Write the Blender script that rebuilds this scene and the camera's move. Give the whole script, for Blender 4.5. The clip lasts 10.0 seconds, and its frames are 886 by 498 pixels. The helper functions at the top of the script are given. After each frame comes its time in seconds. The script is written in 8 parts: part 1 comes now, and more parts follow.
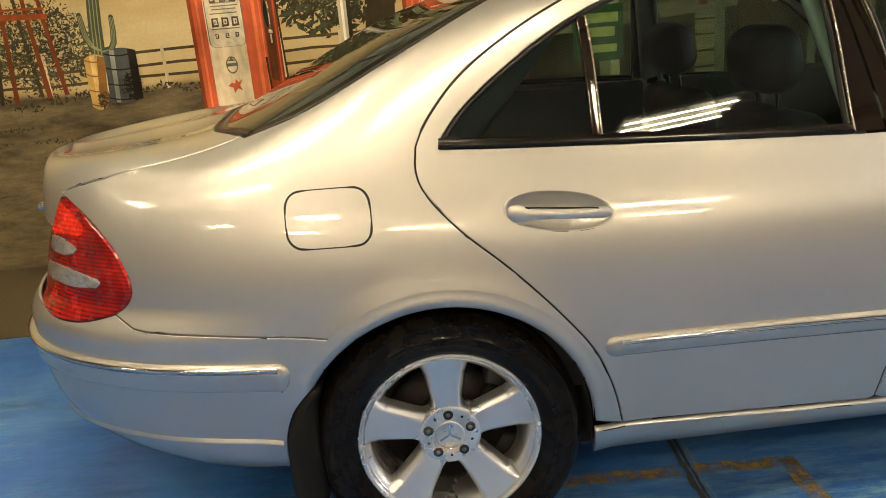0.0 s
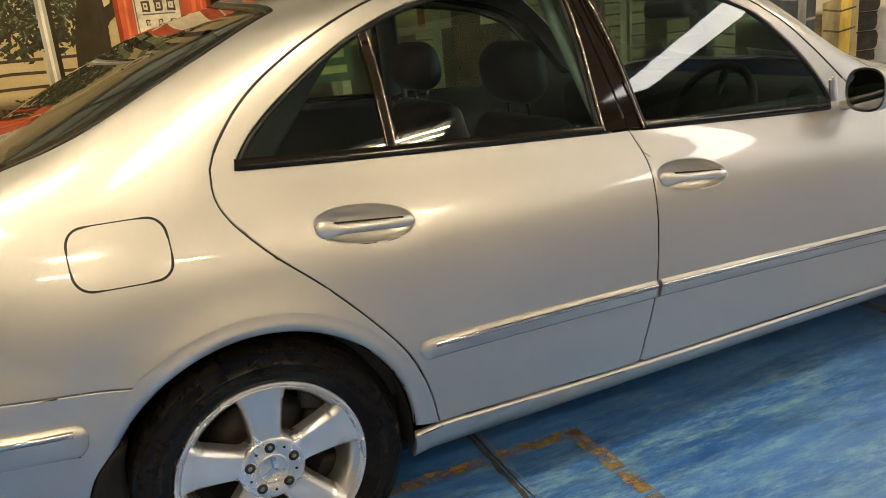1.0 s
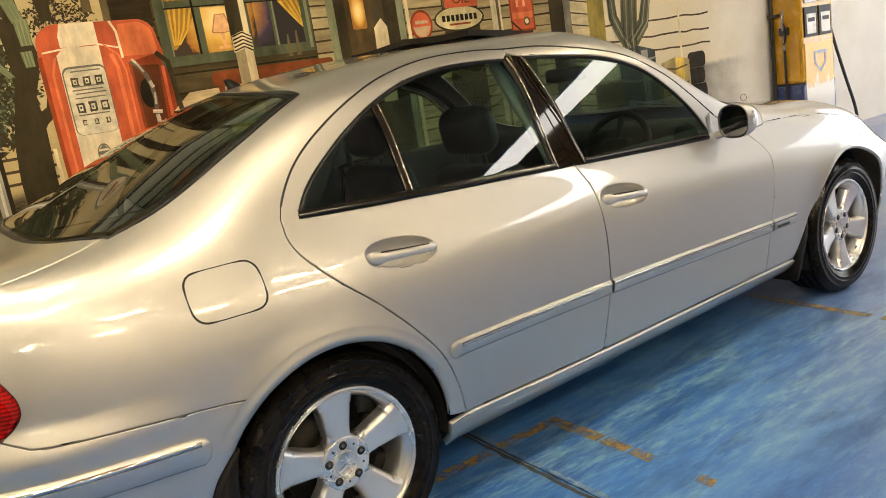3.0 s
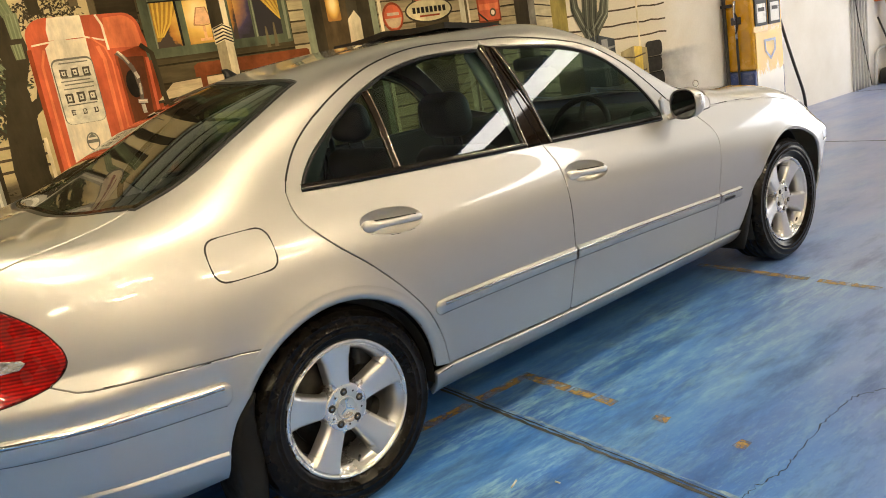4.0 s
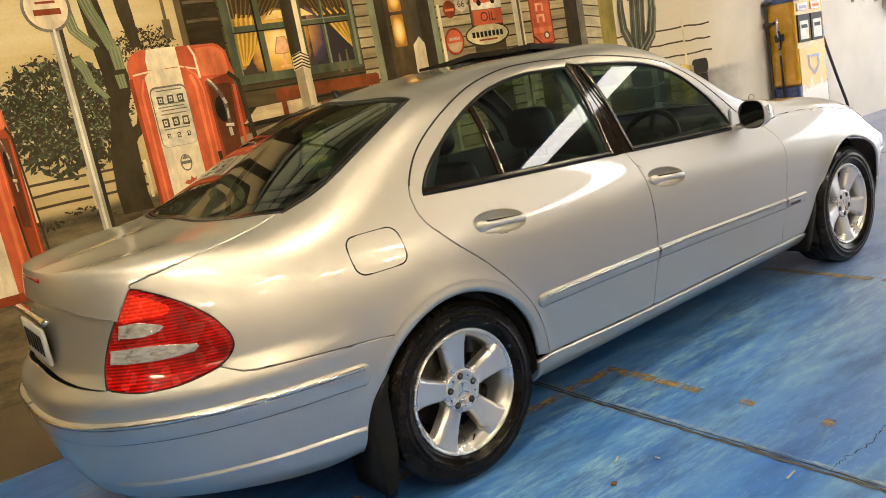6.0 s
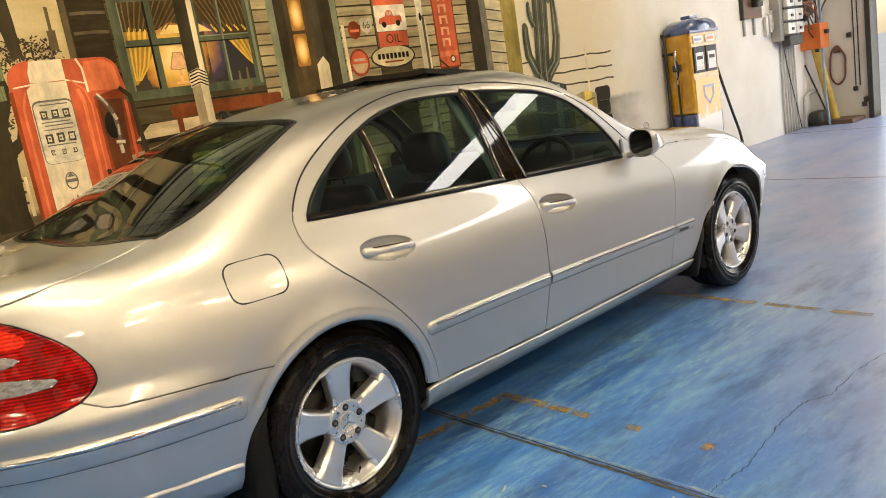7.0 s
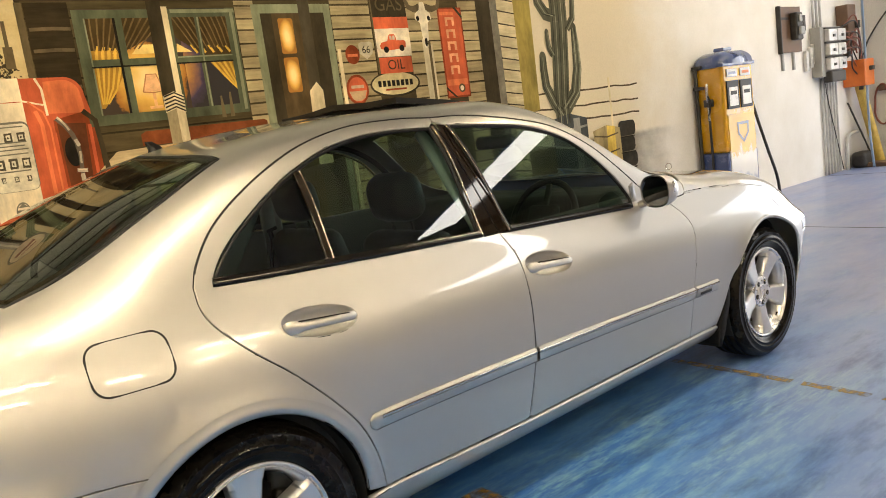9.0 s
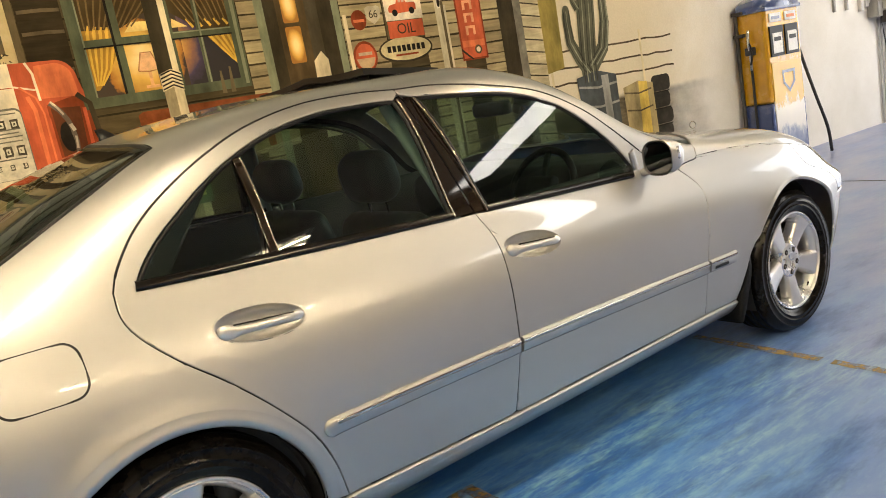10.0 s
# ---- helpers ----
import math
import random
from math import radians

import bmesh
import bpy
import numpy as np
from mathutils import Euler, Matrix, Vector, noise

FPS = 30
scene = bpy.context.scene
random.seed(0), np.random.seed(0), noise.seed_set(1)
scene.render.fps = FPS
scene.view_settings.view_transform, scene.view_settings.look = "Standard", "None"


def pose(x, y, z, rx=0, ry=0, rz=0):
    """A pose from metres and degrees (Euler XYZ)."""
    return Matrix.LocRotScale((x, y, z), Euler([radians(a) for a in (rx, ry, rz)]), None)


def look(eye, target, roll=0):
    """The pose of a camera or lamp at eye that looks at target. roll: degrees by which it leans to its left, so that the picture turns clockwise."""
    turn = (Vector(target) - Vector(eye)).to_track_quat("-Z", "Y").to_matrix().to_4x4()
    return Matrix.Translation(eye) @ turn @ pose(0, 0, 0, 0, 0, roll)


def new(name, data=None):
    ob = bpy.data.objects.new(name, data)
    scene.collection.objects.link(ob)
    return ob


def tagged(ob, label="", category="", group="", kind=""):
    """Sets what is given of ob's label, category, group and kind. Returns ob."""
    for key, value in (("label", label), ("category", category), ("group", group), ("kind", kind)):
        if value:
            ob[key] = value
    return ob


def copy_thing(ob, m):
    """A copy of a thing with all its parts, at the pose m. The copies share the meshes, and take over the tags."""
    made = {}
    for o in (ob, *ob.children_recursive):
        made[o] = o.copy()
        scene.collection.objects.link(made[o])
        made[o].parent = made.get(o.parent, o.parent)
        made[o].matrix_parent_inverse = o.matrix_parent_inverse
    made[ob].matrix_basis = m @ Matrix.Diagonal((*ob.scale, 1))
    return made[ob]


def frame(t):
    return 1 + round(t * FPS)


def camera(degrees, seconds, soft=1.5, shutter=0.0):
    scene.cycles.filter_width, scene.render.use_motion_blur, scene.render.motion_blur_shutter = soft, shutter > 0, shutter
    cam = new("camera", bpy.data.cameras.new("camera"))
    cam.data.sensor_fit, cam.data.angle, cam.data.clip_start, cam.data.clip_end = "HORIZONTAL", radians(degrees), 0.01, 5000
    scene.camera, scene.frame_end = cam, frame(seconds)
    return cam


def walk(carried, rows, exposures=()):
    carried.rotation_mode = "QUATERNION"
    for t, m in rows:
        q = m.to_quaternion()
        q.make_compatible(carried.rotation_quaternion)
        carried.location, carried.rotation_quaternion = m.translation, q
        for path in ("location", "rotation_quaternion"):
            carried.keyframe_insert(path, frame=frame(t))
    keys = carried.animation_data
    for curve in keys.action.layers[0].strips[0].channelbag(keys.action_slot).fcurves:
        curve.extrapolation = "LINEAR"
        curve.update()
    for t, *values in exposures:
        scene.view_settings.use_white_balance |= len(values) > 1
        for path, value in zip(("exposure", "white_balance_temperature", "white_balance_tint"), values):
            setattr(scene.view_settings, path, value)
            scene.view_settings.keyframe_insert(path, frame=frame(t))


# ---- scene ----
cam = camera(59.8, 10.0, 0.95)
PATH = [
    (0, (0.028, -2.518, 1.305), (0.057, -0.606, 0.72), -5.1),
    (0.5, (-0.091, -2.487, 1.301), (0.318, -0.623, 0.702), -4.8),
    (1, (-0.171, -2.473, 1.3), (0.565, -0.708, 0.713), -5.0),
    (1.5, (-0.26, -2.517, 1.312), (0.635, -0.783, 0.876), -6.1),
    (2, (-0.402, -2.628, 1.278), (0.462, -0.906, 0.741), -10.5),
    (2.5, (-0.544, -2.697, 1.314), (0.391, -0.997, 0.829), -11.2),
    (2.7, (-0.645, -2.697, 1.326), (0.352, -1.022, 0.879), -10.2),
    (3.8, (-0.926, -2.84, 1.326), (0.228, -1.275, 0.859), -9.2),
    (4, (-0.983, -2.911, 1.332), (0.156, -1.336, 0.858), -9.5),
    (4.5, (-1.105, -3.01, 1.341), (0.053, -1.46, 0.834), -11.0),
    (5, (-1.23, -2.98, 1.356), (-0.123, -1.381, 0.888), -12.4),
    (6.3, (-1.37, -2.97, 1.35), (-0.252, -1.358, 0.963), -9.8),
    (6.5, (-1.348, -2.973, 1.351), (-0.172, -1.403, 0.96), -9.2),
    (7, (-1.248, -2.997, 1.351), (0.022, -1.502, 0.961), -9.2),
    (7.5, (-1.131, -3.004, 1.338), (0.124, -1.506, 0.912), -8.1),
    (8, (-1.021, -2.996, 1.344), (0.167, -1.44, 0.934), -8.0),
    (8.5, (-0.858, -2.86, 1.348), (0.36, -1.311, 1.009), -7.0),
    (9, (-0.69, -2.719, 1.338), (0.537, -1.17, 1.03), -7.8),
    (9.5, (-0.55, -2.685, 1.308), (0.652, -1.143, 0.888), -10.6),
    (10, (-0.332, -2.704, 1.33), (0.761, -1.074, 0.948), -10.5),
]
walk(cam, [(t, look(eye, target, roll)) for t, eye, target, roll in PATH],
     exposures=[(0, -0.20), (1, -0.20), (2, -0.14), (4, 0.03), (9, 0.04), (10, 0.0)])


# ---- light ----
world = bpy.data.worlds.new("world")
scene.world = world
world.use_nodes = True
sky = world.node_tree.nodes.new("ShaderNodeTexSky")
sky.sky_type, sky.sun_disc, sky.sun_elevation, sky.sun_rotation = "NISHITA", False, radians(48), radians(60)
world.node_tree.links.new(sky.outputs[0], world.node_tree.nodes["Background"].inputs[0])
world.node_tree.nodes["Background"].inputs[1].default_value = 0.12
sun_data = bpy.data.lights.new("sun", "SUN")
sun_data.energy, sun_data.angle, sun_data.color = 3.0, radians(0.5), (1.0, 0.95, 0.88)
new("sun", sun_data).matrix_world = look((20, 8, 20), (14, 3, 0))


def area(name, m, sx, sy, power, colour):
    d = bpy.data.lights.new(name, "AREA")
    d.shape, d.size, d.size_y, d.energy, d.color = "RECTANGLE", sx, sy, power, colour
    ob = new(name, d)
    ob.matrix_world = m
    return ob


# daylight through the open roller door and the roof light
area("door_daylight", look((11.55, -1.3, 1.95), (0, -1.3, 1.6)), 5.3, 3.8, 185, (1.0, 0.96, 0.91))
area("roof_light", pose(7.7, -5.2, 4.86), 0.95, 4.4, 145, (1.0, 0.94, 0.85))


# ---- materials ----
def mat(name, colour, rough=0.5, metal=0.0, **kw):
    m = bpy.data.materials.new(name)
    m.use_nodes = True
    b = m.node_tree.nodes["Principled BSDF"]
    b.inputs["Base Color"].default_value = (*colour, 1)
    b.inputs["Roughness"].default_value = rough
    b.inputs["Metallic"].default_value = metal
    for key, val in kw.items():
        b.inputs[key.replace("_", " ")].default_value = val
    return m


class Nodes:
    """Short hand for wiring a material's nodes."""

    def __init__(self, m):
        self.m, self.t = m, m.node_tree
        self.b = self.t.nodes["Principled BSDF"]
        self.co = self.add("ShaderNodeTexCoord").outputs["Object"]

    def add(self, kind, **values):
        n = self.t.nodes.new(kind)
        for key, val in values.items():
            n.inputs[key.replace("_", " ")].default_value = val
        return n

    def link(self, a, b):
        self.t.links.new(a, b)

    def noise(self, scale, detail=4.0, rough=0.55, stretch=None, co=None):
        n = self.add("ShaderNodeTexNoise", Scale=scale, Detail=detail, Roughness=rough)
        src = co or self.co
        if stretch:
            mp = self.add("ShaderNodeMapping")
            mp.inputs["Scale"].default_value = stretch
            self.link(src, mp.inputs["Vector"])
            src = mp.outputs["Vector"]
        self.link(src, n.inputs["Vector"])
        return n.outputs["Fac"]

    def ramp(self, fac, stops):
        r = self.t.nodes.new("ShaderNodeValToRGB")
        while len(r.color_ramp.elements) < len(stops):
            r.color_ramp.elements.new(0.5)
        for e, (p, c) in zip(r.color_ramp.elements, stops):
            e.position, e.color = p, (*c, 1) if len(c) == 3 else c
        self.link(fac, r.inputs["Fac"])
        return r.outputs["Color"]

    def mix(self, fac, a, b, mode="MIX"):
        n = self.t.nodes.new("ShaderNodeMix")
        n.data_type, n.blend_type = "RGBA", mode
        for src, k in ((fac, 0), (a, 6), (b, 7)):
            if isinstance(src, (int, float)):
                n.inputs[k].default_value = src
            elif isinstance(src, tuple):
                n.inputs[k].default_value = (*src, 1)
            else:
                self.link(src, n.inputs[k])
        return n.outputs[2]

    def bump(self, height, strength=0.2, distance=0.01):
        n = self.add("ShaderNodeBump", Strength=strength, Distance=distance)
        self.link(height, n.inputs["Height"])
        self.link(n.outputs["Normal"], self.b.inputs["Normal"])

    def colour(self, c):
        self.link(c, self.b.inputs["Base Color"])

    def rough(self, r):
        self.link(r, self.b.inputs["Roughness"])


def varied(name, dark, light, scale=8.0, rough=0.6, bump=0.15, fine=90.0, metal=0.0, spread=0.12, stretch=None, **kw):
    """A surface with blotches and fine grain."""
    m = mat(name, light, rough, metal, **kw)
    n = Nodes(m)
    big, small = n.noise(scale, 5, stretch=stretch), n.noise(fine, 3)
    c = n.ramp(big, [(0.3, dark), (0.7, light)])
    g = n.ramp(small, [(0.35, (0.82, 0.82, 0.82)), (0.65, (1, 1, 1))])
    n.colour(n.mix(1.0, c, g, "MULTIPLY"))
    r = n.ramp(big, [(0.3, (max(rough - spread, 0.02),) * 3), (0.7, (min(rough + spread, 1),) * 3)])
    n.rough(r)
    if bump:
        n.bump(small, bump, 0.003)
    return m


def paint(name, colour, rough=0.43, metal=0.88):
    """Metallic car paint with flakes under a clear coat and a little road dust."""
    m = mat(name, colour, rough, metal, Coat_Weight=1.0, Coat_Roughness=0.03, Coat_IOR=1.5)
    n = Nodes(m)
    vor = n.add("ShaderNodeTexVoronoi", Scale=1900.0)
    n.link(n.co, vor.inputs["Vector"])
    flake = n.ramp(vor.outputs["Distance"], [(0.0, (0.80, 0.80, 0.80)), (1.0, (1.12, 1.12, 1.12))])
    n.colour(n.mix(1.0, colour, flake, "MULTIPLY"))
    film = n.noise(6.0, 6, 0.65)
    r = n.ramp(film, [(0.3, (rough - 0.02,) * 3), (0.75, (rough + 0.04,) * 3)])
    n.rough(r)
    haze = n.ramp(n.noise(17.0, 6, 0.7), [(0.4, (0.012,) * 3), (0.8, (0.04,) * 3)])
    n.link(haze, n.b.inputs["Coat Roughness"])
    return m


def pane(name, tint, gloss=1.0):
    """Thin glass: tinted straight-through light and a sharp reflection."""
    m = bpy.data.materials.new(name)
    m.use_nodes = True
    t = m.node_tree
    t.nodes.remove(t.nodes["Principled BSDF"])
    a, g, x, f, w, s = (t.nodes.new("ShaderNode" + k) for k in ("BsdfTransparent", "BsdfGlossy", "MixShader", "LayerWeight", "Math", "Math"))
    a.inputs["Color"].default_value = (*tint, 1)
    g.inputs["Color"].default_value = (gloss, gloss, gloss, 1)
    g.inputs["Roughness"].default_value = 0.01
    # the gloss rises towards grazing angles, alike from both sides of the thin pane
    f.inputs["Blend"].default_value = 0.5
    w.operation, s.operation = "POWER", "MULTIPLY_ADD"
    w.inputs[1].default_value = 5.0
    s.inputs[1].default_value, s.inputs[2].default_value = 0.93, 0.065
    t.links.new(f.outputs["Facing"], w.inputs[0])
    t.links.new(w.outputs[0], s.inputs[0])
    t.links.new(s.outputs[0], x.inputs[0])
    t.links.new(a.outputs[0], x.inputs[1])
    t.links.new(g.outputs[0], x.inputs[2])
    t.links.new(x.outputs[0], t.nodes["Material Output"].inputs["Surface"])
    return m


SILVER = paint("silver_paint", (0.555, 0.545, 0.525))
SILVER_CLEAN = paint("silver_handle_paint", (0.66, 0.645, 0.62), 0.36, 0.7)
CHROME = mat("chrome", (0.74, 0.72, 0.69), 0.07, 1.0)
CHROME_SOFT = mat("soft_chrome", (0.62, 0.61, 0.59), 0.22, 1.0)
DARK_CHROME = mat("dark_chrome", (0.33, 0.28, 0.23), 0.22, 1.0)
TRIM = mat("black_rubber_trim", (0.008, 0.008, 0.008), 0.42, 0.0, Specular_IOR_Level=0.25)
TRIM_GLOSS = mat("gloss_black_trim", (0.012, 0.008, 0.005), 0.045, 0.0, Specular_IOR_Level=0.55)
TRIM_MATT = varied("matt_black_plastic", (0.006, 0.006, 0.006), (0.012, 0.012, 0.012), 20, 0.6, 0.2, 400, Specular_IOR_Level=0.12)
BELT = mat("black_belt_rubber", (0.006, 0.005, 0.004), 0.16, 0.0, Specular_IOR_Level=0.4)
RUBBER_DARK = mat("dark_cavity_black", (0.008, 0.008, 0.008), 0.8)
ALLOY = paint("silver_alloy", (0.74, 0.74, 0.75), 0.27, 0.82)
STEEL = varied("brake_steel", (0.014, 0.0125, 0.011), (0.035, 0.033, 0.031), 30, 0.45, 0.2, 300, 0.8)
RUST = varied("rusty_iron", (0.014, 0.009, 0.006), (0.042, 0.027, 0.018), 40, 0.75, 0.4, 300, 0.2)
GLASS = pane("side_glass", (0.47, 0.60, 0.54))
GLASS_REAR = pane("rear_glass", (0.28, 0.33, 0.28))
SEAM = mat("grey_seam", (0.085, 0.08, 0.072), 0.6)
FRIT = mat("black_frit", (0.003, 0.003, 0.003), 0.22, 0.0, Specular_IOR_Level=0.15)
MIRROR = mat("mirror_glass", (0.16, 0.17, 0.19), 0.03, 1.0)
WHITE_PLASTIC = mat("white_plate", (0.55, 0.54, 0.50), 0.35)


def tyre_material():
    m = mat("tyre_rubber", (0.012, 0.011, 0.010), 0.35, 0.0, Specular_IOR_Level=0.14)
    n = Nodes(m)
    wet = n.noise(9.0, 5, 0.6)
    n.colour(n.ramp(n.noise(30, 5, 0.6), [(0.35, (0.003, 0.0028, 0.0025)), (0.7, (0.008, 0.0068, 0.0055))]))
    n.rough(n.ramp(wet, [(0.38, (0.10,) * 3), (0.62, (0.24,) * 3)]))
    n.bump(n.noise(160, 4, 0.6), 0.12, 0.002)
    return m


def red_lamp_material(name, dark, light, flutes, facets):
    """Red moulded lens: fine flutes, or small prisms, under a smooth clear face."""
    m = mat(name, light, 0.12, 0.0, Coat_Weight=0.7, Coat_Roughness=0.015, Specular_IOR_Level=0.2)
    n = Nodes(m)
    wave = n.add("ShaderNodeTexWave", Scale=flutes, Distortion=0.4, Detail=1.0)
    wave.wave_type, wave.bands_direction = "BANDS", "Z"
    n.link(n.co, wave.inputs["Vector"])
    vor = n.add("ShaderNodeTexVoronoi", Scale=facets)
    n.link(n.co, vor.inputs["Vector"])
    cell = n.add("ShaderNodeSeparateColor")
    n.link(vor.outputs["Color"], cell.inputs[0])
    c = n.ramp(wave.outputs["Fac"], [(0.15, dark), (0.85, light)])
    # sparkle of the prisms put into the colour as brighter cells
    cells = n.ramp(cell.outputs[0], [(0.1, (0.82, 0.75, 0.75)), (0.7, (1.0, 1.0, 1.0)), (0.97, (1.15, 1.6, 1.5))])
    depth = n.ramp(n.noise(13, 3), [(0.32, (0.5, 0.45, 0.45)), (0.62, (1.1, 1.1, 1.1))])
    n.colour(n.mix(1.0, n.mix(1.0, c, cells, "MULTIPLY"), depth, "MULTIPLY"))
    n.rough(n.ramp(cell.outputs[1], [(0.2, (0.10,) * 3), (0.8, (0.30,) * 3)]))
    n.bump(wave.outputs["Fac"], 0.22, 0.001)
    return m


def clear_lamp_material():
    m = mat("clear_lens", (0.8, 0.8, 0.8), 0.12, 0.75, Coat_Weight=1.0, Coat_Roughness=0.015)
    n = Nodes(m)
    # highlight streaks of the bands, painted into the base colour
    streak = n.noise(34, 5, 0.7, (1.0, 1.0, 2.6))
    n.colour(n.ramp(streak, [(0.34, (0.16, 0.15, 0.14)), (0.46, (0.70, 0.69, 0.67)), (0.62, (0.95, 0.95, 0.95))]))
    n.rough(n.ramp(streak, [(0.3, (0.30,) * 3), (0.7, (0.12,) * 3)]))
    n.bump(n.noise(90, 4, 0.6, (1.0, 1.0, 1.8)), 0.35, 0.003)
    return m


TYRE, LAMP_CLEAR = tyre_material(), clear_lamp_material()
LAMP_RED = red_lamp_material("red_lens", (0.17, 0.0012, 0.0008), (0.42, 0.0035, 0.0022), 34.0, 38.0)
LAMP_HOT = red_lamp_material("bright_red_lens", (0.62, 0.012, 0.006), (0.90, 0.040, 0.012), 30.0, 110.0)
LAMP_WHITE = mat("headlamp_glass", (0.75, 0.76, 0.78), 0.10, 0.55, Coat_Weight=1.0, Coat_Roughness=0.01)
LEATHER = varied("black_leather", (0.010, 0.010, 0.010), (0.018, 0.018, 0.0175), 12, 0.48, 0.25, 260)
CABIN_GREY = varied("grey_cabin_trim", (0.40, 0.43, 0.42), (0.52, 0.55, 0.54), 10, 0.7, 0.1, 300)
CABIN_DARK = varied("dark_cabin_plastic", (0.022, 0.024, 0.024), (0.036, 0.039, 0.039), 10, 0.6, 0.15, 300)
HEADLINER = varied("grey_headliner", (0.42, 0.42, 0.40), (0.50, 0.50, 0.48), 20, 0.9, 0.1, 300)


def floor_material():
    """Worn blue floor paint: deep blue, scuffed pale cyan streaks, grey where it is rubbed off, door sheen painted in.
    """
    m = mat("blue_floor_paint", (0.03, 0.12, 0.45), 0.3)
    n = Nodes(m)
    base = n.ramp(n.noise(1.3, 8, 0.68, (0.6, 1.5, 1)), [(0.30, (0.012, 0.075, 0.33)), (0.48, (0.030, 0.145, 0.50)), (0.70, (0.10, 0.26, 0.58))])
    streak = n.ramp(n.noise(8.0, 11, 0.78, (0.32, 1.5, 1.0)), [(0.50, (0, 0, 0)), (0.68, (0.72, 0.72, 0.72))])
    patch = n.ramp(n.noise(1.5, 5, 0.6), [(0.42, (0, 0, 0)), (0.62, (1, 1, 1))])
    c = n.mix(n.mix(1.0, streak, patch, "MULTIPLY"), base, (0.21, 0.40, 0.53))
    sep = n.add("ShaderNodeSeparateXYZ")
    n.link(n.co, sep.inputs[0])

    def band(axis, lo, mid0, mid1, hi):
        a = n.add("ShaderNodeMapRange")
        b = n.add("ShaderNodeMapRange")
        for r, p, q in ((a, lo, mid0), (b, hi, mid1)):
            r.interpolation_type = "SMOOTHSTEP"
            n.link(sep.outputs[axis], r.inputs["Value"])
            r.inputs["From Min"].default_value, r.inputs["From Max"].default_value = p, q
        return n.mix(1.0, a.outputs["Result"], b.outputs["Result"], "MULTIPLY")

    # tyre and broom scuffs along the parking bay
    scuff = n.ramp(n.noise(13.0, 12, 0.80, (0.40, 1.7, 1.0)), [(0.46, (0, 0, 0)), (0.60, (0.75, 0.75, 0.75))])
    bay = n.mix(1.0, band(1, -1.75, -1.10, -0.75, -0.4), band(0, -1.2, 0.3, 2.3, 3.4), "MULTIPLY")
    worn = n.ramp(n.noise(2.4, 6, 0.65, (0.6, 1.3, 1)), [(0.38, (0.1, 0.1, 0.1)), (0.60, (1, 1, 1))])
    c = n.mix(n.mix(1.0, n.mix(1.0, scuff, bay, "MULTIPLY"), worn, "MULTIPLY"), c, (0.30, 0.52, 0.60))
    # grey-lilac sheen of daylight from the door, put into the floor's colour
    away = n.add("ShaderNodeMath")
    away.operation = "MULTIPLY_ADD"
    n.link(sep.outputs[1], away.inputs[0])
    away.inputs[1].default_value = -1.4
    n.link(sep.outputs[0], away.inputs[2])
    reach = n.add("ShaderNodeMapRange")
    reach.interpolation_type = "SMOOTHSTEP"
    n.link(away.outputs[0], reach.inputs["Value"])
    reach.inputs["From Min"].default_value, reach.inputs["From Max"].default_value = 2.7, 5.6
    door_sheen = n.mix(1.0, reach.outputs["Result"], n.ramp(n.noise(2.2, 6, 0.6, (0.6, 1.5, 1)), [(0.3, (0.40,) * 3), (0.7, (0.88,) * 3)]), "MULTIPLY")
    c = n.mix(door_sheen, c, (0.39, 0.40, 0.53))
    fine = n.ramp(n.noise(42, 8, 0.8, (0.6, 1.6, 1)), [(0.52, (0, 0, 0)), (0.70, (0.42, 0.42, 0.42))])
    c = n.mix(n.mix(1.0, fine, patch, "MULTIPLY"), c, (0.30, 0.46, 0.56))
    # deep, unworn paint and oily marks
    dark = n.ramp(n.noise(3.4, 8, 0.70, (0.45, 1.5, 1)), [(0.32, (0.75, 0.75, 0.75)), (0.50, (0, 0, 0))])
    c = n.mix(n.mix(1.0, dark, band(0, -3.0, -1.0, 2.6, 5.0), "MULTIPLY"), c, (0.008, 0.045, 0.19))
    ochre = n.ramp(n.noise(6.5, 8, 0.75), [(0.65, (0, 0, 0)), (0.74, (0.6, 0.6, 0.6))])
    c = n.mix(n.mix(1.0, ochre, bay, "MULTIPLY"), c, (0.30, 0.22, 0.09))
    n.colour(c)
    n.rough(n.ramp(n.noise(7.0, 7, 0.7, (0.7, 1.6, 1)), [(0.15, (0.24,) * 3), (0.85, (0.42,) * 3)]))
    n.bump(n.noise(45, 6, 0.7), 0.08, 0.004)
    return m


FLOOR = floor_material()


def tape_material():
    """Ochre marking paint, rubbed through to the blue in places."""
    m = varied("worn_ochre_tape", (0.29, 0.19, 0.05), (0.44, 0.30, 0.085), 22, 0.5, 0.2, 150)
    n = Nodes(m)
    n.link(n.ramp(n.noise(16, 8, 0.75), [(0.36, (0, 0, 0)), (0.58, (0.80, 0.80, 0.80))]), n.b.inputs["Alpha"])
    return m


TAPE = tape_material()
JOINT = varied("dirty_joint_filler", (0.022, 0.026, 0.035), (0.085, 0.08, 0.075), 25, 0.8, 0.4, 120)
JOINT_EDGE = varied("chipped_pale_edge", (0.05, 0.14, 0.40), (0.30, 0.40, 0.50), 30, 0.6, 0.3, 120)
CRACK = mat("crack_black", (0.03, 0.035, 0.05), 0.9)


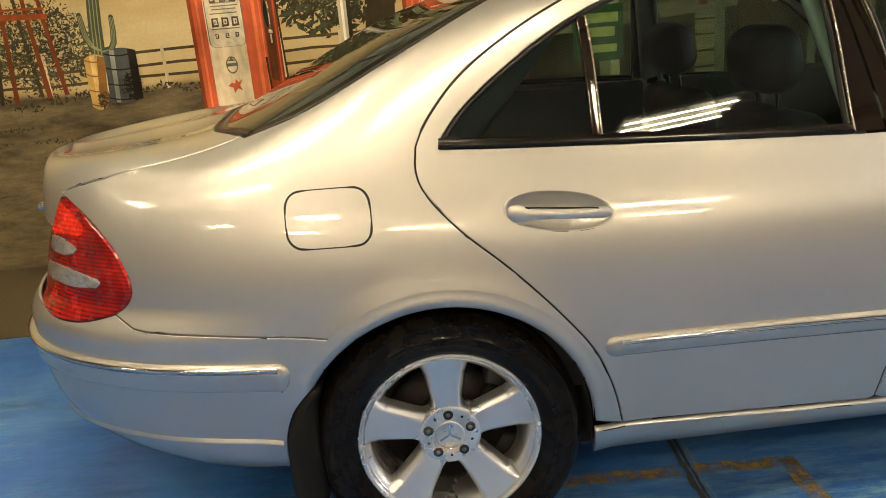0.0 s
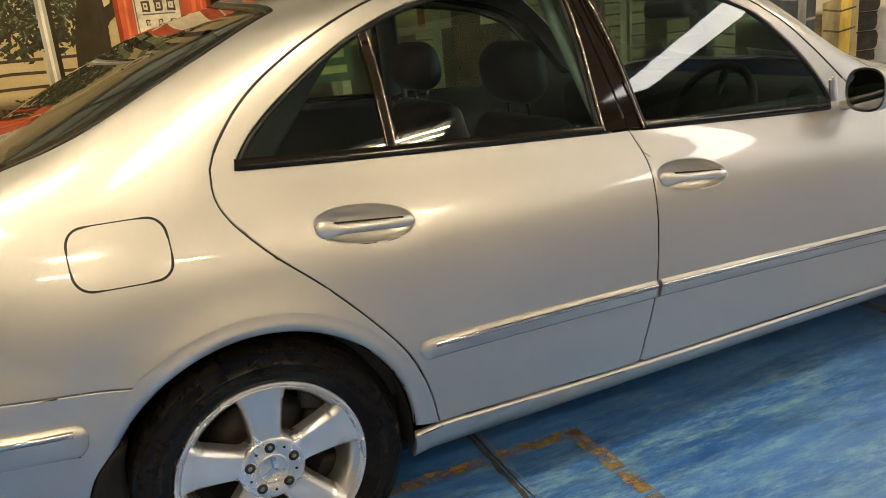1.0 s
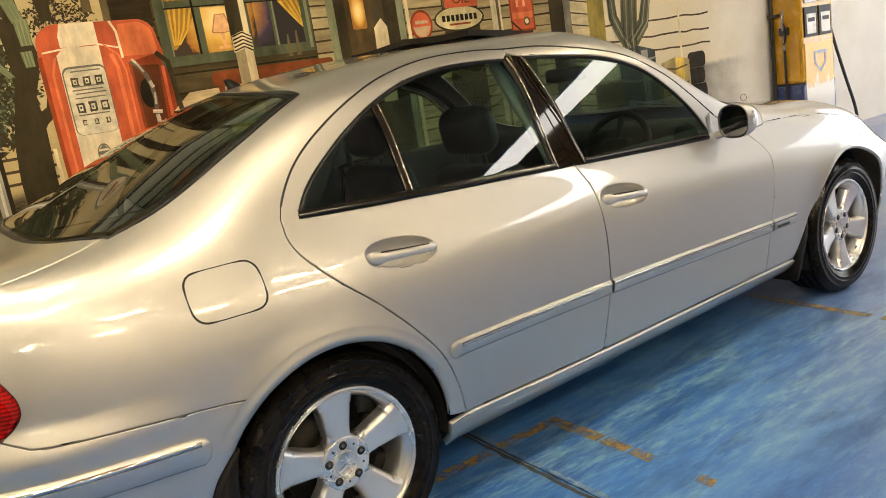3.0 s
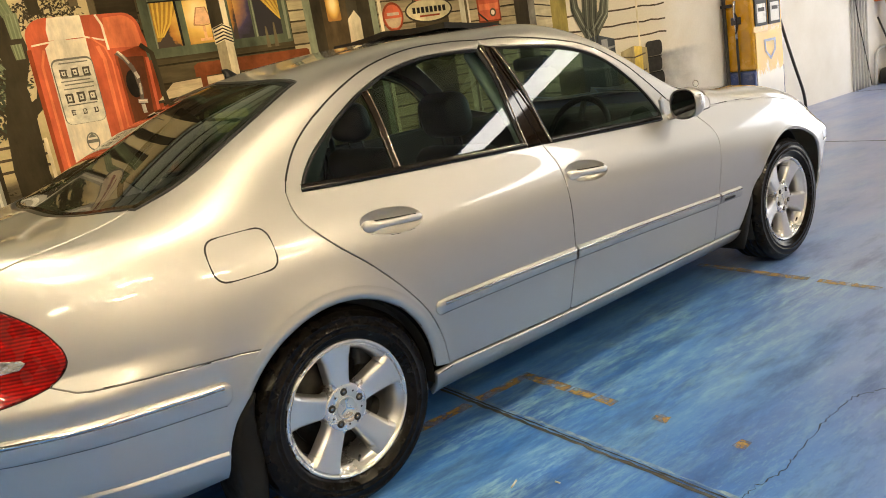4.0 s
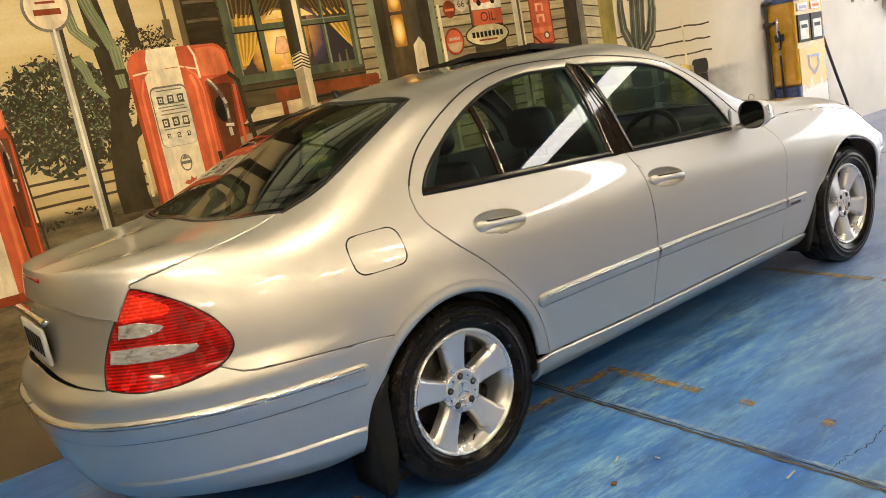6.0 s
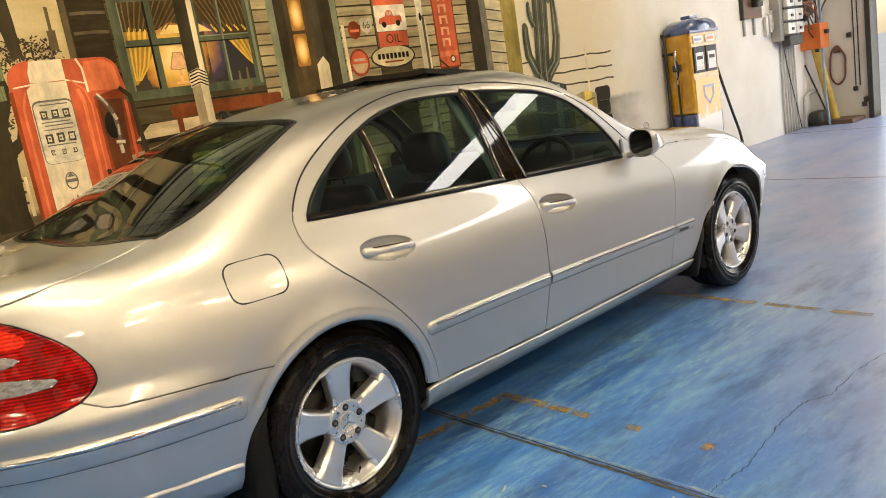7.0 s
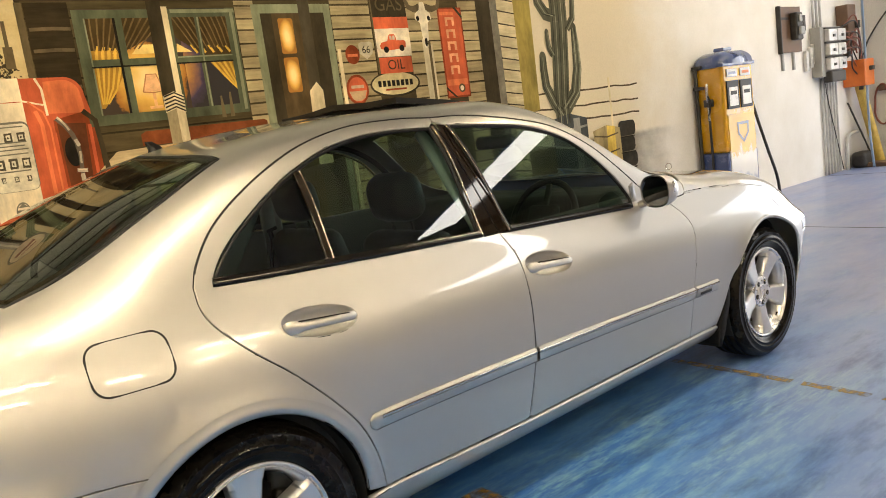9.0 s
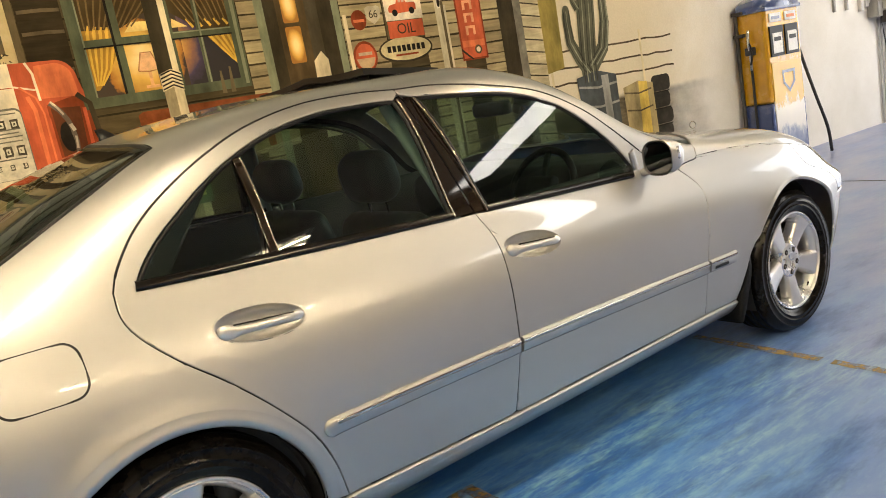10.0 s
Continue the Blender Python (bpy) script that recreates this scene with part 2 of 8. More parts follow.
# ---- the room ----
def rounded_box_at(x0, y0, z0, x1, y1, z1, r=0.0, seg=2):
    bm = bmesh.new()
    bmesh.ops.create_cube(bm, size=1)
    bmesh.ops.transform(bm, matrix=Matrix.LocRotScale(((x0 + x1) / 2, (y0 + y1) / 2, (z0 + z1) / 2), None, (x1 - x0, y1 - y0, z1 - z0)), verts=bm.verts)
    if r > 0:
        bmesh.ops.bevel(bm, geom=bm.edges[:], offset=r, segments=seg, affect="EDGES", profile=0.5)
    return bm


def solid(name, bm, material, label="", category="", kind="structure", parent=None, smooth_faces=False):
    me = bpy.data.meshes.new(name)
    bm.to_mesh(me)
    bm.free()
    if smooth_faces:
        me.polygons.foreach_set("use_smooth", [True] * len(me.polygons))
    me.materials.append(material)
    ob = new(name, me)
    if parent:
        ob.parent = parent
    return tagged(ob, label, category, kind=kind)


WALL_Y = 2.16


def mural_wall_material():
    """Plaster with the painted sky and ground of the mural, thinning out into bare white plaster."""
    m = mat("mural_wall_paint", (0.6, 0.5, 0.3), 0.8, 0.0, Specular_IOR_Level=0.1)
    n = Nodes(m)
    sep = n.add("ShaderNodeSeparateXYZ")
    n.link(n.co, sep.inputs[0])
    wob = n.noise(1.1, 6, 0.62)

    def shifted(axis, amount):
        a = n.add("ShaderNodeMath")
        a.operation = "MULTIPLY_ADD"
        n.link(wob, a.inputs[0])
        a.inputs[1].default_value = amount
        n.link(sep.outputs[axis], a.inputs[2])
        return a.outputs[0]

    def step(v, lo, hi):
        r = n.add("ShaderNodeMapRange")
        r.interpolation_type = "SMOOTHSTEP"
        n.link(v, r.inputs["Value"])
        r.inputs["From Min"].default_value, r.inputs["From Max"].default_value = lo, hi
        return r.outputs["Result"]

    plaster = n.ramp(n.noise(2.0, 6, 0.6), [(0.3, (0.74, 0.72, 0.67)), (0.7, (0.83, 0.82, 0.79))])
    sky_c = n.ramp(n.noise(1.6, 5, 0.55, (0.5, 1, 2.4)), [(0.25, (0.42, 0.31, 0.13)), (0.5, (0.57, 0.45, 0.23)), (0.75, (0.67, 0.57, 0.35))])
    haze = n.mix(step(shifted(0, 0.9), 3.6, 4.9), sky_c, (0.66, 0.57, 0.40))
    ground_c = n.ramp(n.noise(5.0, 8, 0.72, (0.45, 1, 1.8)), [(0.28, (0.022, 0.018, 0.012)), (0.45, (0.085, 0.066, 0.036)), (0.62, (0.17, 0.135, 0.075)), (0.8, (0.30, 0.25, 0.15))])
    land = n.mix(step(shifted(2, 0.10), 1.06, 1.12), ground_c, haze)
    c = n.mix(step(shifted(0, 1.3), 6.2, 7.5), land, plaster)
    grain = n.ramp(n.noise(70, 4), [(0.3, (0.9, 0.9, 0.9)), (0.7, (1, 1, 1))])
    n.colour(n.mix(1.0, c, grain, "MULTIPLY"))
    n.bump(n.noise(24, 6, 0.6), 0.18, 0.008)
    return m


PLASTER = varied("white_plaster", (0.62, 0.605, 0.57), (0.73, 0.72, 0.69), 1.4, 0.75, 0.25, 60)
GREY_WALL = varied("grey_stained_plaster", (0.24, 0.22, 0.19), (0.36, 0.33, 0.29), 1.8, 0.8, 0.25, 60)
DARK_CEILING = varied("dull_roof_sheet", (0.24, 0.22, 0.18), (0.34, 0.315, 0.27), 1.5, 0.7, 0.1, 60)
DARK_STEEL = varied("dark_steel", (0.03, 0.028, 0.025), (0.07, 0.065, 0.06), 12, 0.55, 0.2, 120, 0.4)
BROWN_FLOOR = varied("bare_brown_concrete", (0.055, 0.042, 0.024), (0.15, 0.115, 0.068), 3.0, 0.55, 0.3, 50, stretch=(0.5, 1.5, 1))
OUTSIDE = varied("pale_yard_concrete", (0.42, 0.41, 0.39), (0.55, 0.54, 0.51), 1.2, 0.85, 0.2, 40)

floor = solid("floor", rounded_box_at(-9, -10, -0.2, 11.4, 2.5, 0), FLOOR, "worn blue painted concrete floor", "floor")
solid("floor_strip", rounded_box_at(-9, 0.95, 0.0005, 3.2, 2.16, 0.004), BROWN_FLOOR, "bare brown concrete strip along the wall", "floor")
mural = solid("wall_mural", rounded_box_at(-9, WALL_Y, 0, 11.5, WALL_Y + 0.2, 4.9), mural_wall_material(), "long wall with a painted desert filling station", "wall")
UPPER = varied("pale_green_sheet", (0.36, 0.40, 0.33), (0.52, 0.56, 0.48), 1.6, 0.7, 0.1, 60)
solid("wall_upper", rounded_box_at(-9, WALL_Y - 0.05, 2.72, 11.3, WALL_Y, 4.9), UPPER, "pale green sheeting over the mural", "wall")
for k in range(14):
    solid("wall_rail", rounded_box_at(-8.6 + 1.5 * k, WALL_Y - 0.13, 2.72, -8.55 + 1.5 * k, WALL_Y - 0.05, 4.62, 0.006), DARK_STEEL, "dark steel wall post", "beam")
for z in (2.72, 3.35, 4.0):
    solid("wall_rail", rounded_box_at(-9, WALL_Y - 0.20, z, 11.3, WALL_Y - 0.13, z + 0.04, 0.006), DARK_STEEL, "dark steel wall rail", "beam")
solid("wall_west", rounded_box_at(-9.2, -10, 0, -9, 2.36, 4.9), GREY_WALL, "grey plastered end wall", "wall")
solid("wall_south", rounded_box_at(-9.2, -10.2, 0, 11.5, -10, 4.9), GREY_WALL, "grey plastered side wall", "wall")
solid("wall_east", rounded_box_at(11.3, 1.46, 0, 11.5, WALL_Y, 4.9), PLASTER, "stained grey wall beside the roller door", "wall")
solid("wall_east_far", rounded_box_at(11.3, -10, 0, 11.5, -4.0, 4.9), GREY_WALL, "stained grey wall", "wall")
solid("lintel", rounded_box_at(11.3, -4.0, 3.95, 11.5, 1.46, 4.9), GREY_WALL, "wall over the roller door", "wall")
solid("door_post", rounded_box_at(11.22, 1.40, 0, 11.50, 1.475, 3.95, 0.006), DARK_STEEL, "dark steel door post", "trim")
solid("yard", rounded_box_at(11.4, -60, -0.25, 120, 60, -0.02), OUTSIDE, "pale concrete yard outside", "ground")
bm = rounded_box_at(-9.2, -10.2, 4.9, 7.2, 2.36, 5.0)
ceil = solid("ceiling", bm, DARK_CEILING, "dull grey-brown roof sheets", "ceiling")
solid("ceiling_east", rounded_box_at(8.2, -10.2, 4.9, 11.5, 2.36, 5.0), DARK_CEILING, "dull grey-brown roof sheets", "ceiling")
solid("ceiling_mid", rounded_box_at(7.2, -3.0, 4.9, 8.2, 2.36, 5.0), DARK_CEILING, "dull grey-brown roof sheets", "ceiling")
solid("ceiling_back", rounded_box_at(7.2, -10.2, 4.9, 8.2, -7.4, 5.0), DARK_CEILING, "dull grey-brown roof sheets", "ceiling")
for k, by in enumerate((-8.0, -3.5, -1.2, 1.0)):
    solid("roof_beam", rounded_box_at(-9, by - 0.06, 4.62, 11.3, by + 0.06, 4.9, 0.01), DARK_STEEL, "dark steel roof beam", "beam")


def tube_material():
    m = bpy.data.materials.new("lit_tube")
    m.use_nodes = True
    b = m.node_tree.nodes["Principled BSDF"]
    b.inputs["Emission Color"].default_value = (1.0, 0.80, 0.505, 1)
    b.inputs["Emission Strength"].default_value = 180.0
    return m


TUBE = tube_material()
LAMP_TRAY = mat("white_lamp_tray", (0.7, 0.68, 0.64), 0.4)


def ceiling_lamp():
    lamp = new("ceiling_light")
    tray = solid("tray", rounded_box_at(-0.65, -0.3, 0.04, 0.65, 0.3, 0.10, 0.01), LAMP_TRAY, kind="", parent=lamp)
    for y in (-0.19, 0.0, 0.19):
        bm = bmesh.new()
        bmesh.ops.create_cone(bm, cap_ends=True, segments=8, radius1=0.014, radius2=0.014, depth=1.2)
        bmesh.ops.transform(bm, matrix=pose(0, y, 0.0, 0, 90, 0), verts=bm.verts)
        solid("tube", bm, TUBE, kind="", parent=lamp)
    for x in (-0.5, 0.5):
        solid("hanger", rounded_box_at(x - 0.008, -0.008, 0.09, x + 0.008, 0.008, 0.505), DARK_STEEL, kind="", parent=lamp)
    return tagged(lamp, "lit fluorescent ceiling light with three tubes", "lamp", "ceiling lights")


first = ceiling_lamp()
spots = [(3.1, -6.0), (-2.0, -6.0), (4.5, -1.9), (-0.1, -1.9), (-1.9, -0.55), (-2.7, -2.6), (-6.0, -6.4), (-6.0, -1.9), (8.3, -0.7), (0.5, -8.4), (-3.4, -8.4), (3.9, -8.5)]
for lx, ly in spots[1:]:
    copy_thing(first, pose(lx, ly, 4.4))
first.matrix_world = pose(*spots[0], 4.4)

# floor markings, joints, cracks and litter, a few millimetres proud
def ribbon(pts, w, z=0.004, jag=0.0):
    bm = bmesh.new()
    p = [Vector((x, y, 0)) for x, y in pts]
    l, r = [], []
    for i, a in enumerate(p):
        d = (p[min(i + 1, len(p) - 1)] - p[max(i - 1, 0)]).normalized()
        s = Vector((-d.y, d.x, 0)) * w / 2
        k = 1 + jag * (random.random() - 0.5)
        l.append(bm.verts.new((a + s * k) + Vector((0, 0, z))))
        r.append(bm.verts.new((a - s * k) + Vector((0, 0, z))))
    for i in range(len(p) - 1):
        bm.faces.new((l[i], r[i], r[i + 1], l[i + 1]))
    return bm


def worn_line(x0, y0, x1, y1, w, seed, gaps):
    """A stretch of marking tape with torn ends; gaps: the worn-away parts, as fractions."""
    rnd = random.Random(seed)
    cuts = [0.0] + [c for g in gaps for c in g] + [1.0]
    for a, b in zip(cuts[::2], cuts[1::2]):
        if b - a < 0.01:
            continue
        n = max(3, int((b - a) * math.hypot(x1 - x0, y1 - y0) / 0.03))
        pts = [(x0 + (x1 - x0) * (a + (b - a) * i / n) + rnd.uniform(-0.003, 0.003), y0 + (y1 - y0) * (a + (b - a) * i / n) + rnd.uniform(-0.003, 0.003)) for i in range(n + 1)]
        solid("floor_tape", ribbon(pts, w, 0.003, 0.25), TAPE, "worn ochre marking line on the floor", "floor marking")


worn_line(0.72, -0.628, 1.005, -0.632, 0.05, 1, [])
worn_line(-0.75, -0.61, 0.668, -0.63, 0.05, 2, [(0.30, 0.36)])
worn_line(0.985, -0.62, 0.985, -1.75, 0.05, 3, [(0.225, 0.235), (0.33, 0.345), (0.43, 0.585), (0.635, 0.865), (0.905, 0.999)])
worn_line(2.545, -0.40, 2.525, -1.62, 0.05, 4, [(0.52, 0.56), (0.80, 0.84)])


def wobbly(pts, n, amp, seed):
    rnd = random.Random(seed)
    out = []
    for (ax, ay), (bx, by) in zip(pts, pts[1:]):
        for i in range(n):
            f = i / n
            out.append((ax + (bx - ax) * f + rnd.uniform(-amp, amp), ay + (by - ay) * f + rnd.uniform(-amp, amp)))
    return out + [pts[-1]]


solid("floor_joint", ribbon(wobbly([(0.70, 0.95), (0.692, -0.58), (0.690, -1.05), (0.684, -1.75), (0.676, -2.2), (0.66, -7.0)], 22, 0.003, 7), 0.015, 0.002, 0.6), JOINT, "dirty expansion joint in the floor", "floor joint")
solid("floor_joint", ribbon(wobbly([(0.716, 0.95), (0.708, -0.58), (0.706, -1.05), (0.700, -1.75), (0.692, -2.2), (0.676, -7.0)], 22, 0.002, 8), 0.007, 0.0035, 0.9), CRACK, "dark crack along the joint", "floor joint")
solid("floor_joint", ribbon(wobbly([(0.735, 0.95), (0.727, -0.58), (0.725, -1.05), (0.719, -1.75), (0.711, -2.2), (0.695, -7.0)], 22, 0.003, 17), 0.010, 0.0022, 1.6), JOINT_EDGE, "pale chipped edge of the joint", "floor joint")
solid("floor_joint", ribbon(wobbly([(6.23, 2.1), (6.24, -0.4), (6.25, -8.0)], 30, 0.003, 9), 0.022, 0.002, 0.3), JOINT, "dark floor joint", "floor joint")
solid("floor_joint", ribbon(wobbly([(9.9, 2.1), (10.0, 1.6), (10.2, -6.0)], 30, 0.004, 10), 0.03, 0.002, 0.3), JOINT, "dark floor joint", "floor joint")
for seed, pts in ((11, [(0.70, -1.775), (0.81, -1.772), (0.90, -1.792), (1.02, -1.776), (1.235, -1.748), (1.315, -1.743), (1.46, -1.742), (1.58, -1.80), (1.80, -1.79), (2.04, -1.823), (2.4, -1.90)]),):
    solid("floor_crack", ribbon(wobbly(pts, 9, 0.007, seed), 0.0032, 0.002, 1.6), CRACK, "thin crack in the floor paint", "floor crack")

TWIG = varied("dry_twig", (0.42, 0.36, 0.28), (0.62, 0.56, 0.46), 40, 0.8, 0.2, 200)
LEAF_BIT = varied("dry_leaf", (0.10, 0.05, 0.02), (0.20, 0.11, 0.04), 40, 0.8, 0.2, 200)
for tx, ty, a, ln in ((0.38, -1.195, 25, 0.045), (0.613, -1.698, 5, 0.055), (0.47, -1.30, 100, 0.02)):
    bm = rounded_box_at(-ln / 2, -0.0028, 0.002, ln / 2, 0.0028, 0.007, 0.0015, 1)
    bmesh.ops.transform(bm, matrix=pose(tx, ty, 0.0, 0, 0, a), verts=bm.verts)
    solid("twig", bm, TWIG, "dry splinter lying on the floor", "litter", kind="thing")
bm = rounded_box_at(-0.012, -0.009, 0.002, 0.012, 0.009, 0.006, 0.002, 1)
bmesh.ops.transform(bm, matrix=pose(0.26, -1.29, 0, 0, 0, 30), verts=bm.verts)
solid("dry_leaf", bm, LEAF_BIT, "small brown leaf on the floor", "litter", kind="thing")


# ---- the mural: flat painted shapes on the wall ----
PAINTS = {}
LAYERS = [0]


def brush(r, g, b, streak=(1, 1, 1), scale=9.0, spread=0.45):
    """Matt wall paint with visible brush marks."""
    key = (r, g, b, streak, scale, spread)
    if key not in PAINTS:
        m = mat("wall_paint", (r, g, b), 0.8, 0.0, Specular_IOR_Level=0.08)
        n = Nodes(m)
        f = n.noise(scale, 7, 0.68, streak)
        lo, hi = 1 - spread, 1 + spread * 0.6
        c = n.ramp(f, [(0.28, (r * lo, g * lo, b * lo)), (0.72, (min(r * hi, 0.9), min(g * hi, 0.9), min(b * hi, 0.9)))])
        dab = n.ramp(n.noise(3.1, 6, 0.62), [(0.32, (0.84, 0.80, 0.74)), (0.62, (1.38, 1.34, 1.28))])
        n.colour(n.mix(1.0, c, dab, "MULTIPLY"))
        n.bump(n.noise(26, 6, 0.6), 0.15, 0.006)
        PAINTS[key] = m
    return PAINTS[key]


def flat(name, polys, paint, level, parent=None):
    """Painted patches: outlines by x and z, level by level a little proud of the wall."""
    bm = bmesh.new()
    LAYERS[0] += 1
    for i, pts in enumerate(polys):
        y = WALL_Y - 0.0010 * level - 0.0009 * ((LAYERS[0] * 0.618034 + i * 0.754878) % 1.0)
        f = bm.faces.new([bm.verts.new((x, y, z)) for x, z in pts])
        f.normal_update()
        if f.normal.y > 0:
            f.normal_flip()
    bmesh.ops.triangulate(bm, faces=[f for f in bm.faces if len(f.verts) > 4])
    for f in bm.faces:
        f.normal_update()
        if f.normal.y > 0:
            f.normal_flip()
    ob = solid(name, bm, paint, kind="", parent=parent or mural)
    return ob


def rect(x0, z0, x1, z1, lean=0.0):
    return [(x0, z0), (x1, z0), (x1 + lean, z1), (x0 + lean, z1)]


def disc(cx, cz, rx, rz=None, n=28):
    rz = rz or rx
    return [(cx + rx * math.cos(2 * math.pi * i / n), cz + rz * math.sin(2 * math.pi * i / n)) for i in range(n)]


def round_rect(x0, z0, x1, z1, r, n=6):
    pts = []
    for cx, cz, a0 in ((x1 - r, z1 - r, 0), (x0 + r, z1 - r, 90), (x0 + r, z0 + r, 180), (x1 - r, z0 + r, 270)):
        pts += [(cx + r * math.cos(math.radians(a0 + 90 * i / n)), cz + r * math.sin(math.radians(a0 + 90 * i / n))) for i in range(n + 1)]
    return pts


def stroke(pts, w0, w1=None):
    """A tapering brush stroke along points."""
    w1 = w0 if w1 is None else w1
    l, r = [], []
    for i, (x, z) in enumerate(pts):
        a, b = pts[max(i - 1, 0)], pts[min(i + 1, len(pts) - 1)]
        dx, dz = b[0] - a[0], b[1] - a[1]
        k = (w0 + (w1 - w0) * i / max(len(pts) - 1, 1)) / 2 / max(math.hypot(dx, dz), 1e-6)
        l.append((x - dz * k, z + dx * k))
        r.append((x + dz * k, z - dx * k))
    return [[l[i], r[i], r[i + 1], l[i + 1]] for i in range(len(pts) - 1)]


def leaves(cx, cz, rx, rz, count, size, seed):
    rnd = random.Random(seed)
    out = []
    for _ in range(count):
        a, k = rnd.uniform(0, 6.28), math.sqrt(rnd.random())
        x, z = cx + rx * k * math.cos(a) * rnd.uniform(0.8, 1.15), cz + rz * k * math.sin(a) * rnd.uniform(0.8, 1.15)
        b, s = rnd.uniform(0, 3.14), size * rnd.uniform(0.5, 1.4)
        dx, dz = s * math.cos(b), s * math.sin(b)
        out.append([(x - dx, z - dz), (x + dz * 0.4, z - dx * 0.4), (x + dx, z + dz), (x - dz * 0.4, z + dx * 0.4)])
    return out


CREAM, RED, RED_DARK, RED_LIGHT = brush(0.66, 0.58, 0.43, (1, 1, 0.3)), brush(0.47, 0.100, 0.042, (1, 1, 0.25)), brush(0.22, 0.045, 0.016, (1, 1, 0.3)), brush(0.62, 0.17, 0.07, (1, 1, 0.25))
BLACKISH, BARK, BARK_L = brush(0.014, 0.012, 0.009), brush(0.038, 0.030, 0.017, (1, 1, 0.3)), brush(0.10, 0.078, 0.04, (1, 1, 0.3))
BOARD, BOARD_L, BOARD_D, GAP_D = brush(0.060, 0.046, 0.022, (0.25, 1, 2.5)), brush(0.36, 0.30, 0.17, (0.25, 1, 2.5)), brush(0.040, 0.030, 0.014, (0.25, 1, 2.5)), brush(0.022, 0.017, 0.009)
SAGE, SAGE_D = brush(0.12, 0.135, 0.075, (1, 1, 0.25)), brush(0.045, 0.055, 0.032, (1, 1, 0.3))
TEAL, TEAL_L = brush(0.075, 0.088, 0.052, (1, 1, 0.3)), brush(0.19, 0.21, 0.135, (1, 1, 0.3))
YELLOW_C, YELLOW_D, PALE = brush(0.60, 0.38, 0.06, (1, 1, 0.3)), brush(0.15, 0.09, 0.02), brush(0.60, 0.52, 0.34, (1, 1, 0.3))
RAIL, STEEL_B, STEEL_BL = brush(0.07, 0.052, 0.028), brush(0.055, 0.062, 0.064, (1, 1, 0.3)), brush(0.20, 0.22, 0.21, (1, 1, 0.3))
GREY_T = brush(0.16, 0.15, 0.12)



def glow_paint(cx, cz, rx, rz, stops):
    """Blended oil colours from a painted light outwards."""
    m = mat("blended_wall_paint", stops[0][1], 0.8, 0.0, Specular_IOR_Level=0.08)
    n = Nodes(m)
    mp = n.add("ShaderNodeMapping")
    mp.vector_type = "POINT"
    mp.inputs["Location"].default_value = (-cx / rx, 0, -cz / rz)
    mp.inputs["Scale"].default_value = (1 / rx, 0, 1 / rz)
    n.link(n.co, mp.inputs["Vector"])
    ln = n.add("ShaderNodeVectorMath")
    ln.operation = "LENGTH"
    n.link(mp.outputs["Vector"], ln.inputs[0])
    wob = n.add("ShaderNodeMath")
    wob.operation = "MULTIPLY_ADD"
    n.link(n.noise(11, 5, 0.6), wob.inputs[0])
    wob.inputs[1].default_value = 0.35
    n.link(ln.outputs["Value"], wob.inputs[2])
    n.colour(n.ramp(wob.outputs[0], stops))
    n.bump(n.noise(26, 6, 0.6), 0.15, 0.006)
    return m


rnd = random.Random(5)
# fences
for n, x0, x1, zs, step, px in (("painted_fence", -3.6, -0.05, (1.075, 1.145, 1.215), 0.345, -3.5), ("painted_fence", 4.28, 5.95, (1.24, 1.37, 1.515), 0.58, 4.33)):
    rails = []
    for z in zs:
        pts = [(x0 + (x1 - x0) * i / 14, z + 0.03 * (i / 14 if x0 < 0 else 0) + rnd.uniform(-0.006, 0.006)) for i in range(15)]
        rails += stroke(pts, 0.016, 0.016)
    flat("painted_rail", rails, RAIL, 2)
    posts = []
    while px < x1:
        posts.append(rect(px, zs[0] - (0.055 if x0 < 0 else 0.13), px + (0.020 if x0 < 0 else 0.028), zs[-1] + (0.045 if x0 < 0 else 0.09), rnd.uniform(-0.006, 0.006)))
        px += step
    flat("painted_fence_post", posts, PALE, 3)

# rusty derrick, bush, cactus and barrels on the far left
flat("painted_bush", leaves(-2.12, 1.30, 0.31, 0.22, 420, 0.020, 9), SAGE_D, 1)
flat("painted_bush", leaves(-2.12, 1.30, 0.34, 0.25, 1500, 0.010, 1), BARK, 2)
flat("painted_bush", leaves(-2.12, 1.34, 0.33, 0.23, 700, 0.008, 2), SAGE, 3)
RUSTY = brush(0.15, 0.040, 0.014, (1, 1, 0.25))
flat("painted_derrick_back", [*stroke([(-2.40, 1.0), (-2.33, 1.5), (-2.28, 2.1)], 0.024, 0.018), *stroke([(-2.16, 1.03), (-2.20, 1.5), (-2.22, 2.1)], 0.024, 0.018)], BARK, 3)
flat("painted_derrick", [*stroke([(-2.50, 0.98), (-2.36, 2.1)], 0.030, 0.02), *stroke([(-2.312, 1.0), (-2.285, 1.5), (-2.27, 2.1)], 0.028, 0.02), *stroke([(-2.115, 1.02), (-2.15, 1.5), (-2.17, 2.1)], 0.030, 0.02), *stroke([(-2.015, 1.03), (-2.06, 1.48), (-2.10, 2.1)], 0.028, 0.02)], RUSTY, 4)
flat("painted_derrick", [*stroke([(-2.6, 1.50), (-2.30, 1.488), (-2.03, 1.475)], 0.032), *stroke([(-2.6, 1.535), (-2.04, 1.52)], 0.012), *stroke([(-2.6, 1.64), (-2.06, 1.62)], 0.026)], brush(0.26, 0.062, 0.018), 5)
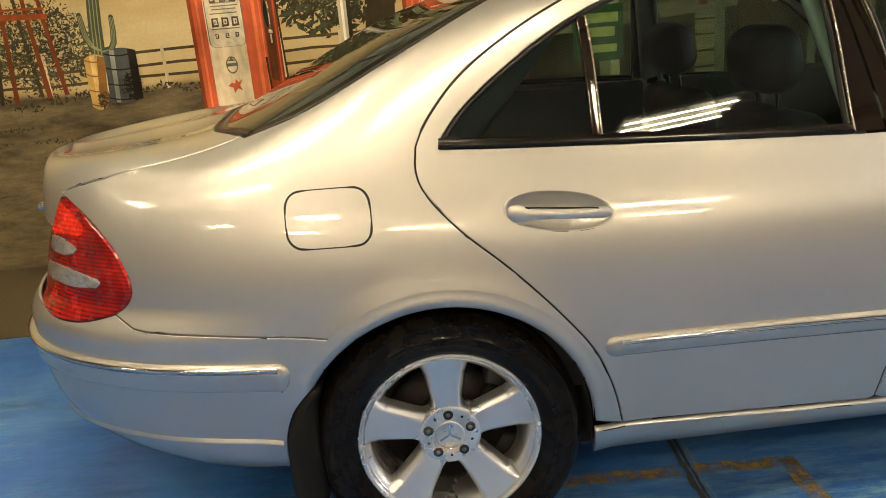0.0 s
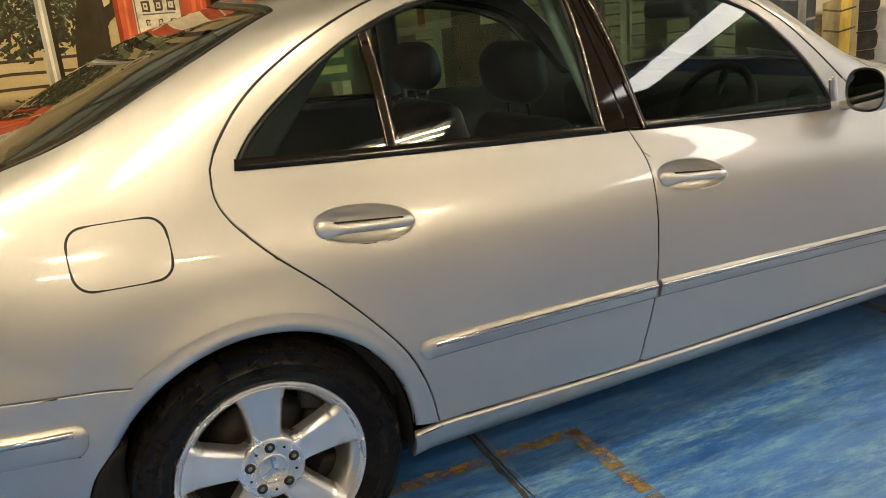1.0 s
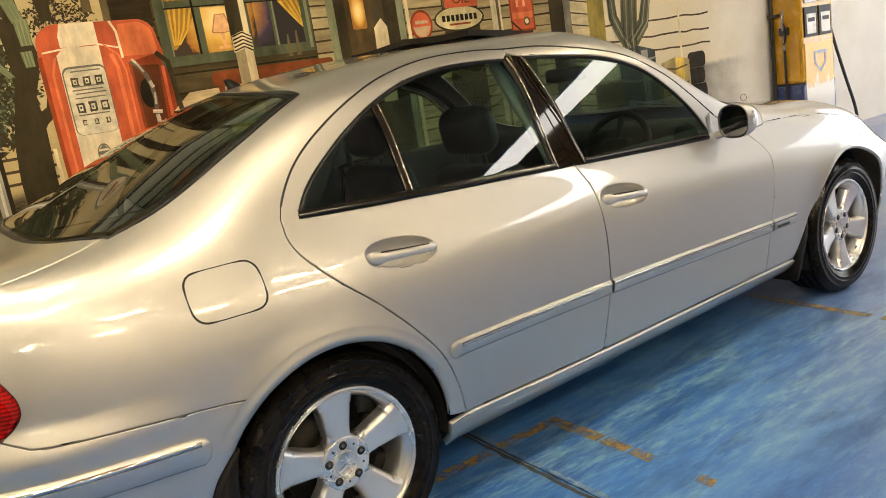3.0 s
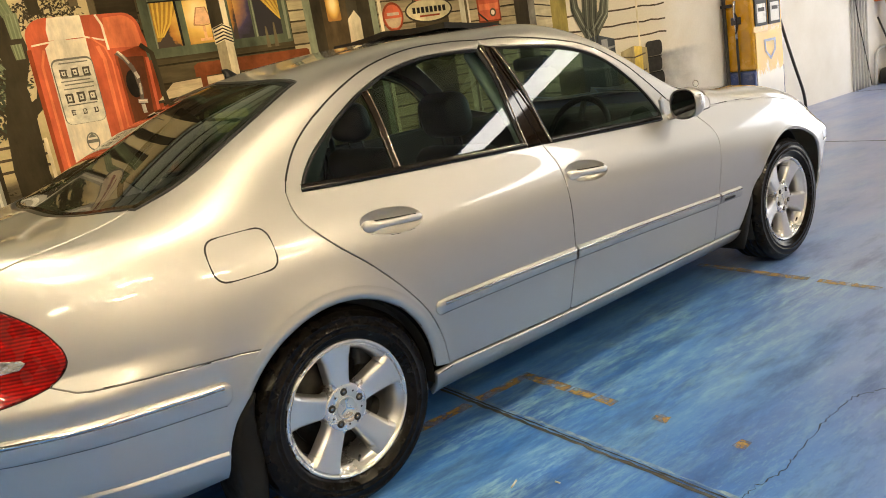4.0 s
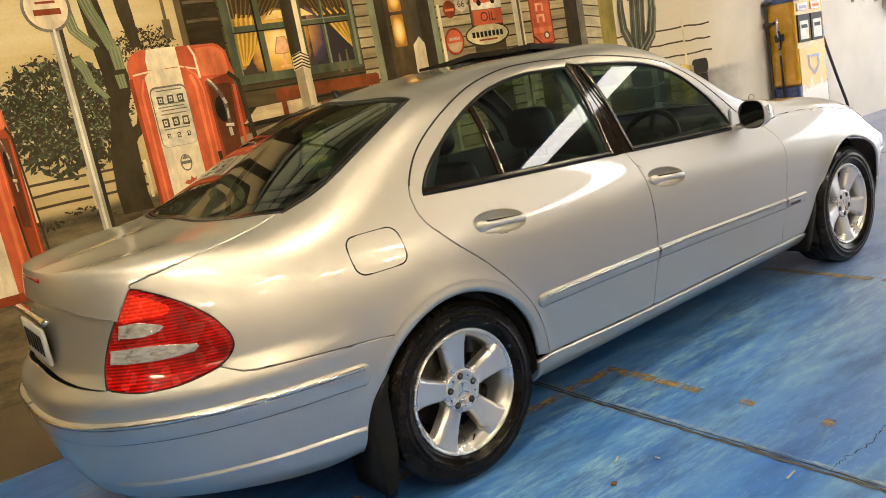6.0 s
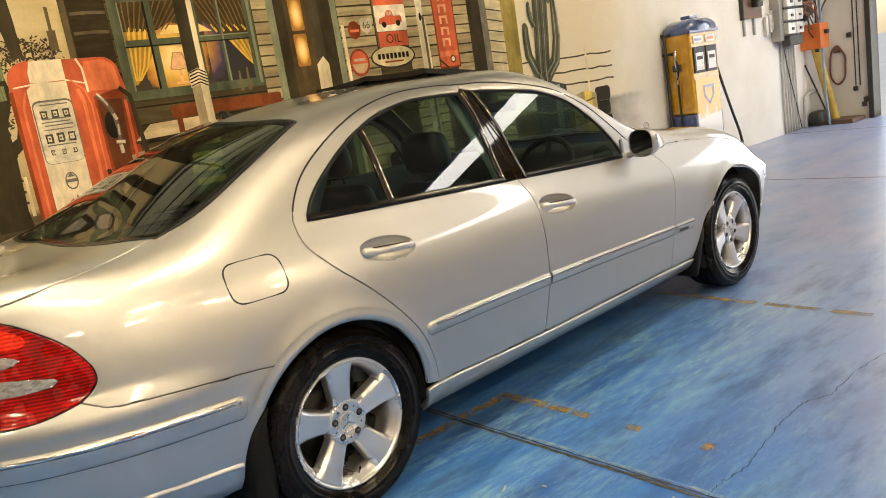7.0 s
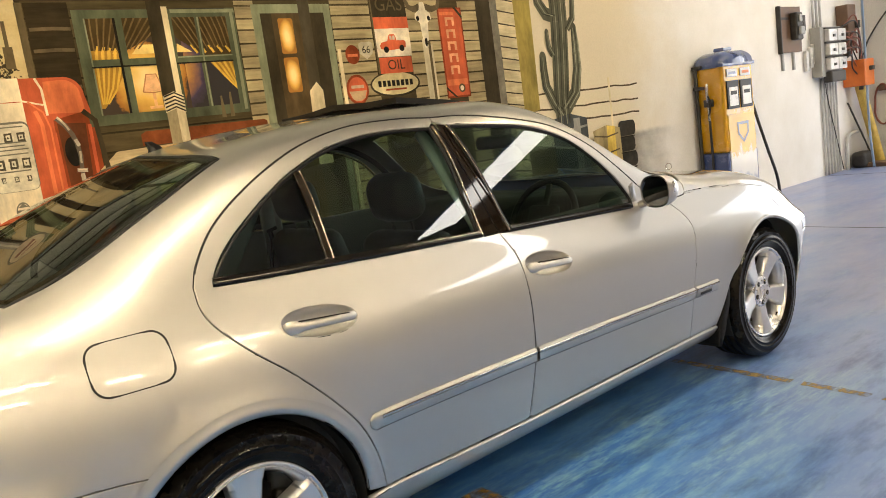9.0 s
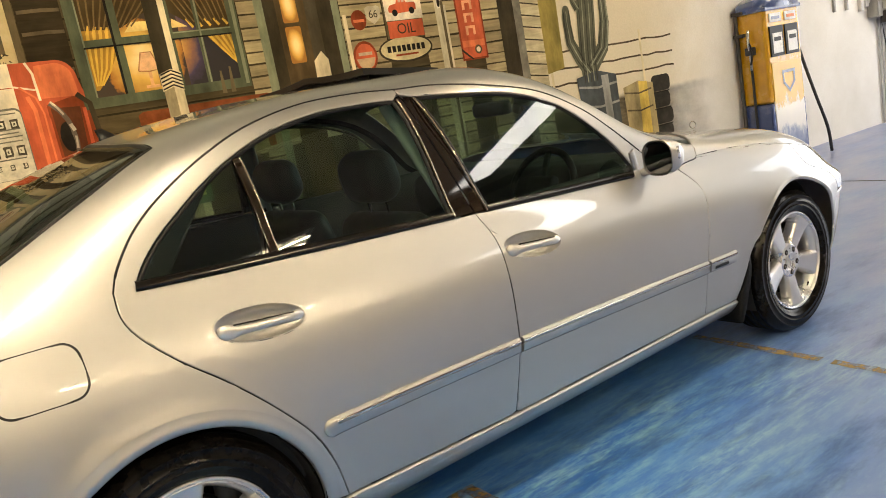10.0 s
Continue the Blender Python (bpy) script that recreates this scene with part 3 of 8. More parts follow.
SAGUARO = (([(-1.79, 1.22), (-1.775, 1.40), (-1.755, 1.58), (-1.745, 1.80)], 0.082, 0.066), ([(-1.775, 1.262), (-1.815, 1.29), (-1.842, 1.35), (-1.850, 1.42), (-1.853, 1.463)], 0.045, 0.030), ([(-1.765, 1.255), (-1.71, 1.265), (-1.688, 1.30), (-1.678, 1.37), (-1.676, 1.44)], 0.042, 0.028))
stems, stripes = [], []
for pts, w0, w1 in SAGUARO:
    stems += stroke(pts, w0, w1) + [disc(pts[-1][0], pts[-1][1], w1 / 2, w1 * 0.55)]
    for f in (-0.3, 0.0, 0.3):
        stripes += stroke([(x + f * w1, z) for x, z in pts], 0.006, 0.005)
flat("painted_cactus", stems, SAGE_D, 4)
flat("painted_cactus_rib", stripes, brush(0.17, 0.185, 0.105, (1, 1, 0.3)), 5)


def painted_drum(x0, x1, x2, x3, z0, z1, coat, shade, light, level):
    """A leaning drum: top edge x0..x1, foot x2..x3, rounded ends, hoops and a lit stripe."""
    n = 10
    arc = lambda a, b, z, k: [(a + (b - a) * i / n, z + k * math.sin(math.pi * i / n)) for i in range(n + 1)]
    flat("painted_barrel", [arc(x2, x3, z0, -0.022) + arc(x1, x0, z1, 0.020)], coat, level)
    flat("painted_barrel_shade", [[(x3 - 0.05, z0 - 0.01), (x3, z0), (x1, z1), (x1 - 0.045, z1 + 0.01)]], shade, level + 1)
    flat("painted_barrel_light", [[(x2 + 0.035, z0 - 0.012), (x2 + 0.06, z0 - 0.016), (x0 + 0.062, z1 + 0.012), (x0 + 0.034, z1 + 0.01)]], light, level + 1)
    hoops = []
    for f in (0.06, 0.36, 0.68, 0.97):
        a, b, z = x2 + (x0 - x2) * f, x3 + (x1 - x3) * f, z0 + (z1 - z0) * f
        hoops += stroke(arc(a, b, z, -0.016), 0.008)
    flat("painted_barrel_hoop", hoops, shade, level + 2)


painted_drum(-1.878, -1.755, -1.883, -1.789, 0.95, 1.225, brush(0.42, 0.27, 0.085, (1, 1, 0.3)), brush(0.22, 0.11, 0.03), brush(0.58, 0.43, 0.19), 5)
flat("painted_barrel_stain", leaves(-1.81, 0.99, 0.03, 0.05, 60, 0.010, 3), BARK, 8)
painted_drum(-1.757, -1.573, -1.772, -1.578, 0.975, 1.25, STEEL_B, BLACKISH, STEEL_BL, 9)
flat("painted_barrel_stain", leaves(-1.63, 1.05, 0.055, 0.07, 110, 0.012, 4), BLACKISH, 12)
flat("painted_scrub", [p for cx in np.arange(-3.2, 0.0, 0.16) for p in leaves(cx, 1.02 + rnd.uniform(-0.05, 0.02), 0.10, 0.022, 22, 0.014, int(cx * 100) + 900)], BARK, 4)
flat("painted_scrub", [p for cx in np.arange(-3.4, 0.0, 0.21) for p in leaves(cx, 0.86 + rnd.uniform(-0.25, 0.08), 0.16, 0.014, 26, 0.009, int(cx * 100) + 1900)], BARK, 4)


def painted_pump(x, z0, s, seed, turn=1):
    """A streamlined red and cream pump, three-quarter view."""
    p = lambda a, b: (x + (a if a < 0.45 else 0.45 + (a - 0.45) * turn) * s, z0 + b * s)
    at = lambda *q: [p(*c) for c in q]
    run = lambda pts, w0, w1=None: [[p(*c) for c in q] for q in stroke(pts, w0, w1)]

    def corner(cx, cz, rx, rz, a0, a1, n=7):
        return [(cx + rx * math.cos(math.radians(a0 + (a1 - a0) * i / n)), cz + rz * math.sin(math.radians(a0 + (a1 - a0) * i / n))) for i in range(n + 1)]

    hood = [(0.0, 0.0), (0.70, 0.0), (0.70, 1.0)] + corner(0.57, 1.15, 0.10, 0.11, 0, 90) + corner(0.13, 1.16, 0.12, 0.11, 90, 180)
    flat("painted_pump_hood", [at(*hood)], RED, 6)
    flat("painted_pump_shade", [at((0.475, 0), (0.70, 0.0), (0.70, 1.0), (0.66, 1.06), (0.475, 1.02)), at((0.0, 0), (0.02, 0), (0.025, 1.1), (0.0, 1.1))], RED_DARK, 7)
    flat("painted_hood_stripe", [at((0.13, 1.09), (0.335, 1.09), (0.335, 1.268), (0.15, 1.268), (0.13, 1.2))], CREAM, 8)
    flat("painted_hood_light", [at(*([(0.44, 1.06), (0.66, 1.05)] + corner(0.56, 1.15, 0.09, 0.095, 0, 90) + [(0.46, 1.24)]))], RED_LIGHT, 8)
    flat("painted_hood_edge", run([(0.45, 1.05), (0.445, 1.20), (0.42, 1.262)], 0.014) + run([(0.03, 1.12), (0.30, 1.15), (0.44, 1.11)], 0.010), CREAM, 10)
    plate = [(0.03, 0.0), (0.44, 0.0), (0.445, 1.0)] + corner(0.345, 1.02, 0.10, 0.12, 0, 90) + corner(0.13, 1.02, 0.10, 0.12, 90, 180)
    flat("painted_pump_body", [at(*plate)], RED, 9)
    flat("painted_pump_light", run([(0.405, 0.0), (0.412, 1.0), (0.39, 1.08)], 0.022) + run([(0.055, 0.0), (0.06, 1.0), (0.09, 1.09)], 0.014), RED_LIGHT, 10)
    flat("painted_plate_edge", run([(0.447, 0.0), (0.452, 0.98), (0.43, 1.07), (0.36, 1.135)], 0.010), RED_LIGHT, 11)
    face = [(0.095, 0.0), (0.335, 0.0), (0.335, 1.135), (0.14, 1.135), (0.10, 1.10)]
    flat("painted_pump_face", [at(*face)], CREAM, 10)
    flat("painted_dial_edge", [[p(a, b) for a, b in round_rect(0.104, 0.645, 0.340, 1.032, 0.04)]], GREY_T, 11)
    flat("painted_dial", [[p(a, b) for a, b in round_rect(0.11, 0.647, 0.335, 1.02, 0.035)]], brush(0.58, 0.54, 0.43, (1, 1, 1), 14), 12)
    r = random.Random(seed)
    marks = []
    for zz, n, w, h in ((0.945, 3, 0.040, 0.050), (0.80, 3, 0.042, 0.056), (0.715, 3, 0.020, 0.030)):
        for i in range(n):
            cx = 0.225 + (i - (n - 1) / 2) * (0.17 / n + 0.008)
            marks += [[p(a + r.uniform(-0.003, 0.003), b + r.uniform(-0.003, 0.003)) for a, b in q] for q in (
                rect(cx - w / 2, zz - h / 2, cx + w / 2, zz - h / 2 + h * 0.22), rect(cx - w / 2, zz + h * 0.3, cx + w / 2, zz + h * 0.5),
                rect(cx - w / 2, zz - h / 2, cx - w * 0.25, zz + h * 0.5), rect(cx + w * 0.28, zz - h * 0.4, cx + w * 0.5, zz + h * 0.4), rect(cx - w * 0.1, zz - h * 0.12, cx + w * 0.1, zz + h * 0.1))]
    flat("painted_dial_mark", marks, brush(0.075, 0.065, 0.045), 13)
    flat("painted_dial_line", [at(*rect(0.13 + r.uniform(0, 0.02), zz, 0.30 + r.uniform(0, 0.02), zz + 0.007)) for zz in (0.915, 0.895, 0.875, 0.85, 1.0, 0.755)], GREY_T, 13)
    flat("painted_emblem", [at(*disc(0.225, 0.53, 0.038, 0.055))], GREY_T, 13)
    flat("painted_emblem_face", [at(*disc(0.225, 0.53, 0.031, 0.046))], CREAM, 14)
    flat("painted_emblem_bar", [at(*rect(0.19, 0.522, 0.26, 0.542)), at((0.20, 0.555), (0.25, 0.555), (0.225, 0.58))], GREY_T, 15)
    flat("painted_red_mark", [[p(a, b + 0.18) for a, b in ((0.18, 0.22), (0.205, 0.24), (0.225, 0.232), (0.235, 0.262), (0.25, 0.238), (0.275, 0.255), (0.255, 0.215), (0.27, 0.185), (0.24, 0.20), (0.215, 0.172), (0.212, 0.205))]], RED, 14)
    flat("painted_recess", [at((0.50, 0.42), (0.615, 0.40), (0.645, 0.99), (0.49, 1.0))], brush(0.10, 0.032, 0.014, (1, 1, 0.3)), 10)
    flat("painted_side_light", run([(0.475, 0.0), (0.47, 0.95)], 0.016) + run([(0.655, 0.05), (0.665, 0.98)], 0.02), RED, 11)
    flat("painted_nozzle_hole", [at(*disc(0.548, 0.83, 0.045, 0.085))], BLACKISH, 11)
    flat("painted_nozzle", run([(0.490, 1.03), (0.530, 0.985), (0.560, 0.93), (0.575, 0.88), (0.582, 0.80), (0.575, 0.73), (0.572, 0.66)], 0.030, 0.022), brush(0.11, 0.095, 0.075), 12)
    flat("painted_nozzle_glint", run([(0.493, 1.035), (0.525, 0.998), (0.548, 0.955)], 0.012) + run([(0.570, 0.90), (0.585, 0.86)], 0.020) + run([(0.583, 0.83), (0.578, 0.76)], 0.012) + run([(0.548, 0.722), (0.605, 0.715)], 0.022) + run([(0.572, 0.70), (0.575, 0.645)], 0.024), brush(0.40, 0.37, 0.30), 13)
    flat("painted_glint", run([(0.497, 1.037), (0.52, 1.01)], 0.007) + run([(0.552, 0.724), (0.60, 0.719)], 0.007), CREAM, 14)
    flat("painted_hose", run([(0.64, 1.06), (0.70, 1.0), (0.715, 0.8), (0.74, 0.5), (0.76, 0.2), (0.74, 0.0)], 0.03) + run([(0.46, 0.56), (0.475, 0.3), (0.51, 0.02)], 0.028), BARK, 13)
    flat("painted_pump_base", [at((-0.02, -0.06), (0.74, -0.06), (0.72, 0.02), (0.0, 0.02))], RED_DARK, 8)


painted_pump(-0.01, 0.66, 1.0, 1)
painted_pump(-1.235, 0.64, 0.90, 2, 0.42)

# sign post, cactus tree and bush
flat("painted_bush", leaves(-0.42, 1.60, 0.38, 0.33, 700, 0.034, 10), SAGE_D, 1)
flat("painted_bush", leaves(-0.42, 1.60, 0.40, 0.34, 1500, 0.017, 11), BARK, 2)
flat("painted_bush", leaves(-0.44, 1.66, 0.36, 0.29, 520, 0.012, 12), SAGE, 3)
flat("painted_bush", leaves(0.14, 1.96, 0.20, 0.11, 480, 0.012, 13), BARK, 3)
flat("painted_trunk", [[(-0.245, 0.95), (-0.249, 1.107), (-0.228, 1.327), (-0.191, 1.48), (-0.153, 1.631), (-0.151, 1.788), (-0.167, 1.95), (-0.20, 2.5), (-0.10, 2.5), (-0.03, 1.95), (0.0, 1.79), (-0.013, 1.684), (-0.063, 1.553), (-0.052, 1.429), (-0.059, 1.245), (-0.066, 1.058), (-0.053, 0.95)], *stroke([(-0.10, 1.40), (0.0, 1.47), (0.02, 1.56)], 0.08, 0.05)], BARK, 4)
flat("painted_trunk", [[(0.025, 2.16), (0.06, 1.95), (0.12, 1.95), (0.115, 2.16), (0.08, 2.7), (-0.01, 2.7)]], BARK, 4)
arms = (([(-0.30, 2.45), (-0.265, 2.20), (-0.248, 2.09), (-0.19, 2.02), (-0.15, 1.98)], 0.075, 0.05), ([(-0.20, 2.5), (-0.13, 2.19), (-0.09, 2.08), (-0.055, 1.96)], 0.075, 0.065), ([(-0.045, 1.97), (-0.042, 1.83)], 0.075, 0.06),
        ([(-0.055, 1.80), (-0.05, 1.715)], 0.06, 0.05), ([(-0.285, 1.93), (-0.245, 1.85), (-0.228, 1.775)], 0.06, 0.05), ([(-0.235, 1.775), (-0.195, 1.72), (-0.155, 1.67)], 0.045, 0.03))
green, ribs = [], []
for pts, w0, w1 in arms:
    green += stroke(pts, w0, w1)
    for f in (-0.28, 0.0, 0.28):
        ribs += stroke([(x + f * w0, z) for x, z in pts], 0.007, 0.006)
flat("painted_cactus_arm", green, brush(0.15, 0.175, 0.095, (1, 1, 0.25)), 6)
flat("painted_cactus_rib", ribs, brush(0.21, 0.24, 0.14, (1, 1, 0.3)), 7)
flat("painted_post_shadow", [rect(-0.34, 0.86, -0.312, 2.12, 0.005)], BARK, 7)
flat("painted_post", [rect(-0.385, 0.86, -0.335, 2.12, 0.005)], brush(0.36, 0.35, 0.30, (1, 1, 0.2)), 8)
flat("painted_post_light", [rect(-0.367, 0.86, -0.352, 2.12, 0.005)], brush(0.66, 0.64, 0.56, (1, 1, 0.2)), 9)
flat("painted_sign_edge", [disc(-0.365, 2.235, 0.135, 0.145)], GREY_T, 9)
flat("painted_sign_face", [disc(-0.365, 2.235, 0.118, 0.128)], CREAM, 10)
flat("painted_sign_bar", [rect(-0.44, 2.19, -0.29, 2.225), rect(-0.42, 2.255, -0.31, 2.27)], RED_DARK, 11)

# the timber house: boards one by one
X0, X1 = 0.42, 3.93
zz = 0.55
k = 0
while zz < 3.1:
    h = 0.112 + rnd.uniform(-0.008, 0.008)
    flat("painted_board", [[(X0, zz), (X1, zz), (X1, zz + h - 0.012), (X0, zz + h - 0.012)]], (BOARD, BOARD_D, BOARD)[k % 3], 2)
    zz += h
    k += 1
flat("painted_house_back", [rect(X0 - 0.03, 0.5, X1, 3.15)], GAP_D, 1)
flat("painted_corner_board", [rect(0.385, 0.5, 0.425, 2.34)], BARK_L, 4)
flat("painted_wall_shade", [rect(0.43, 1.72, 0.665, 2.34)], brush(0.026, 0.019, 0.010, (0.25, 1, 2.5)), 3)
flat("painted_board_edge", [q for z in (1.86, 2.07, 2.19) for q in stroke([(0.44, z), (0.56, z + 0.004), (0.66, z)], 0.020)], brush(0.085, 0.066, 0.036), 5)
flat("painted_eave_shadow", [rect(0.40, 2.345, 3.9, 2.72)], BARK, 4)
flat("painted_bottle", [rect(0.285, 1.98, 0.335, 2.10), rect(0.30, 2.10, 0.32, 2.24)], BARK_L, 4)
for x0, x1, z0, z1 in ((1.70, 1.84, 0.6, 3.0), (2.44, 2.78, 0.6, 3.0), (3.12, 3.46, 0.6, 3.0), (3.66, 3.86, 0.6, 3.0)):
    zz = z0
    while zz < z1:
        h = 0.085 + rnd.uniform(-0.01, 0.012)
        flat("painted_light_board", [[(x0, zz), (x1, zz + rnd.uniform(-0.006, 0.006)), (x1, zz + h - 0.012), (x0, zz + h - 0.012)]], BOARD_L if rnd.random() < 0.6 else brush(0.27, 0.22, 0.125, (0.25, 1, 2.5)), 3)
        zz += h
# window
flat("painted_window_glow", [rect(0.70, 1.66, 1.30, 2.30)], glow_paint(1.06, 1.87, 0.30, 0.30, [(0.30, (0.95, 0.74, 0.34)), (0.60, (0.80, 0.48, 0.10)), (0.95, (0.38, 0.16, 0.03)), (1.15, (0.06, 0.042, 0.03))]), 4)
flat("painted_window_night", [rect(1.24, 1.66, 1.68, 2.30)], glow_paint(1.20, 1.92, 0.30, 0.34, [(0.35, (0.75, 0.42, 0.08)), (0.62, (0.36, 0.17, 0.06)), (0.85, (0.07, 0.05, 0.09)), (1.1, (0.035, 0.03, 0.03))]), 4)
flat("painted_lamp_shade", [[(1.005, 1.80), (1.135, 1.80), (1.10, 1.905), (1.04, 1.905)]], brush(0.72, 0.42, 0.22), 8)
flat("painted_lamp_line", [*stroke([(1.005, 1.80), (1.04, 1.905), (1.10, 1.905), (1.135, 1.80), (1.07, 1.792), (1.005, 1.80)], 0.008)], brush(0.42, 0.20, 0.08), 9)
flat("painted_lamp_foot", [rect(1.060, 1.71, 1.080, 1.795), rect(1.03, 1.695, 1.11, 1.712)], brush(0.62, 0.36, 0.16), 8)
flat("painted_curtain", [[(0.74, 2.28), (1.24, 2.28), (1.13, 2.14), (1.0, 2.075), (0.93, 2.045), (0.74, 2.05)]], brush(0.055, 0.036, 0.014, (1, 1, 0.3)), 6)
flat("painted_curtain", [[(1.66, 2.28), (1.24, 2.28), (1.27, 2.12), (1.40, 2.03), (1.50, 1.96), (1.66, 1.96)]], brush(0.055, 0.036, 0.014, (1, 1, 0.3)), 6)
flat("painted_glow_edge", [[(0.98, 2.03), (1.03, 2.085), (1.17, 2.085), (1.24, 2.03)], [(1.26, 2.03), (1.27, 2.085), (1.36, 2.03)]], brush(0.82, 0.56, 0.20), 7)
flat("painted_curtain", [[(0.745, 2.06), (0.93, 2.055), (0.918, 1.93), (0.85, 1.82), (0.765, 1.72), (0.745, 1.72)]], brush(0.34, 0.19, 0.03, (1, 1, 0.3)), 7)
flat("painted_curtain", [[(1.45, 1.985), (1.655, 1.985), (1.655, 1.745), (1.55, 1.86)]], brush(0.34, 0.19, 0.03, (1, 1, 0.3)), 7)
folds, dim = [], []
for i in range(5):
    folds += stroke([(0.775 + 0.036 * i, 2.05), (0.765 + 0.034 * i, 1.97), (0.758 + 0.024 * i, 1.86 - 0.008 * i), (0.757 + 0.008 * i, 1.745)], 0.020, 0.008)
    folds += stroke([(1.47 + 0.042 * i, 1.985), (1.53 + 0.030 * i, 1.90), (1.60 + 0.013 * i, 1.81), (1.642, 1.765)], 0.018, 0.008)
    folds += stroke([(1.36 + 0.058 * i, 2.075 - 0.004 * i), (1.395 + 0.056 * i, 2.02)], 0.016, 0.016)
    folds += stroke([(0.79 + 0.034 * i, 2.085 - 0.006 * i), (0.77 + 0.034 * i, 2.035)], 0.015, 0.015)
for i in range(11):
    dim += stroke([(0.77 + 0.046 * i, 2.27), (0.765 + 0.036 * i, 2.16), (0.765 + 0.026 * i, 2.06)], 0.011, 0.008)
    dim += stroke([(1.25 + 0.038 * i, 2.27), (1.31 + 0.034 * i, 2.17), (1.38 + 0.028 * i, 2.05)], 0.011, 0.008)
flat("painted_curtain_fold", folds, YELLOW_C, 9)
flat("painted_curtain_shade", dim, brush(0.13, 0.088, 0.035), 9)
frame_bits = [rect(0.675, 1.64, 0.735, 2.28), rect(1.625, 1.62, 1.69, 2.30), rect(0.66, 1.62, 1.69, 1.680), rect(0.675, 2.245, 1.69, 2.295)]
flat("painted_window_frame", frame_bits, TEAL, 10)
flat("painted_window_bar", [rect(0.915, 1.68, 0.955, 2.25), rect(1.235, 1.68, 1.262, 2.25), rect(1.410, 1.68, 1.440, 2.25), rect(0.73, 1.965, 1.63, 2.005)], TEAL, 10)
flat("painted_frame_light", [rect(0.735, 1.68, 0.744, 2.245), rect(1.655, 1.64, 1.678, 2.28), rect(1.26, 2.27, 1.69, 2.293), rect(1.425, 1.68, 1.436, 2.245), rect(1.26, 1.995, 1.63, 2.003)], TEAL_L, 11)
flat("painted_frame_dark", [rect(0.90, 1.68, 0.915, 2.245), rect(0.735, 1.957, 1.63, 1.966)], BLACKISH, 11)
flat("painted_porch_post", [rect(1.115, 1.70, 1.205, 2.8, 0.004)], BARK, 12)
flat("painted_porch_post", [rect(1.125, 0.7, 1.19, 1.72)], brush(0.30, 0.25, 0.15, (1, 1, 0.3)), 12)
flat("painted_porch_post_light", [rect(1.205, 1.72, 1.243, 2.31)], PALE, 13)
flat("painted_porch_post_light", [rect(1.19, 0.7, 1.245, 1.70)], PALE, 13)
flat("painted_rope", [q for i in range(5) for q in stroke([(1.122, 1.672 + 0.022 * i), (1.190, 1.694 + 0.022 * i), (1.248, 1.664 + 0.022 * i)], 0.009)], BLACKISH, 15)
flat("painted_rope_band", [[(1.118, 1.66), (1.19, 1.685), (1.25, 1.655), (1.25, 1.765), (1.19, 1.79), (1.118, 1.765)]], PALE, 14)
flat("painted_table", [[(0.66, 1.36), (0.78, 1.46), (1.16, 1.47), (1.14, 1.38)]], brush(0.46, 0.37, 0.22, (0.3, 1, 2)), 11)
flat("painted_table_edge", [*stroke([(0.66, 1.355), (1.14, 1.372)], 0.018), *stroke([(0.72, 1.35), (0.73, 0.9)], 0.03)], BARK, 12)
flat("painted_green_sign", [rect(0.97, 0.95, 1.27, 1.27)], brush(0.06, 0.11, 0.06), 13)
flat("painted_sign_word", [rect(1.0, 1.17, 1.24, 1.225), rect(1.0, 1.09, 1.22, 1.145), rect(1.02, 1.0, 1.23, 1.045)], brush(0.55, 0.52, 0.20), 14)
flat("painted_bench", [[(0.94, 1.475), (1.80, 1.475), (1.80, 1.55), (1.78, 1.562), (0.97, 1.562), (0.94, 1.545)], rect(0.97, 1.22, 1.01, 1.48), rect(1.72, 1.22, 1.77, 1.48)], brush(0.15, 0.042, 0.014), 11)
flat("painted_bottles", [*stroke([(1.50, 1.60), (1.50, 1.74)], 0.03, 0.012), *stroke([(1.56, 1.60), (1.565, 1.76)], 0.03, 0.012)], BARK_L, 12)
flat("painted_porch_floor", [[(0.60, 1.28), (1.05, 1.36), (1.95, 1.38), (1.95, 1.20), (0.60, 1.10)]], brush(0.22, 0.18, 0.11, (0.3, 1, 2)), 10)
# door
flat("painted_door_frame", [rect(1.815, 0.6, 1.875, 2.32), rect(2.375, 0.6, 2.43, 2.32), rect(1.815, 2.26, 2.43, 2.32)], TEAL_L, 11)
flat("painted_door_shadow", [rect(1.87, 0.6, 2.38, 2.27)], BARK, 9)
flat("painted_door_leaf", [rect(1.96, 0.6, 2.18, 2.28)], brush(0.07, 0.048, 0.022, (1, 1, 0.3)), 10)
for cz in (2.105, 1.84):
    flat("painted_door_pane", [round_rect(2.0, cz - 0.12, 2.115, cz + 0.12, 0.015)], glow_paint(2.057, cz, 0.07, 0.14, [(0.35, (0.92, 0.72, 0.32)), (0.75, (0.74, 0.42, 0.09)), (1.25, (0.36, 0.16, 0.03))]), 11)
flat("painted_door_post", [rect(2.165, 0.6, 2.255, 2.8, 0.01)], brush(0.055, 0.046, 0.028, (1, 1, 0.3)), 12)
flat("painted_plank", [[(2.15, 1.2), (2.27, 1.2), (2.275, 1.72), (2.23, 1.78), (2.165, 1.72)]], PALE, 13)
flat("painted_frame_edge", [rect(2.445, 0.6, 2.475, 2.0)], PALE, 12)
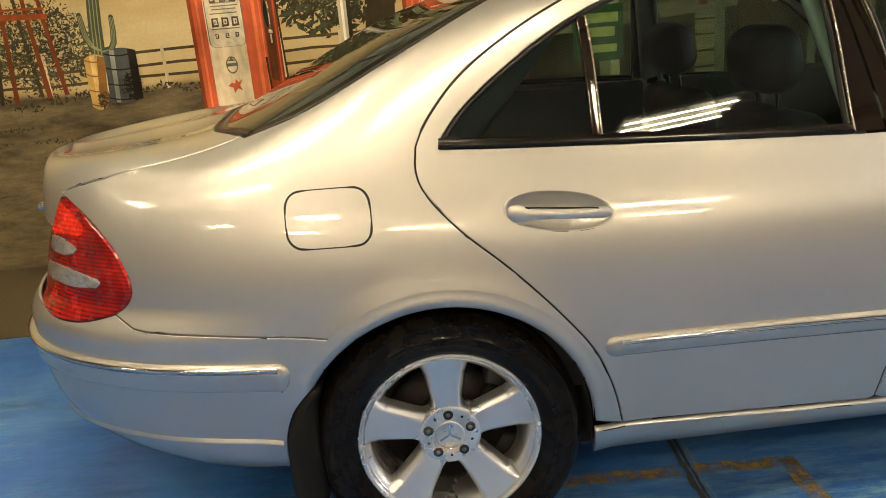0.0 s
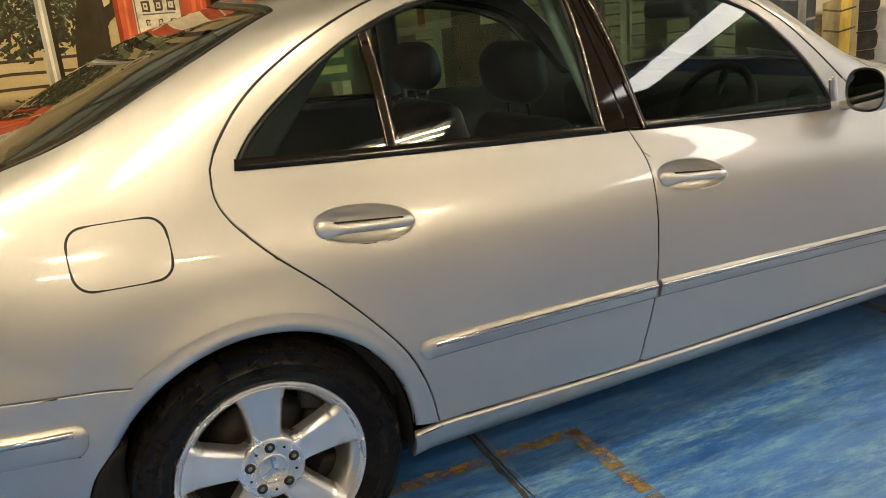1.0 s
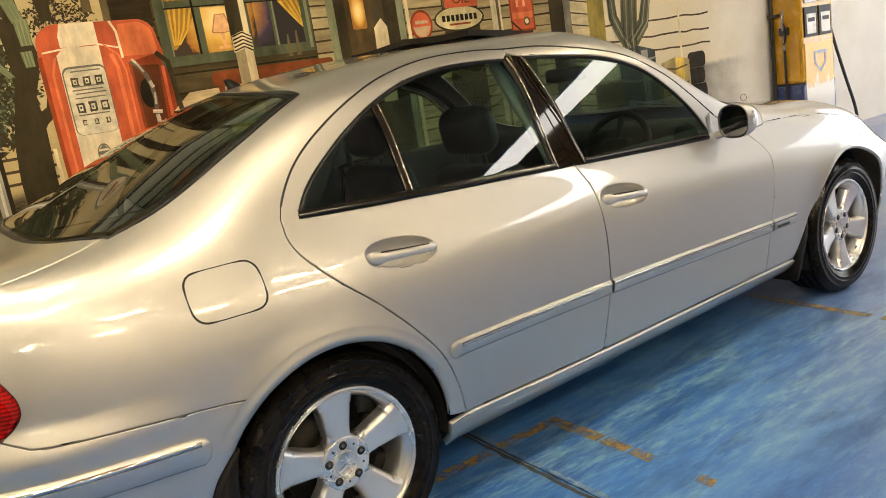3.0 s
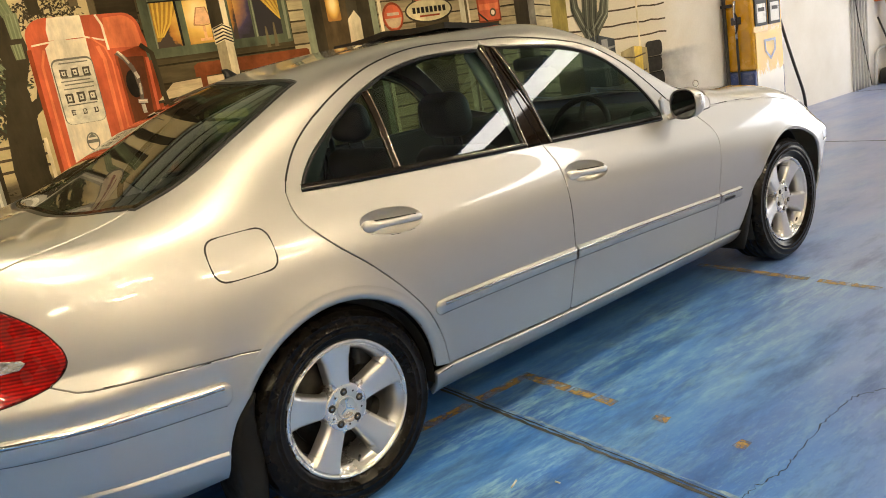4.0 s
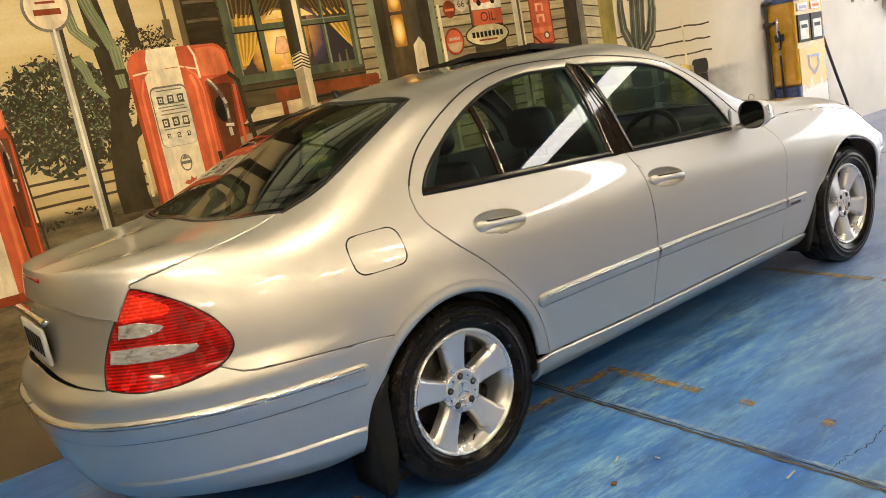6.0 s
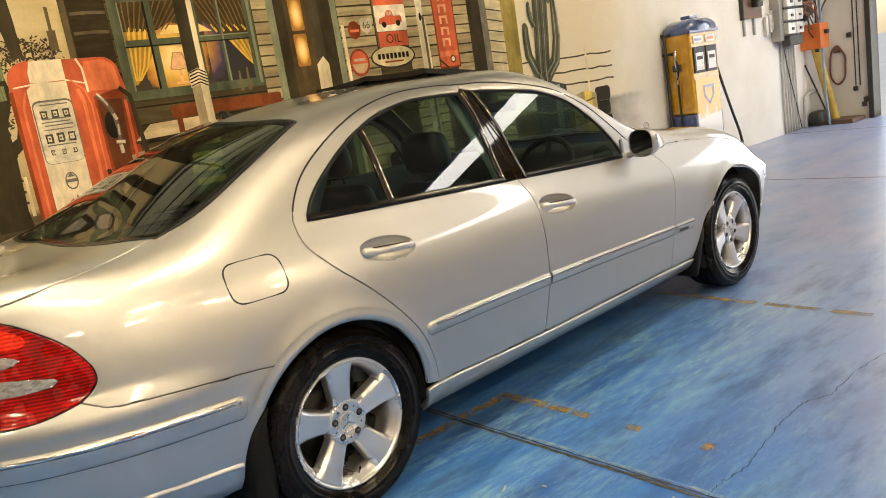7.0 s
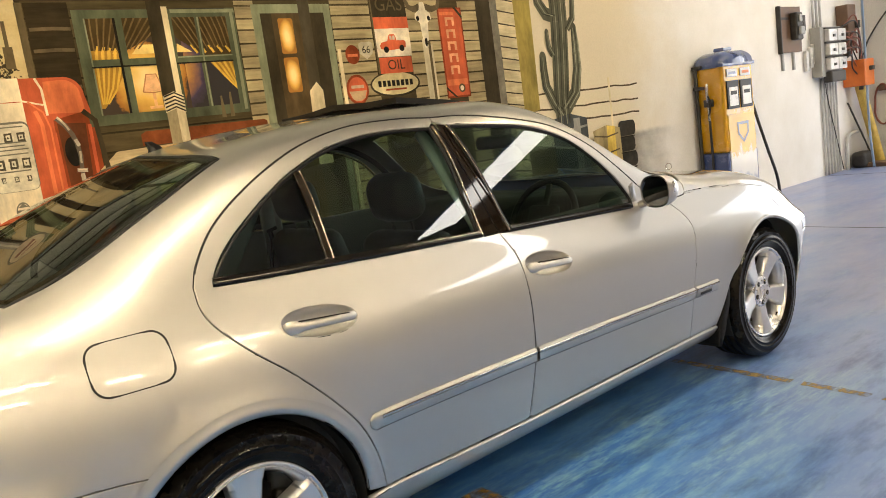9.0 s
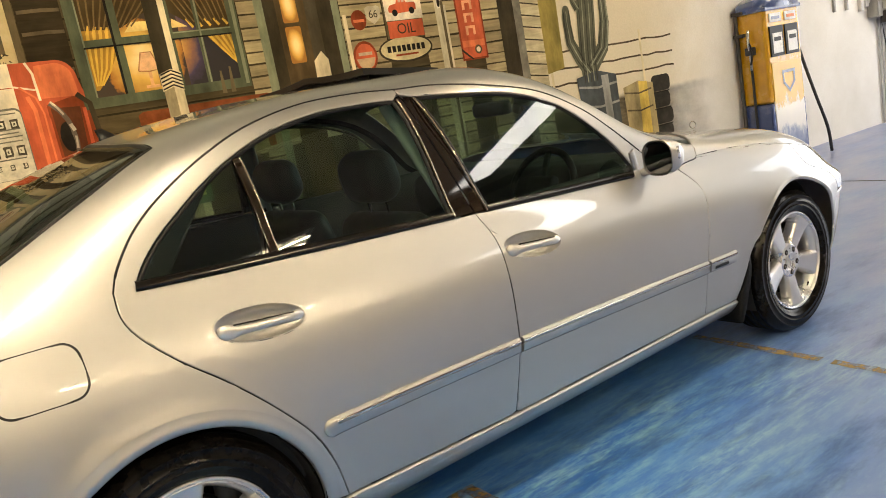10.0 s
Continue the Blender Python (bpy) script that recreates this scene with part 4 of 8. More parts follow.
# signs
flat("painted_round_sign", [disc(2.575, 1.955, 0.062, 0.07)], RED_DARK, 6)
flat("painted_sign_band", [rect(2.53, 1.94, 2.62, 1.96)], RED_LIGHT, 7)
flat("painted_shield", [[(2.635, 2.03), (2.665, 2.045), (2.70, 2.04), (2.735, 2.045), (2.765, 2.03), (2.76, 1.96), (2.70, 1.915), (2.64, 1.96)]], brush(0.42, 0.38, 0.28), 6)
flat("painted_board_sign", [rect(2.79, 1.795, 3.12, 2.50)], BARK_L, 6)
flat("painted_gas_panel", [rect(2.80, 2.22, 3.12, 2.5)], BARK, 7)
flat("painted_red_edge", [rect(2.80, 2.135, 3.125, 2.22)], RED, 7)
flat("painted_truck_panel", [rect(2.80, 1.925, 3.125, 2.135)], brush(0.62, 0.56, 0.44), 8)
flat("painted_truck", [[(2.835, 1.985), (2.832, 2.01), (2.85, 2.033), (2.905, 2.042), (2.918, 2.08), (2.935, 2.092), (2.972, 2.092), (2.985, 2.078), (2.992, 2.045), (3.065, 2.045), (3.078, 2.03), (3.075, 1.99), (3.0, 1.978), (2.90, 1.972)]], RED, 9)
flat("painted_truck_wheel", [disc(2.885, 1.978, 0.024), disc(3.035, 1.985, 0.024)], BLACKISH, 10)
flat("painted_truck_window", [rect(2.928, 2.05, 2.948, 2.08), rect(2.955, 2.05, 2.978, 2.08)], brush(0.45, 0.36, 0.26), 10)
flat("painted_oil_panel", [rect(2.805, 1.80, 3.115, 1.92)], RED, 8)
flat("painted_round_sign", [disc(2.575, 1.70, 0.098, 0.11)], RED_DARK, 7)
flat("painted_round_sign", [disc(2.575, 1.70, 0.082, 0.092)], RED, 8)
flat("painted_sign_band", [rect(2.52, 1.71, 2.632, 1.732)], brush(0.5, 0.38, 0.26), 9)
flat("painted_sign_lower", [[(2.497, 1.69), (2.653, 1.69), (2.63, 1.635), (2.60, 1.618), (2.55, 1.618), (2.52, 1.635)]], brush(0.42, 0.30, 0.18), 9)
flat("painted_oval_sign", [disc(2.93, 1.72, 0.238, 0.098)], BARK, 7)
flat("painted_oval_face", [disc(2.93, 1.722, 0.222, 0.084)], brush(0.48, 0.42, 0.24), 8)
flat("painted_oval_bar", [rect(2.765 + 0.043 * i, 1.703, 2.795 + 0.043 * i, 1.748) for i in range(8)], BLACKISH, 9)
flat("painted_oval_mark", [rect(2.83, 1.672, 3.03, 1.686)], RED_DARK, 9)
flat("painted_rail_post", [rect(3.245, 0.7, 3.30, 2.05), rect(3.325, 0.7, 3.345, 2.0)], brush(0.50, 0.45, 0.32, (1, 1, 0.3)), 8)
flat("painted_rail_post_shade", [rect(3.30, 0.7, 3.325, 2.03)], BARK_L, 9)
flat("painted_skull", [[(3.20, 2.20), (3.205, 2.24), (3.25, 2.27), (3.262, 2.33), (3.305, 2.33), (3.318, 2.27), (3.36, 2.24), (3.362, 2.20), (3.325, 2.17), (3.315, 2.05), (3.30, 1.985), (3.27, 1.975), (3.255, 2.05), (3.245, 2.17)]], brush(0.60, 0.56, 0.44), 9)
flat("painted_horn", [*stroke([(3.26, 2.29), (3.20, 2.275), (3.15, 2.29), (3.12, 2.35)], 0.06, 0.03), *stroke([(3.31, 2.29), (3.38, 2.275), (3.44, 2.29), (3.46, 2.35)], 0.06, 0.03)], brush(0.10, 0.08, 0.045), 9)
flat("painted_skull_eye", [disc(3.228, 2.205, 0.015, 0.020), disc(3.338, 2.205, 0.015, 0.020), disc(3.285, 2.02, 0.014, 0.035)], BLACKISH, 10)
flat("painted_tall_sign", [rect(3.435, 1.565, 3.69, 2.285)], RED_DARK, 6)
flat("painted_tall_face", [rect(3.45, 1.58, 3.675, 2.275)], RED, 7)
flat("painted_tall_bar", [q for i in range(5) for q in (rect(3.505, 1.755 + 0.096 * i, 3.530, 1.825 + 0.096 * i), rect(3.575, 1.755 + 0.096 * i, 3.600, 1.825 + 0.096 * i), rect(3.525, 1.805 + 0.096 * i, 3.58, 1.825 + 0.096 * i))], brush(0.62, 0.30, 0.16), 8)
flat("painted_tall_band", [rect(3.455, 1.665, 3.67, 1.715), rect(3.455, 2.225, 3.60, 2.25)], RED_LIGHT, 8)
flat("painted_tall_corner", [[(3.435, 1.66), (3.435, 1.64), (3.52, 1.57), (3.545, 1.57)], [(3.60, 2.285), (3.63, 2.285), (3.69, 2.22), (3.69, 2.19)]], BARK, 9)
flat("painted_tall_ring", [disc(3.60, 1.64, 0.035)], BARK_L, 8)
flat("painted_tall_dot", [disc(3.60, 1.64, 0.02)], CREAM, 9)
# right hand edge of the house and yard
flat("painted_corner_shadow", [rect(3.86, 0.6, 4.02, 3.1)], BARK, 6)
flat("painted_corner_edge", [rect(4.02, 0.6, 4.10, 3.1)], GREY_T, 6)
zz = 0.6
while zz < 3.0:
    h = 0.10 + rnd.uniform(-0.008, 0.008)
    flat("painted_side_board", [[(4.10, zz), (4.30, zz - 0.03), (4.30, zz + h - 0.04), (4.10, zz + h - 0.012)]], brush(0.46, 0.40, 0.26, (0.3, 1, 2)), 6)
    zz += h
flat("painted_side_back", [rect(4.08, 0.55, 4.30, 3.1)], BARK, 5)
flat("painted_olive_band", [[(4.30, 1.35), (4.50, 1.38), (4.52, 3.0), (4.30, 3.0)]], brush(0.24, 0.19, 0.05, (1, 1, 0.3)), 3)
CACTUS_LIMBS = (([(4.80, 1.22), (4.80, 1.45), (4.84, 1.80), (4.87, 2.15), (4.88, 2.6), (4.88, 3.0)], 0.20, 0.24), ([(4.80, 1.30), (4.70, 1.42), (4.61, 1.58), (4.60, 1.74), (4.605, 1.84)], 0.13, 0.085),
                ([(4.84, 1.36), (5.0, 1.50), (5.06, 1.72), (5.065, 1.95), (5.06, 2.09)], 0.16, 0.075), ([(4.745, 1.85), (4.70, 1.92), (4.69, 2.0), (4.69, 2.06)], 0.07, 0.05),
                ([(4.97, 2.08), (5.06, 2.18), (5.08, 2.35), (5.07, 2.6)], 0.08, 0.06), ([(4.80, 2.20), (4.70, 2.22), (4.62, 2.32), (4.60, 2.5)], 0.13, 0.11))
body_c, rib_c, rib_d = [], [], []
for pts, w0, w1 in CACTUS_LIMBS:
    body_c += stroke(pts, w0, w1) + [disc(pts[-1][0], pts[-1][1], w1 / 2, w1 * 0.6)]
    count = max(2, int(w0 / 0.038))
    for i in range(count):
        f = (i + 0.5) / count - 0.5
        line = [(x + f * (w0 + (w1 - w0) * k / len(pts)) * 0.95, z) for k, (x, z) in enumerate(pts)]
        (rib_c if i % 2 else rib_d).extend(stroke(line, 0.011, 0.008))
flat("painted_cactus", body_c, brush(0.095, 0.096, 0.066, (1, 1, 0.3)), 6)
flat("painted_cactus_rib", rib_c, brush(0.24, 0.25, 0.18, (1, 1, 0.3)), 8)
flat("painted_cactus_rib", rib_d, brush(0.04, 0.04, 0.028, (1, 1, 0.3)), 8)
flat("painted_barrel", [[(4.62, 1.27), (4.66, 0.6), (5.12, 0.6), (5.12, 1.25), (4.88, 1.31)]], STEEL_B, 7)
flat("painted_barrel_hoop", [*stroke([(4.63, 1.19), (4.87, 1.16), (5.12, 1.18)], 0.02), *stroke([(4.64, 1.02), (4.87, 0.99), (5.12, 1.01)], 0.02), *stroke([(4.98, 0.62), (4.97, 1.26)], 0.09)], brush(0.24, 0.24, 0.22, (1, 1, 0.3)), 8)
flat("painted_barrel", [[(5.19, 1.11), (5.21, 0.5), (5.61, 0.5), (5.60, 1.11), (5.40, 1.15)]], brush(0.30, 0.24, 0.12, (1, 1, 0.3)), 8)
flat("painted_barrel_light", [[(5.38, 0.5), (5.52, 0.5), (5.52, 1.13), (5.40, 1.145)]], brush(0.58, 0.42, 0.09, (1, 1, 0.3)), 9)
flat("painted_barrel_hoop", [*stroke([(5.20, 1.06), (5.39, 1.035), (5.57, 1.06)], 0.015), *stroke([(5.21, 0.9), (5.39, 0.875), (5.57, 0.9)], 0.015)], BARK_L, 10)
flat("painted_tyre", [round_rect(5.58, 0.55 + 0.155 * i, 5.83 + 0.02 * (i % 2), 0.70 + 0.155 * i, 0.05) for i in range(4)], brush(0.03, 0.027, 0.022), 7)
flat("painted_tyre_gap", [rect(5.59, 0.69 + 0.155 * i, 5.83, 0.70 + 0.155 * i) for i in range(3)], BLACKISH, 8)


def painted_word(text, x, z, height, paint, level):
    cu = bpy.data.curves.new("painted_word", "FONT")
    cu.body, cu.size, cu.align_x, cu.align_y = text, height * 1.4, "CENTER", "CENTER"
    ob = new("painted_word", cu)
    dg = bpy.context.evaluated_depsgraph_get()
    me = bpy.data.meshes.new_from_object(ob.evaluated_get(dg))
    bpy.data.objects.remove(ob)
    me.transform(pose(x, WALL_Y - 0.0010 * level, z, 90))
    me.materials.clear()
    me.materials.append(paint)
    word = new("painted_word", me)
    word.parent = mural


painted_word("GAS", 2.96, 2.31, 0.10, BARK_L, 9)
painted_word("OIL", 2.96, 1.86, 0.075, BARK, 10)
painted_word("66", 2.70, 1.985, 0.055, BARK, 8)


# ---- the body's surface: one smooth sheet S(u, v) for the right half of the car ----
# car space: x forward from the rear axle, y to the left, z up
def spline_through(p, v):
    """Natural cubic splines by chord length: p (points, knots, 2), each taken at its own v in knots."""
    n = p.shape[1]
    d = np.maximum(np.linalg.norm(np.diff(p, axis=1), axis=2), 1e-4) ** 0.85
    a = np.zeros((len(p), n, n))
    b = np.zeros((len(p), n, 2))
    a[:, 0, 0] = a[:, -1, -1] = 1
    for i in range(1, n - 1):
        a[:, i, i - 1], a[:, i, i], a[:, i, i + 1] = d[:, i - 1], 2 * (d[:, i - 1] + d[:, i]), d[:, i]
        b[:, i] = 6 * ((p[:, i + 1] - p[:, i]) / d[:, i, None] - (p[:, i] - p[:, i - 1]) / d[:, i - 1, None])
    m = np.linalg.solve(a, b)
    v = np.clip(v, 0, n - 1 - 1e-9)
    k = v.astype(int)
    f = (v - k)[:, None]
    r = np.arange(len(p))
    h = d[r, k][:, None] ** 2 / 6
    return (1 - f) * p[r, k] + f * p[r, k + 1] + h * (((1 - f) ** 3 - (1 - f)) * m[r, k] + (f ** 3 - f) * m[r, k + 1])


def curve(xs, ys):
    """A smooth curve through knots, without overshoot."""
    xs, ys = np.asarray(xs, float), np.asarray(ys, float)
    h, d = np.diff(xs), np.diff(ys) / np.diff(xs)
    m = np.zeros(len(xs))
    m[0], m[-1] = d[0], d[-1]
    for i in range(1, len(xs) - 1):
        if d[i - 1] * d[i] > 0:
            w1, w2 = 2 * h[i] + h[i - 1], h[i] + 2 * h[i - 1]
            m[i] = (w1 + w2) / (w1 / d[i - 1] + w2 / d[i])

    def at(x):
        x = np.clip(x, xs[0], xs[-1])
        i = np.clip(np.searchsorted(xs, x) - 1, 0, len(h) - 1)
        f = (x - xs[i]) / h[i]
        return ((1 + 2 * f) * (1 - f) ** 2 * ys[i] + f * (1 - f) ** 2 * h[i] * m[i]
                + f * f * (3 - 2 * f) * ys[i + 1] + f * f * (f - 1) * h[i] * m[i + 1])

    # faired with a narrow bell so that highlights run without kinks
    span = np.linspace(xs[0] - 0.2, xs[-1] + 0.2, 2000)
    raw = at(span) + np.where(span < xs[0], (span - xs[0]) * m[0], 0) + np.where(span > xs[-1], (span - xs[-1]) * m[-1], 0)
    step = span[1] - span[0]
    reach = max(1, int(0.16 * min(1.0, (xs[-1] - xs[0]) / 3) / step))
    bell = np.exp(-0.5 * (np.arange(-reach, reach + 1) / (reach / 2.6)) ** 2)
    fair = np.convolve(np.pad(raw, reach, mode="edge"), bell / bell.sum(), mode="valid")
    slope = np.gradient(fair, span)

    def fine(x):
        x = np.clip(x, xs[0], xs[-1])
        i = np.clip(((x - span[0]) / step).astype(int), 0, len(span) - 2)
        f = (x - span[i]) / step
        return ((1 + 2 * f) * (1 - f) ** 2 * fair[i] + f * (1 - f) ** 2 * step * slope[i]
                + f * f * (3 - 2 * f) * fair[i + 1] + f * f * (f - 1) * step * slope[i + 1])
    return fine


FRONT_AXLE = 2.815
XR, XF = -0.10, 3.03            # where the plan begins to round off, rear and front
LR, LF = 1.04, 0.67             # length of the rounded ends
KNOTS = [-1.1, -0.8, -0.6, -0.35, 0.0, 0.35, 0.8, 1.3, 1.8, 2.2, 2.6, 3.0, 3.4, 3.7]
TOP_KNOTS = [-1.1, -0.8, -0.6, -0.35, 0.0, 0.35, 0.8, 1.3, 1.55, 1.8, 2.0, 2.2, 2.4, 2.6, 3.0, 3.4, 3.7]
Z_CENTRE = curve(TOP_KNOTS, [1.01, 1.04, 1.065, 1.18, 1.33, 1.412, 1.447, 1.452, 1.42, 1.335, 1.23, 1.115, 1.03, 0.985, 0.945, 0.86, 0.7])
Z_EDGE = curve(TOP_KNOTS, [0.965, 0.993, 1.018, 1.085, 1.215, 1.332, 1.382, 1.380, 1.322, 1.180, 1.035, 0.955, 0.935, 0.92, 0.885, 0.8, 0.66])
Y_EDGE = curve(TOP_KNOTS, [0.82, 0.785, 0.72, 0.672, 0.637, 0.63, 0.632, 0.638, 0.66, 0.715, 0.765, 0.785, 0.775, 0.75, 0.72, 0.68, 0.62])
Z_BELT = curve(KNOTS, [0.9, 0.925, 0.955, 0.985, 1.003, 0.987, 0.967, 0.94, 0.91, 0.885, 0.862, 0.825, 0.75, 0.63])
Y_BELT = curve(KNOTS, [0.85, 0.838, 0.823, 0.81, 0.803, 0.808, 0.815, 0.82, 0.822, 0.82, 0.815, 0.8, 0.77, 0.72])
Z_SHOULDER = curve(KNOTS, [0.80, 0.82, 0.83, 0.845, 0.85, 0.835, 0.82, 0.80, 0.785, 0.77, 0.75, 0.725, 0.67, 0.58])
Y_SHOULDER = curve(KNOTS, [0.886, 0.886, 0.884, 0.882, 0.884, 0.886, 0.888, 0.889, 0.889, 0.887, 0.88, 0.868, 0.845, 0.8])
Z_BOTTOM = curve(KNOTS, [0.275, 0.255, 0.24, 0.228, 0.215, 0.213, 0.213, 0.213, 0.213, 0.213, 0.21, 0.205, 0.21, 0.22])
RAKE = curve([0.2, 0.32, 0.45, 0.60, 0.75, 0.95, 1.05], [0.13, 0.055, 0.008, 0.0, 0.035, 0.06, 0.075])


def body(u, v):
    """Points of the right half for u (car length; past the ends it bends round to the middle) and v (0 sill ... 9 middle of the roof)."""
    u, v = np.broadcast_arrays(np.asarray(u, float), np.asarray(v, float))
    shape = u.shape
    u, v = u.ravel(), v.ravel()
    rear, front = np.clip((XR - u) / LR, 0, 1), np.clip((u - XF) / LF, 0, 1)
    ang_r, ang_f = rear * np.pi / 2, front * np.pi / 2
    n_r, n_f = 2.9, 4.0
    x = np.where(rear > 0, XR - LR * np.sin(ang_r) ** (2 / 1.9), np.where(front > 0, XF + LF * np.sin(ang_f), u))
    w = np.where(rear > 0, np.cos(ang_r) ** (2 / n_r), np.where(front > 0, np.cos(ang_f) ** (2 / n_f), 1.0))
    k = np.clip(x, -1.1, 3.7)
    zb, zs, zl, ze, zc = Z_BOTTOM(k), Z_SHOULDER(k), Z_BELT(k), Z_EDGE(k), Z_CENTRE(k)
    yl, ye, ys = Y_BELT(k), Y_EDGE(k), Y_SHOULDER(k)
    one = np.ones_like(k)
    ys_list = [0.80 * one, 0.85 * one, 0.872 * one, 0.899 * one, 0.907 * one, ys, yl, ye, 0.52 * ye, 0 * one]
    zs_list = [zb, zb + 0.05, 0.34 * one, 0.53 * one, 0.53 + 0.55 * (zs - 0.53), zs, zl, ze, ze + 0.74 * (zc - ze), zc]
    section = spline_through(np.stack([np.stack(ys_list, 1), np.stack(zs_list, 1)], 2), v)
    y, z = section[:, 0] * w, section[:, 1]
    # the flared lips of the wheel arches
    low = np.clip((0.98 - z) / 0.2, 0, 1)
    for cx in (0.0, FRONT_AXLE):
        r = np.hypot(x - cx, z - 0.325)
        y = y + low * 0.013 * np.exp(-((r - 0.37) / 0.05) ** 2) * (z > 0.1)
    # the rear bumper stands proud of the wings
    t = np.clip((0.71 - z) / 0.09, 0, 1)
    lip = t * t * (3 - 2 * t) * np.clip((-0.30 - x) / 0.35, 0, 1)
    y = y * (1 + 0.025 * lip)
    x = x - 0.035 * lip * np.sin(ang_r) ** 0.5
    x = x + np.where(rear > 0, np.sin(ang_r), 0) * RAKE(z) - np.where(front > 0, np.sin(ang_f), 0) * RAKE(z) * 1.3
    return np.stack([x, -y, z], -1).reshape(*shape, 3)


def normal(u, v):
    """Outward unit normals of the right half."""
    u = np.clip(np.asarray(u, float), XR - LR + 0.012, XF + LF - 0.012)
    v = np.clip(np.asarray(v, float), 0.004, 8.996)
    du, dv = body(u + 1e-3, v) - body(u - 1e-3, v), body(u, v + 4e-3) - body(u, v - 4e-3)
    n = np.cross(du, dv)
    return n / np.linalg.norm(n, axis=-1, keepdims=True)


GU, GV = np.meshgrid(np.linspace(XR - LR + 1e-4, XF + LF - 1e-4, 260), np.linspace(0, 8.99, 110), indexing="ij")
GP = body(GU, GV)


def solve_uv(targets, axes, guess=None):
    """u, v of the points whose coordinates along two axes are given (0 x, 1 y, 2 z)."""
    a, b = axes
    out = []
    for p, q in targets:
        d = (GP[..., a] - p) ** 2 + (GP[..., b] - q) ** 2
        if 2 not in axes:
            d = d + 9 * (GV < 5.5)
        if 0 not in axes:
            d = d + 9 * (GU > 0)
        k = np.unravel_index(d.argmin(), d.shape)
        out.append((GU[k], GV[k]))
    u, v = np.array(out).T
    t = np.array(targets, float)
    for _ in range(10):
        f = body(u, v)[:, [a, b]] - t
        ju = (body(u + 1e-4, v)[:, [a, b]] - body(u - 1e-4, v)[:, [a, b]]) / 2e-4
        jv = (body(u, v + 1e-4)[:, [a, b]] - body(u, v - 1e-4)[:, [a, b]]) / 2e-4
        det = ju[:, 0] * jv[:, 1] - ju[:, 1] * jv[:, 0]
        det = np.where(np.abs(det) < 1e-5, 1e-5, det)
        u = np.clip(u - np.clip((f[:, 0] * jv[:, 1] - f[:, 1] * jv[:, 0]) / det, -0.03, 0.03), XR - LR, XF + LF)
        v = np.clip(v - np.clip((ju[:, 0] * f[:, 1] - ju[:, 1] * f[:, 0]) / det, -0.2, 0.2), 0, 9)
    return np.stack([u, v], 1)


def smooth(pts, step=0.02):
    """A Catmull-Rom polyline through 2D points."""
    p = np.array(pts, float)
    e = np.concatenate([[2 * p[0] - p[1]], p, [2 * p[-1] - p[-2]]])
    out = []
    for i in range(1, len(e) - 2):
        n = max(1, int(np.ceil(np.linalg.norm(e[i + 1] - e[i]) / step)))
        t = (np.arange(n) / n)[:, None]
        out.append(0.5 * (2 * e[i] + (e[i + 1] - e[i - 1]) * t + (2 * e[i - 1] - 5 * e[i] + 4 * e[i + 1] - e[i + 2]) * t ** 2
                          + (3 * e[i] - e[i - 1] - 3 * e[i + 1] + e[i + 2]) * t ** 3))
    out.append(p[-1:])
    return np.concatenate(out)


def xz(pts, step=0.02):
    """u, v along a smooth line given by x and z on the flank."""
    return solve_uv(smooth(pts, step), (0, 2))


def xv(pts, step=0.03):
    """u, v along a smooth line given by x and v."""
    p = smooth(pts, step)
    u = p[:, 0].copy()
    for i, (x, v) in enumerate(p):
        k = np.argmin(np.abs(GP[:, np.argmin(np.abs(GV[0] - v)), 0] - x))
        u[i] = GU[k, 0]
    for _ in range(12):
        f = body(u, p[:, 1])[:, 0] - p[:, 0]
        g = (body(u + 1e-4, p[:, 1])[:, 0] - body(u - 1e-4, p[:, 1])[:, 0]) / 2e-4
        u = np.clip(u - np.clip(f / np.where(np.abs(g) < 0.05, 0.05, g), -0.03, 0.03), XR - LR, XF + LF)
    return np.stack([u, p[:, 1]], 1)


def arch(cx, r, a0, a1, n=40):
    a = np.radians(np.linspace(a0, a1, n))
    return solve_uv(np.stack([cx + r * np.cos(a), 0.325 + r * np.sin(a)], 1), (0, 2))


def chain(*lines):
    """One closed outline out of lines, dropping doubled corners."""
    pts = np.concatenate([np.asarray(x, float).reshape(-1, 2) for x in lines])
    keep = [0]
    for i in range(1, len(pts)):
        if np.abs(pts[i] - pts[keep[-1]]).max() > 2e-4:
            keep.append(i)
    if np.abs(pts[keep[-1]] - pts[0]).max() < 2e-4:
        keep.pop()
    return pts[keep]


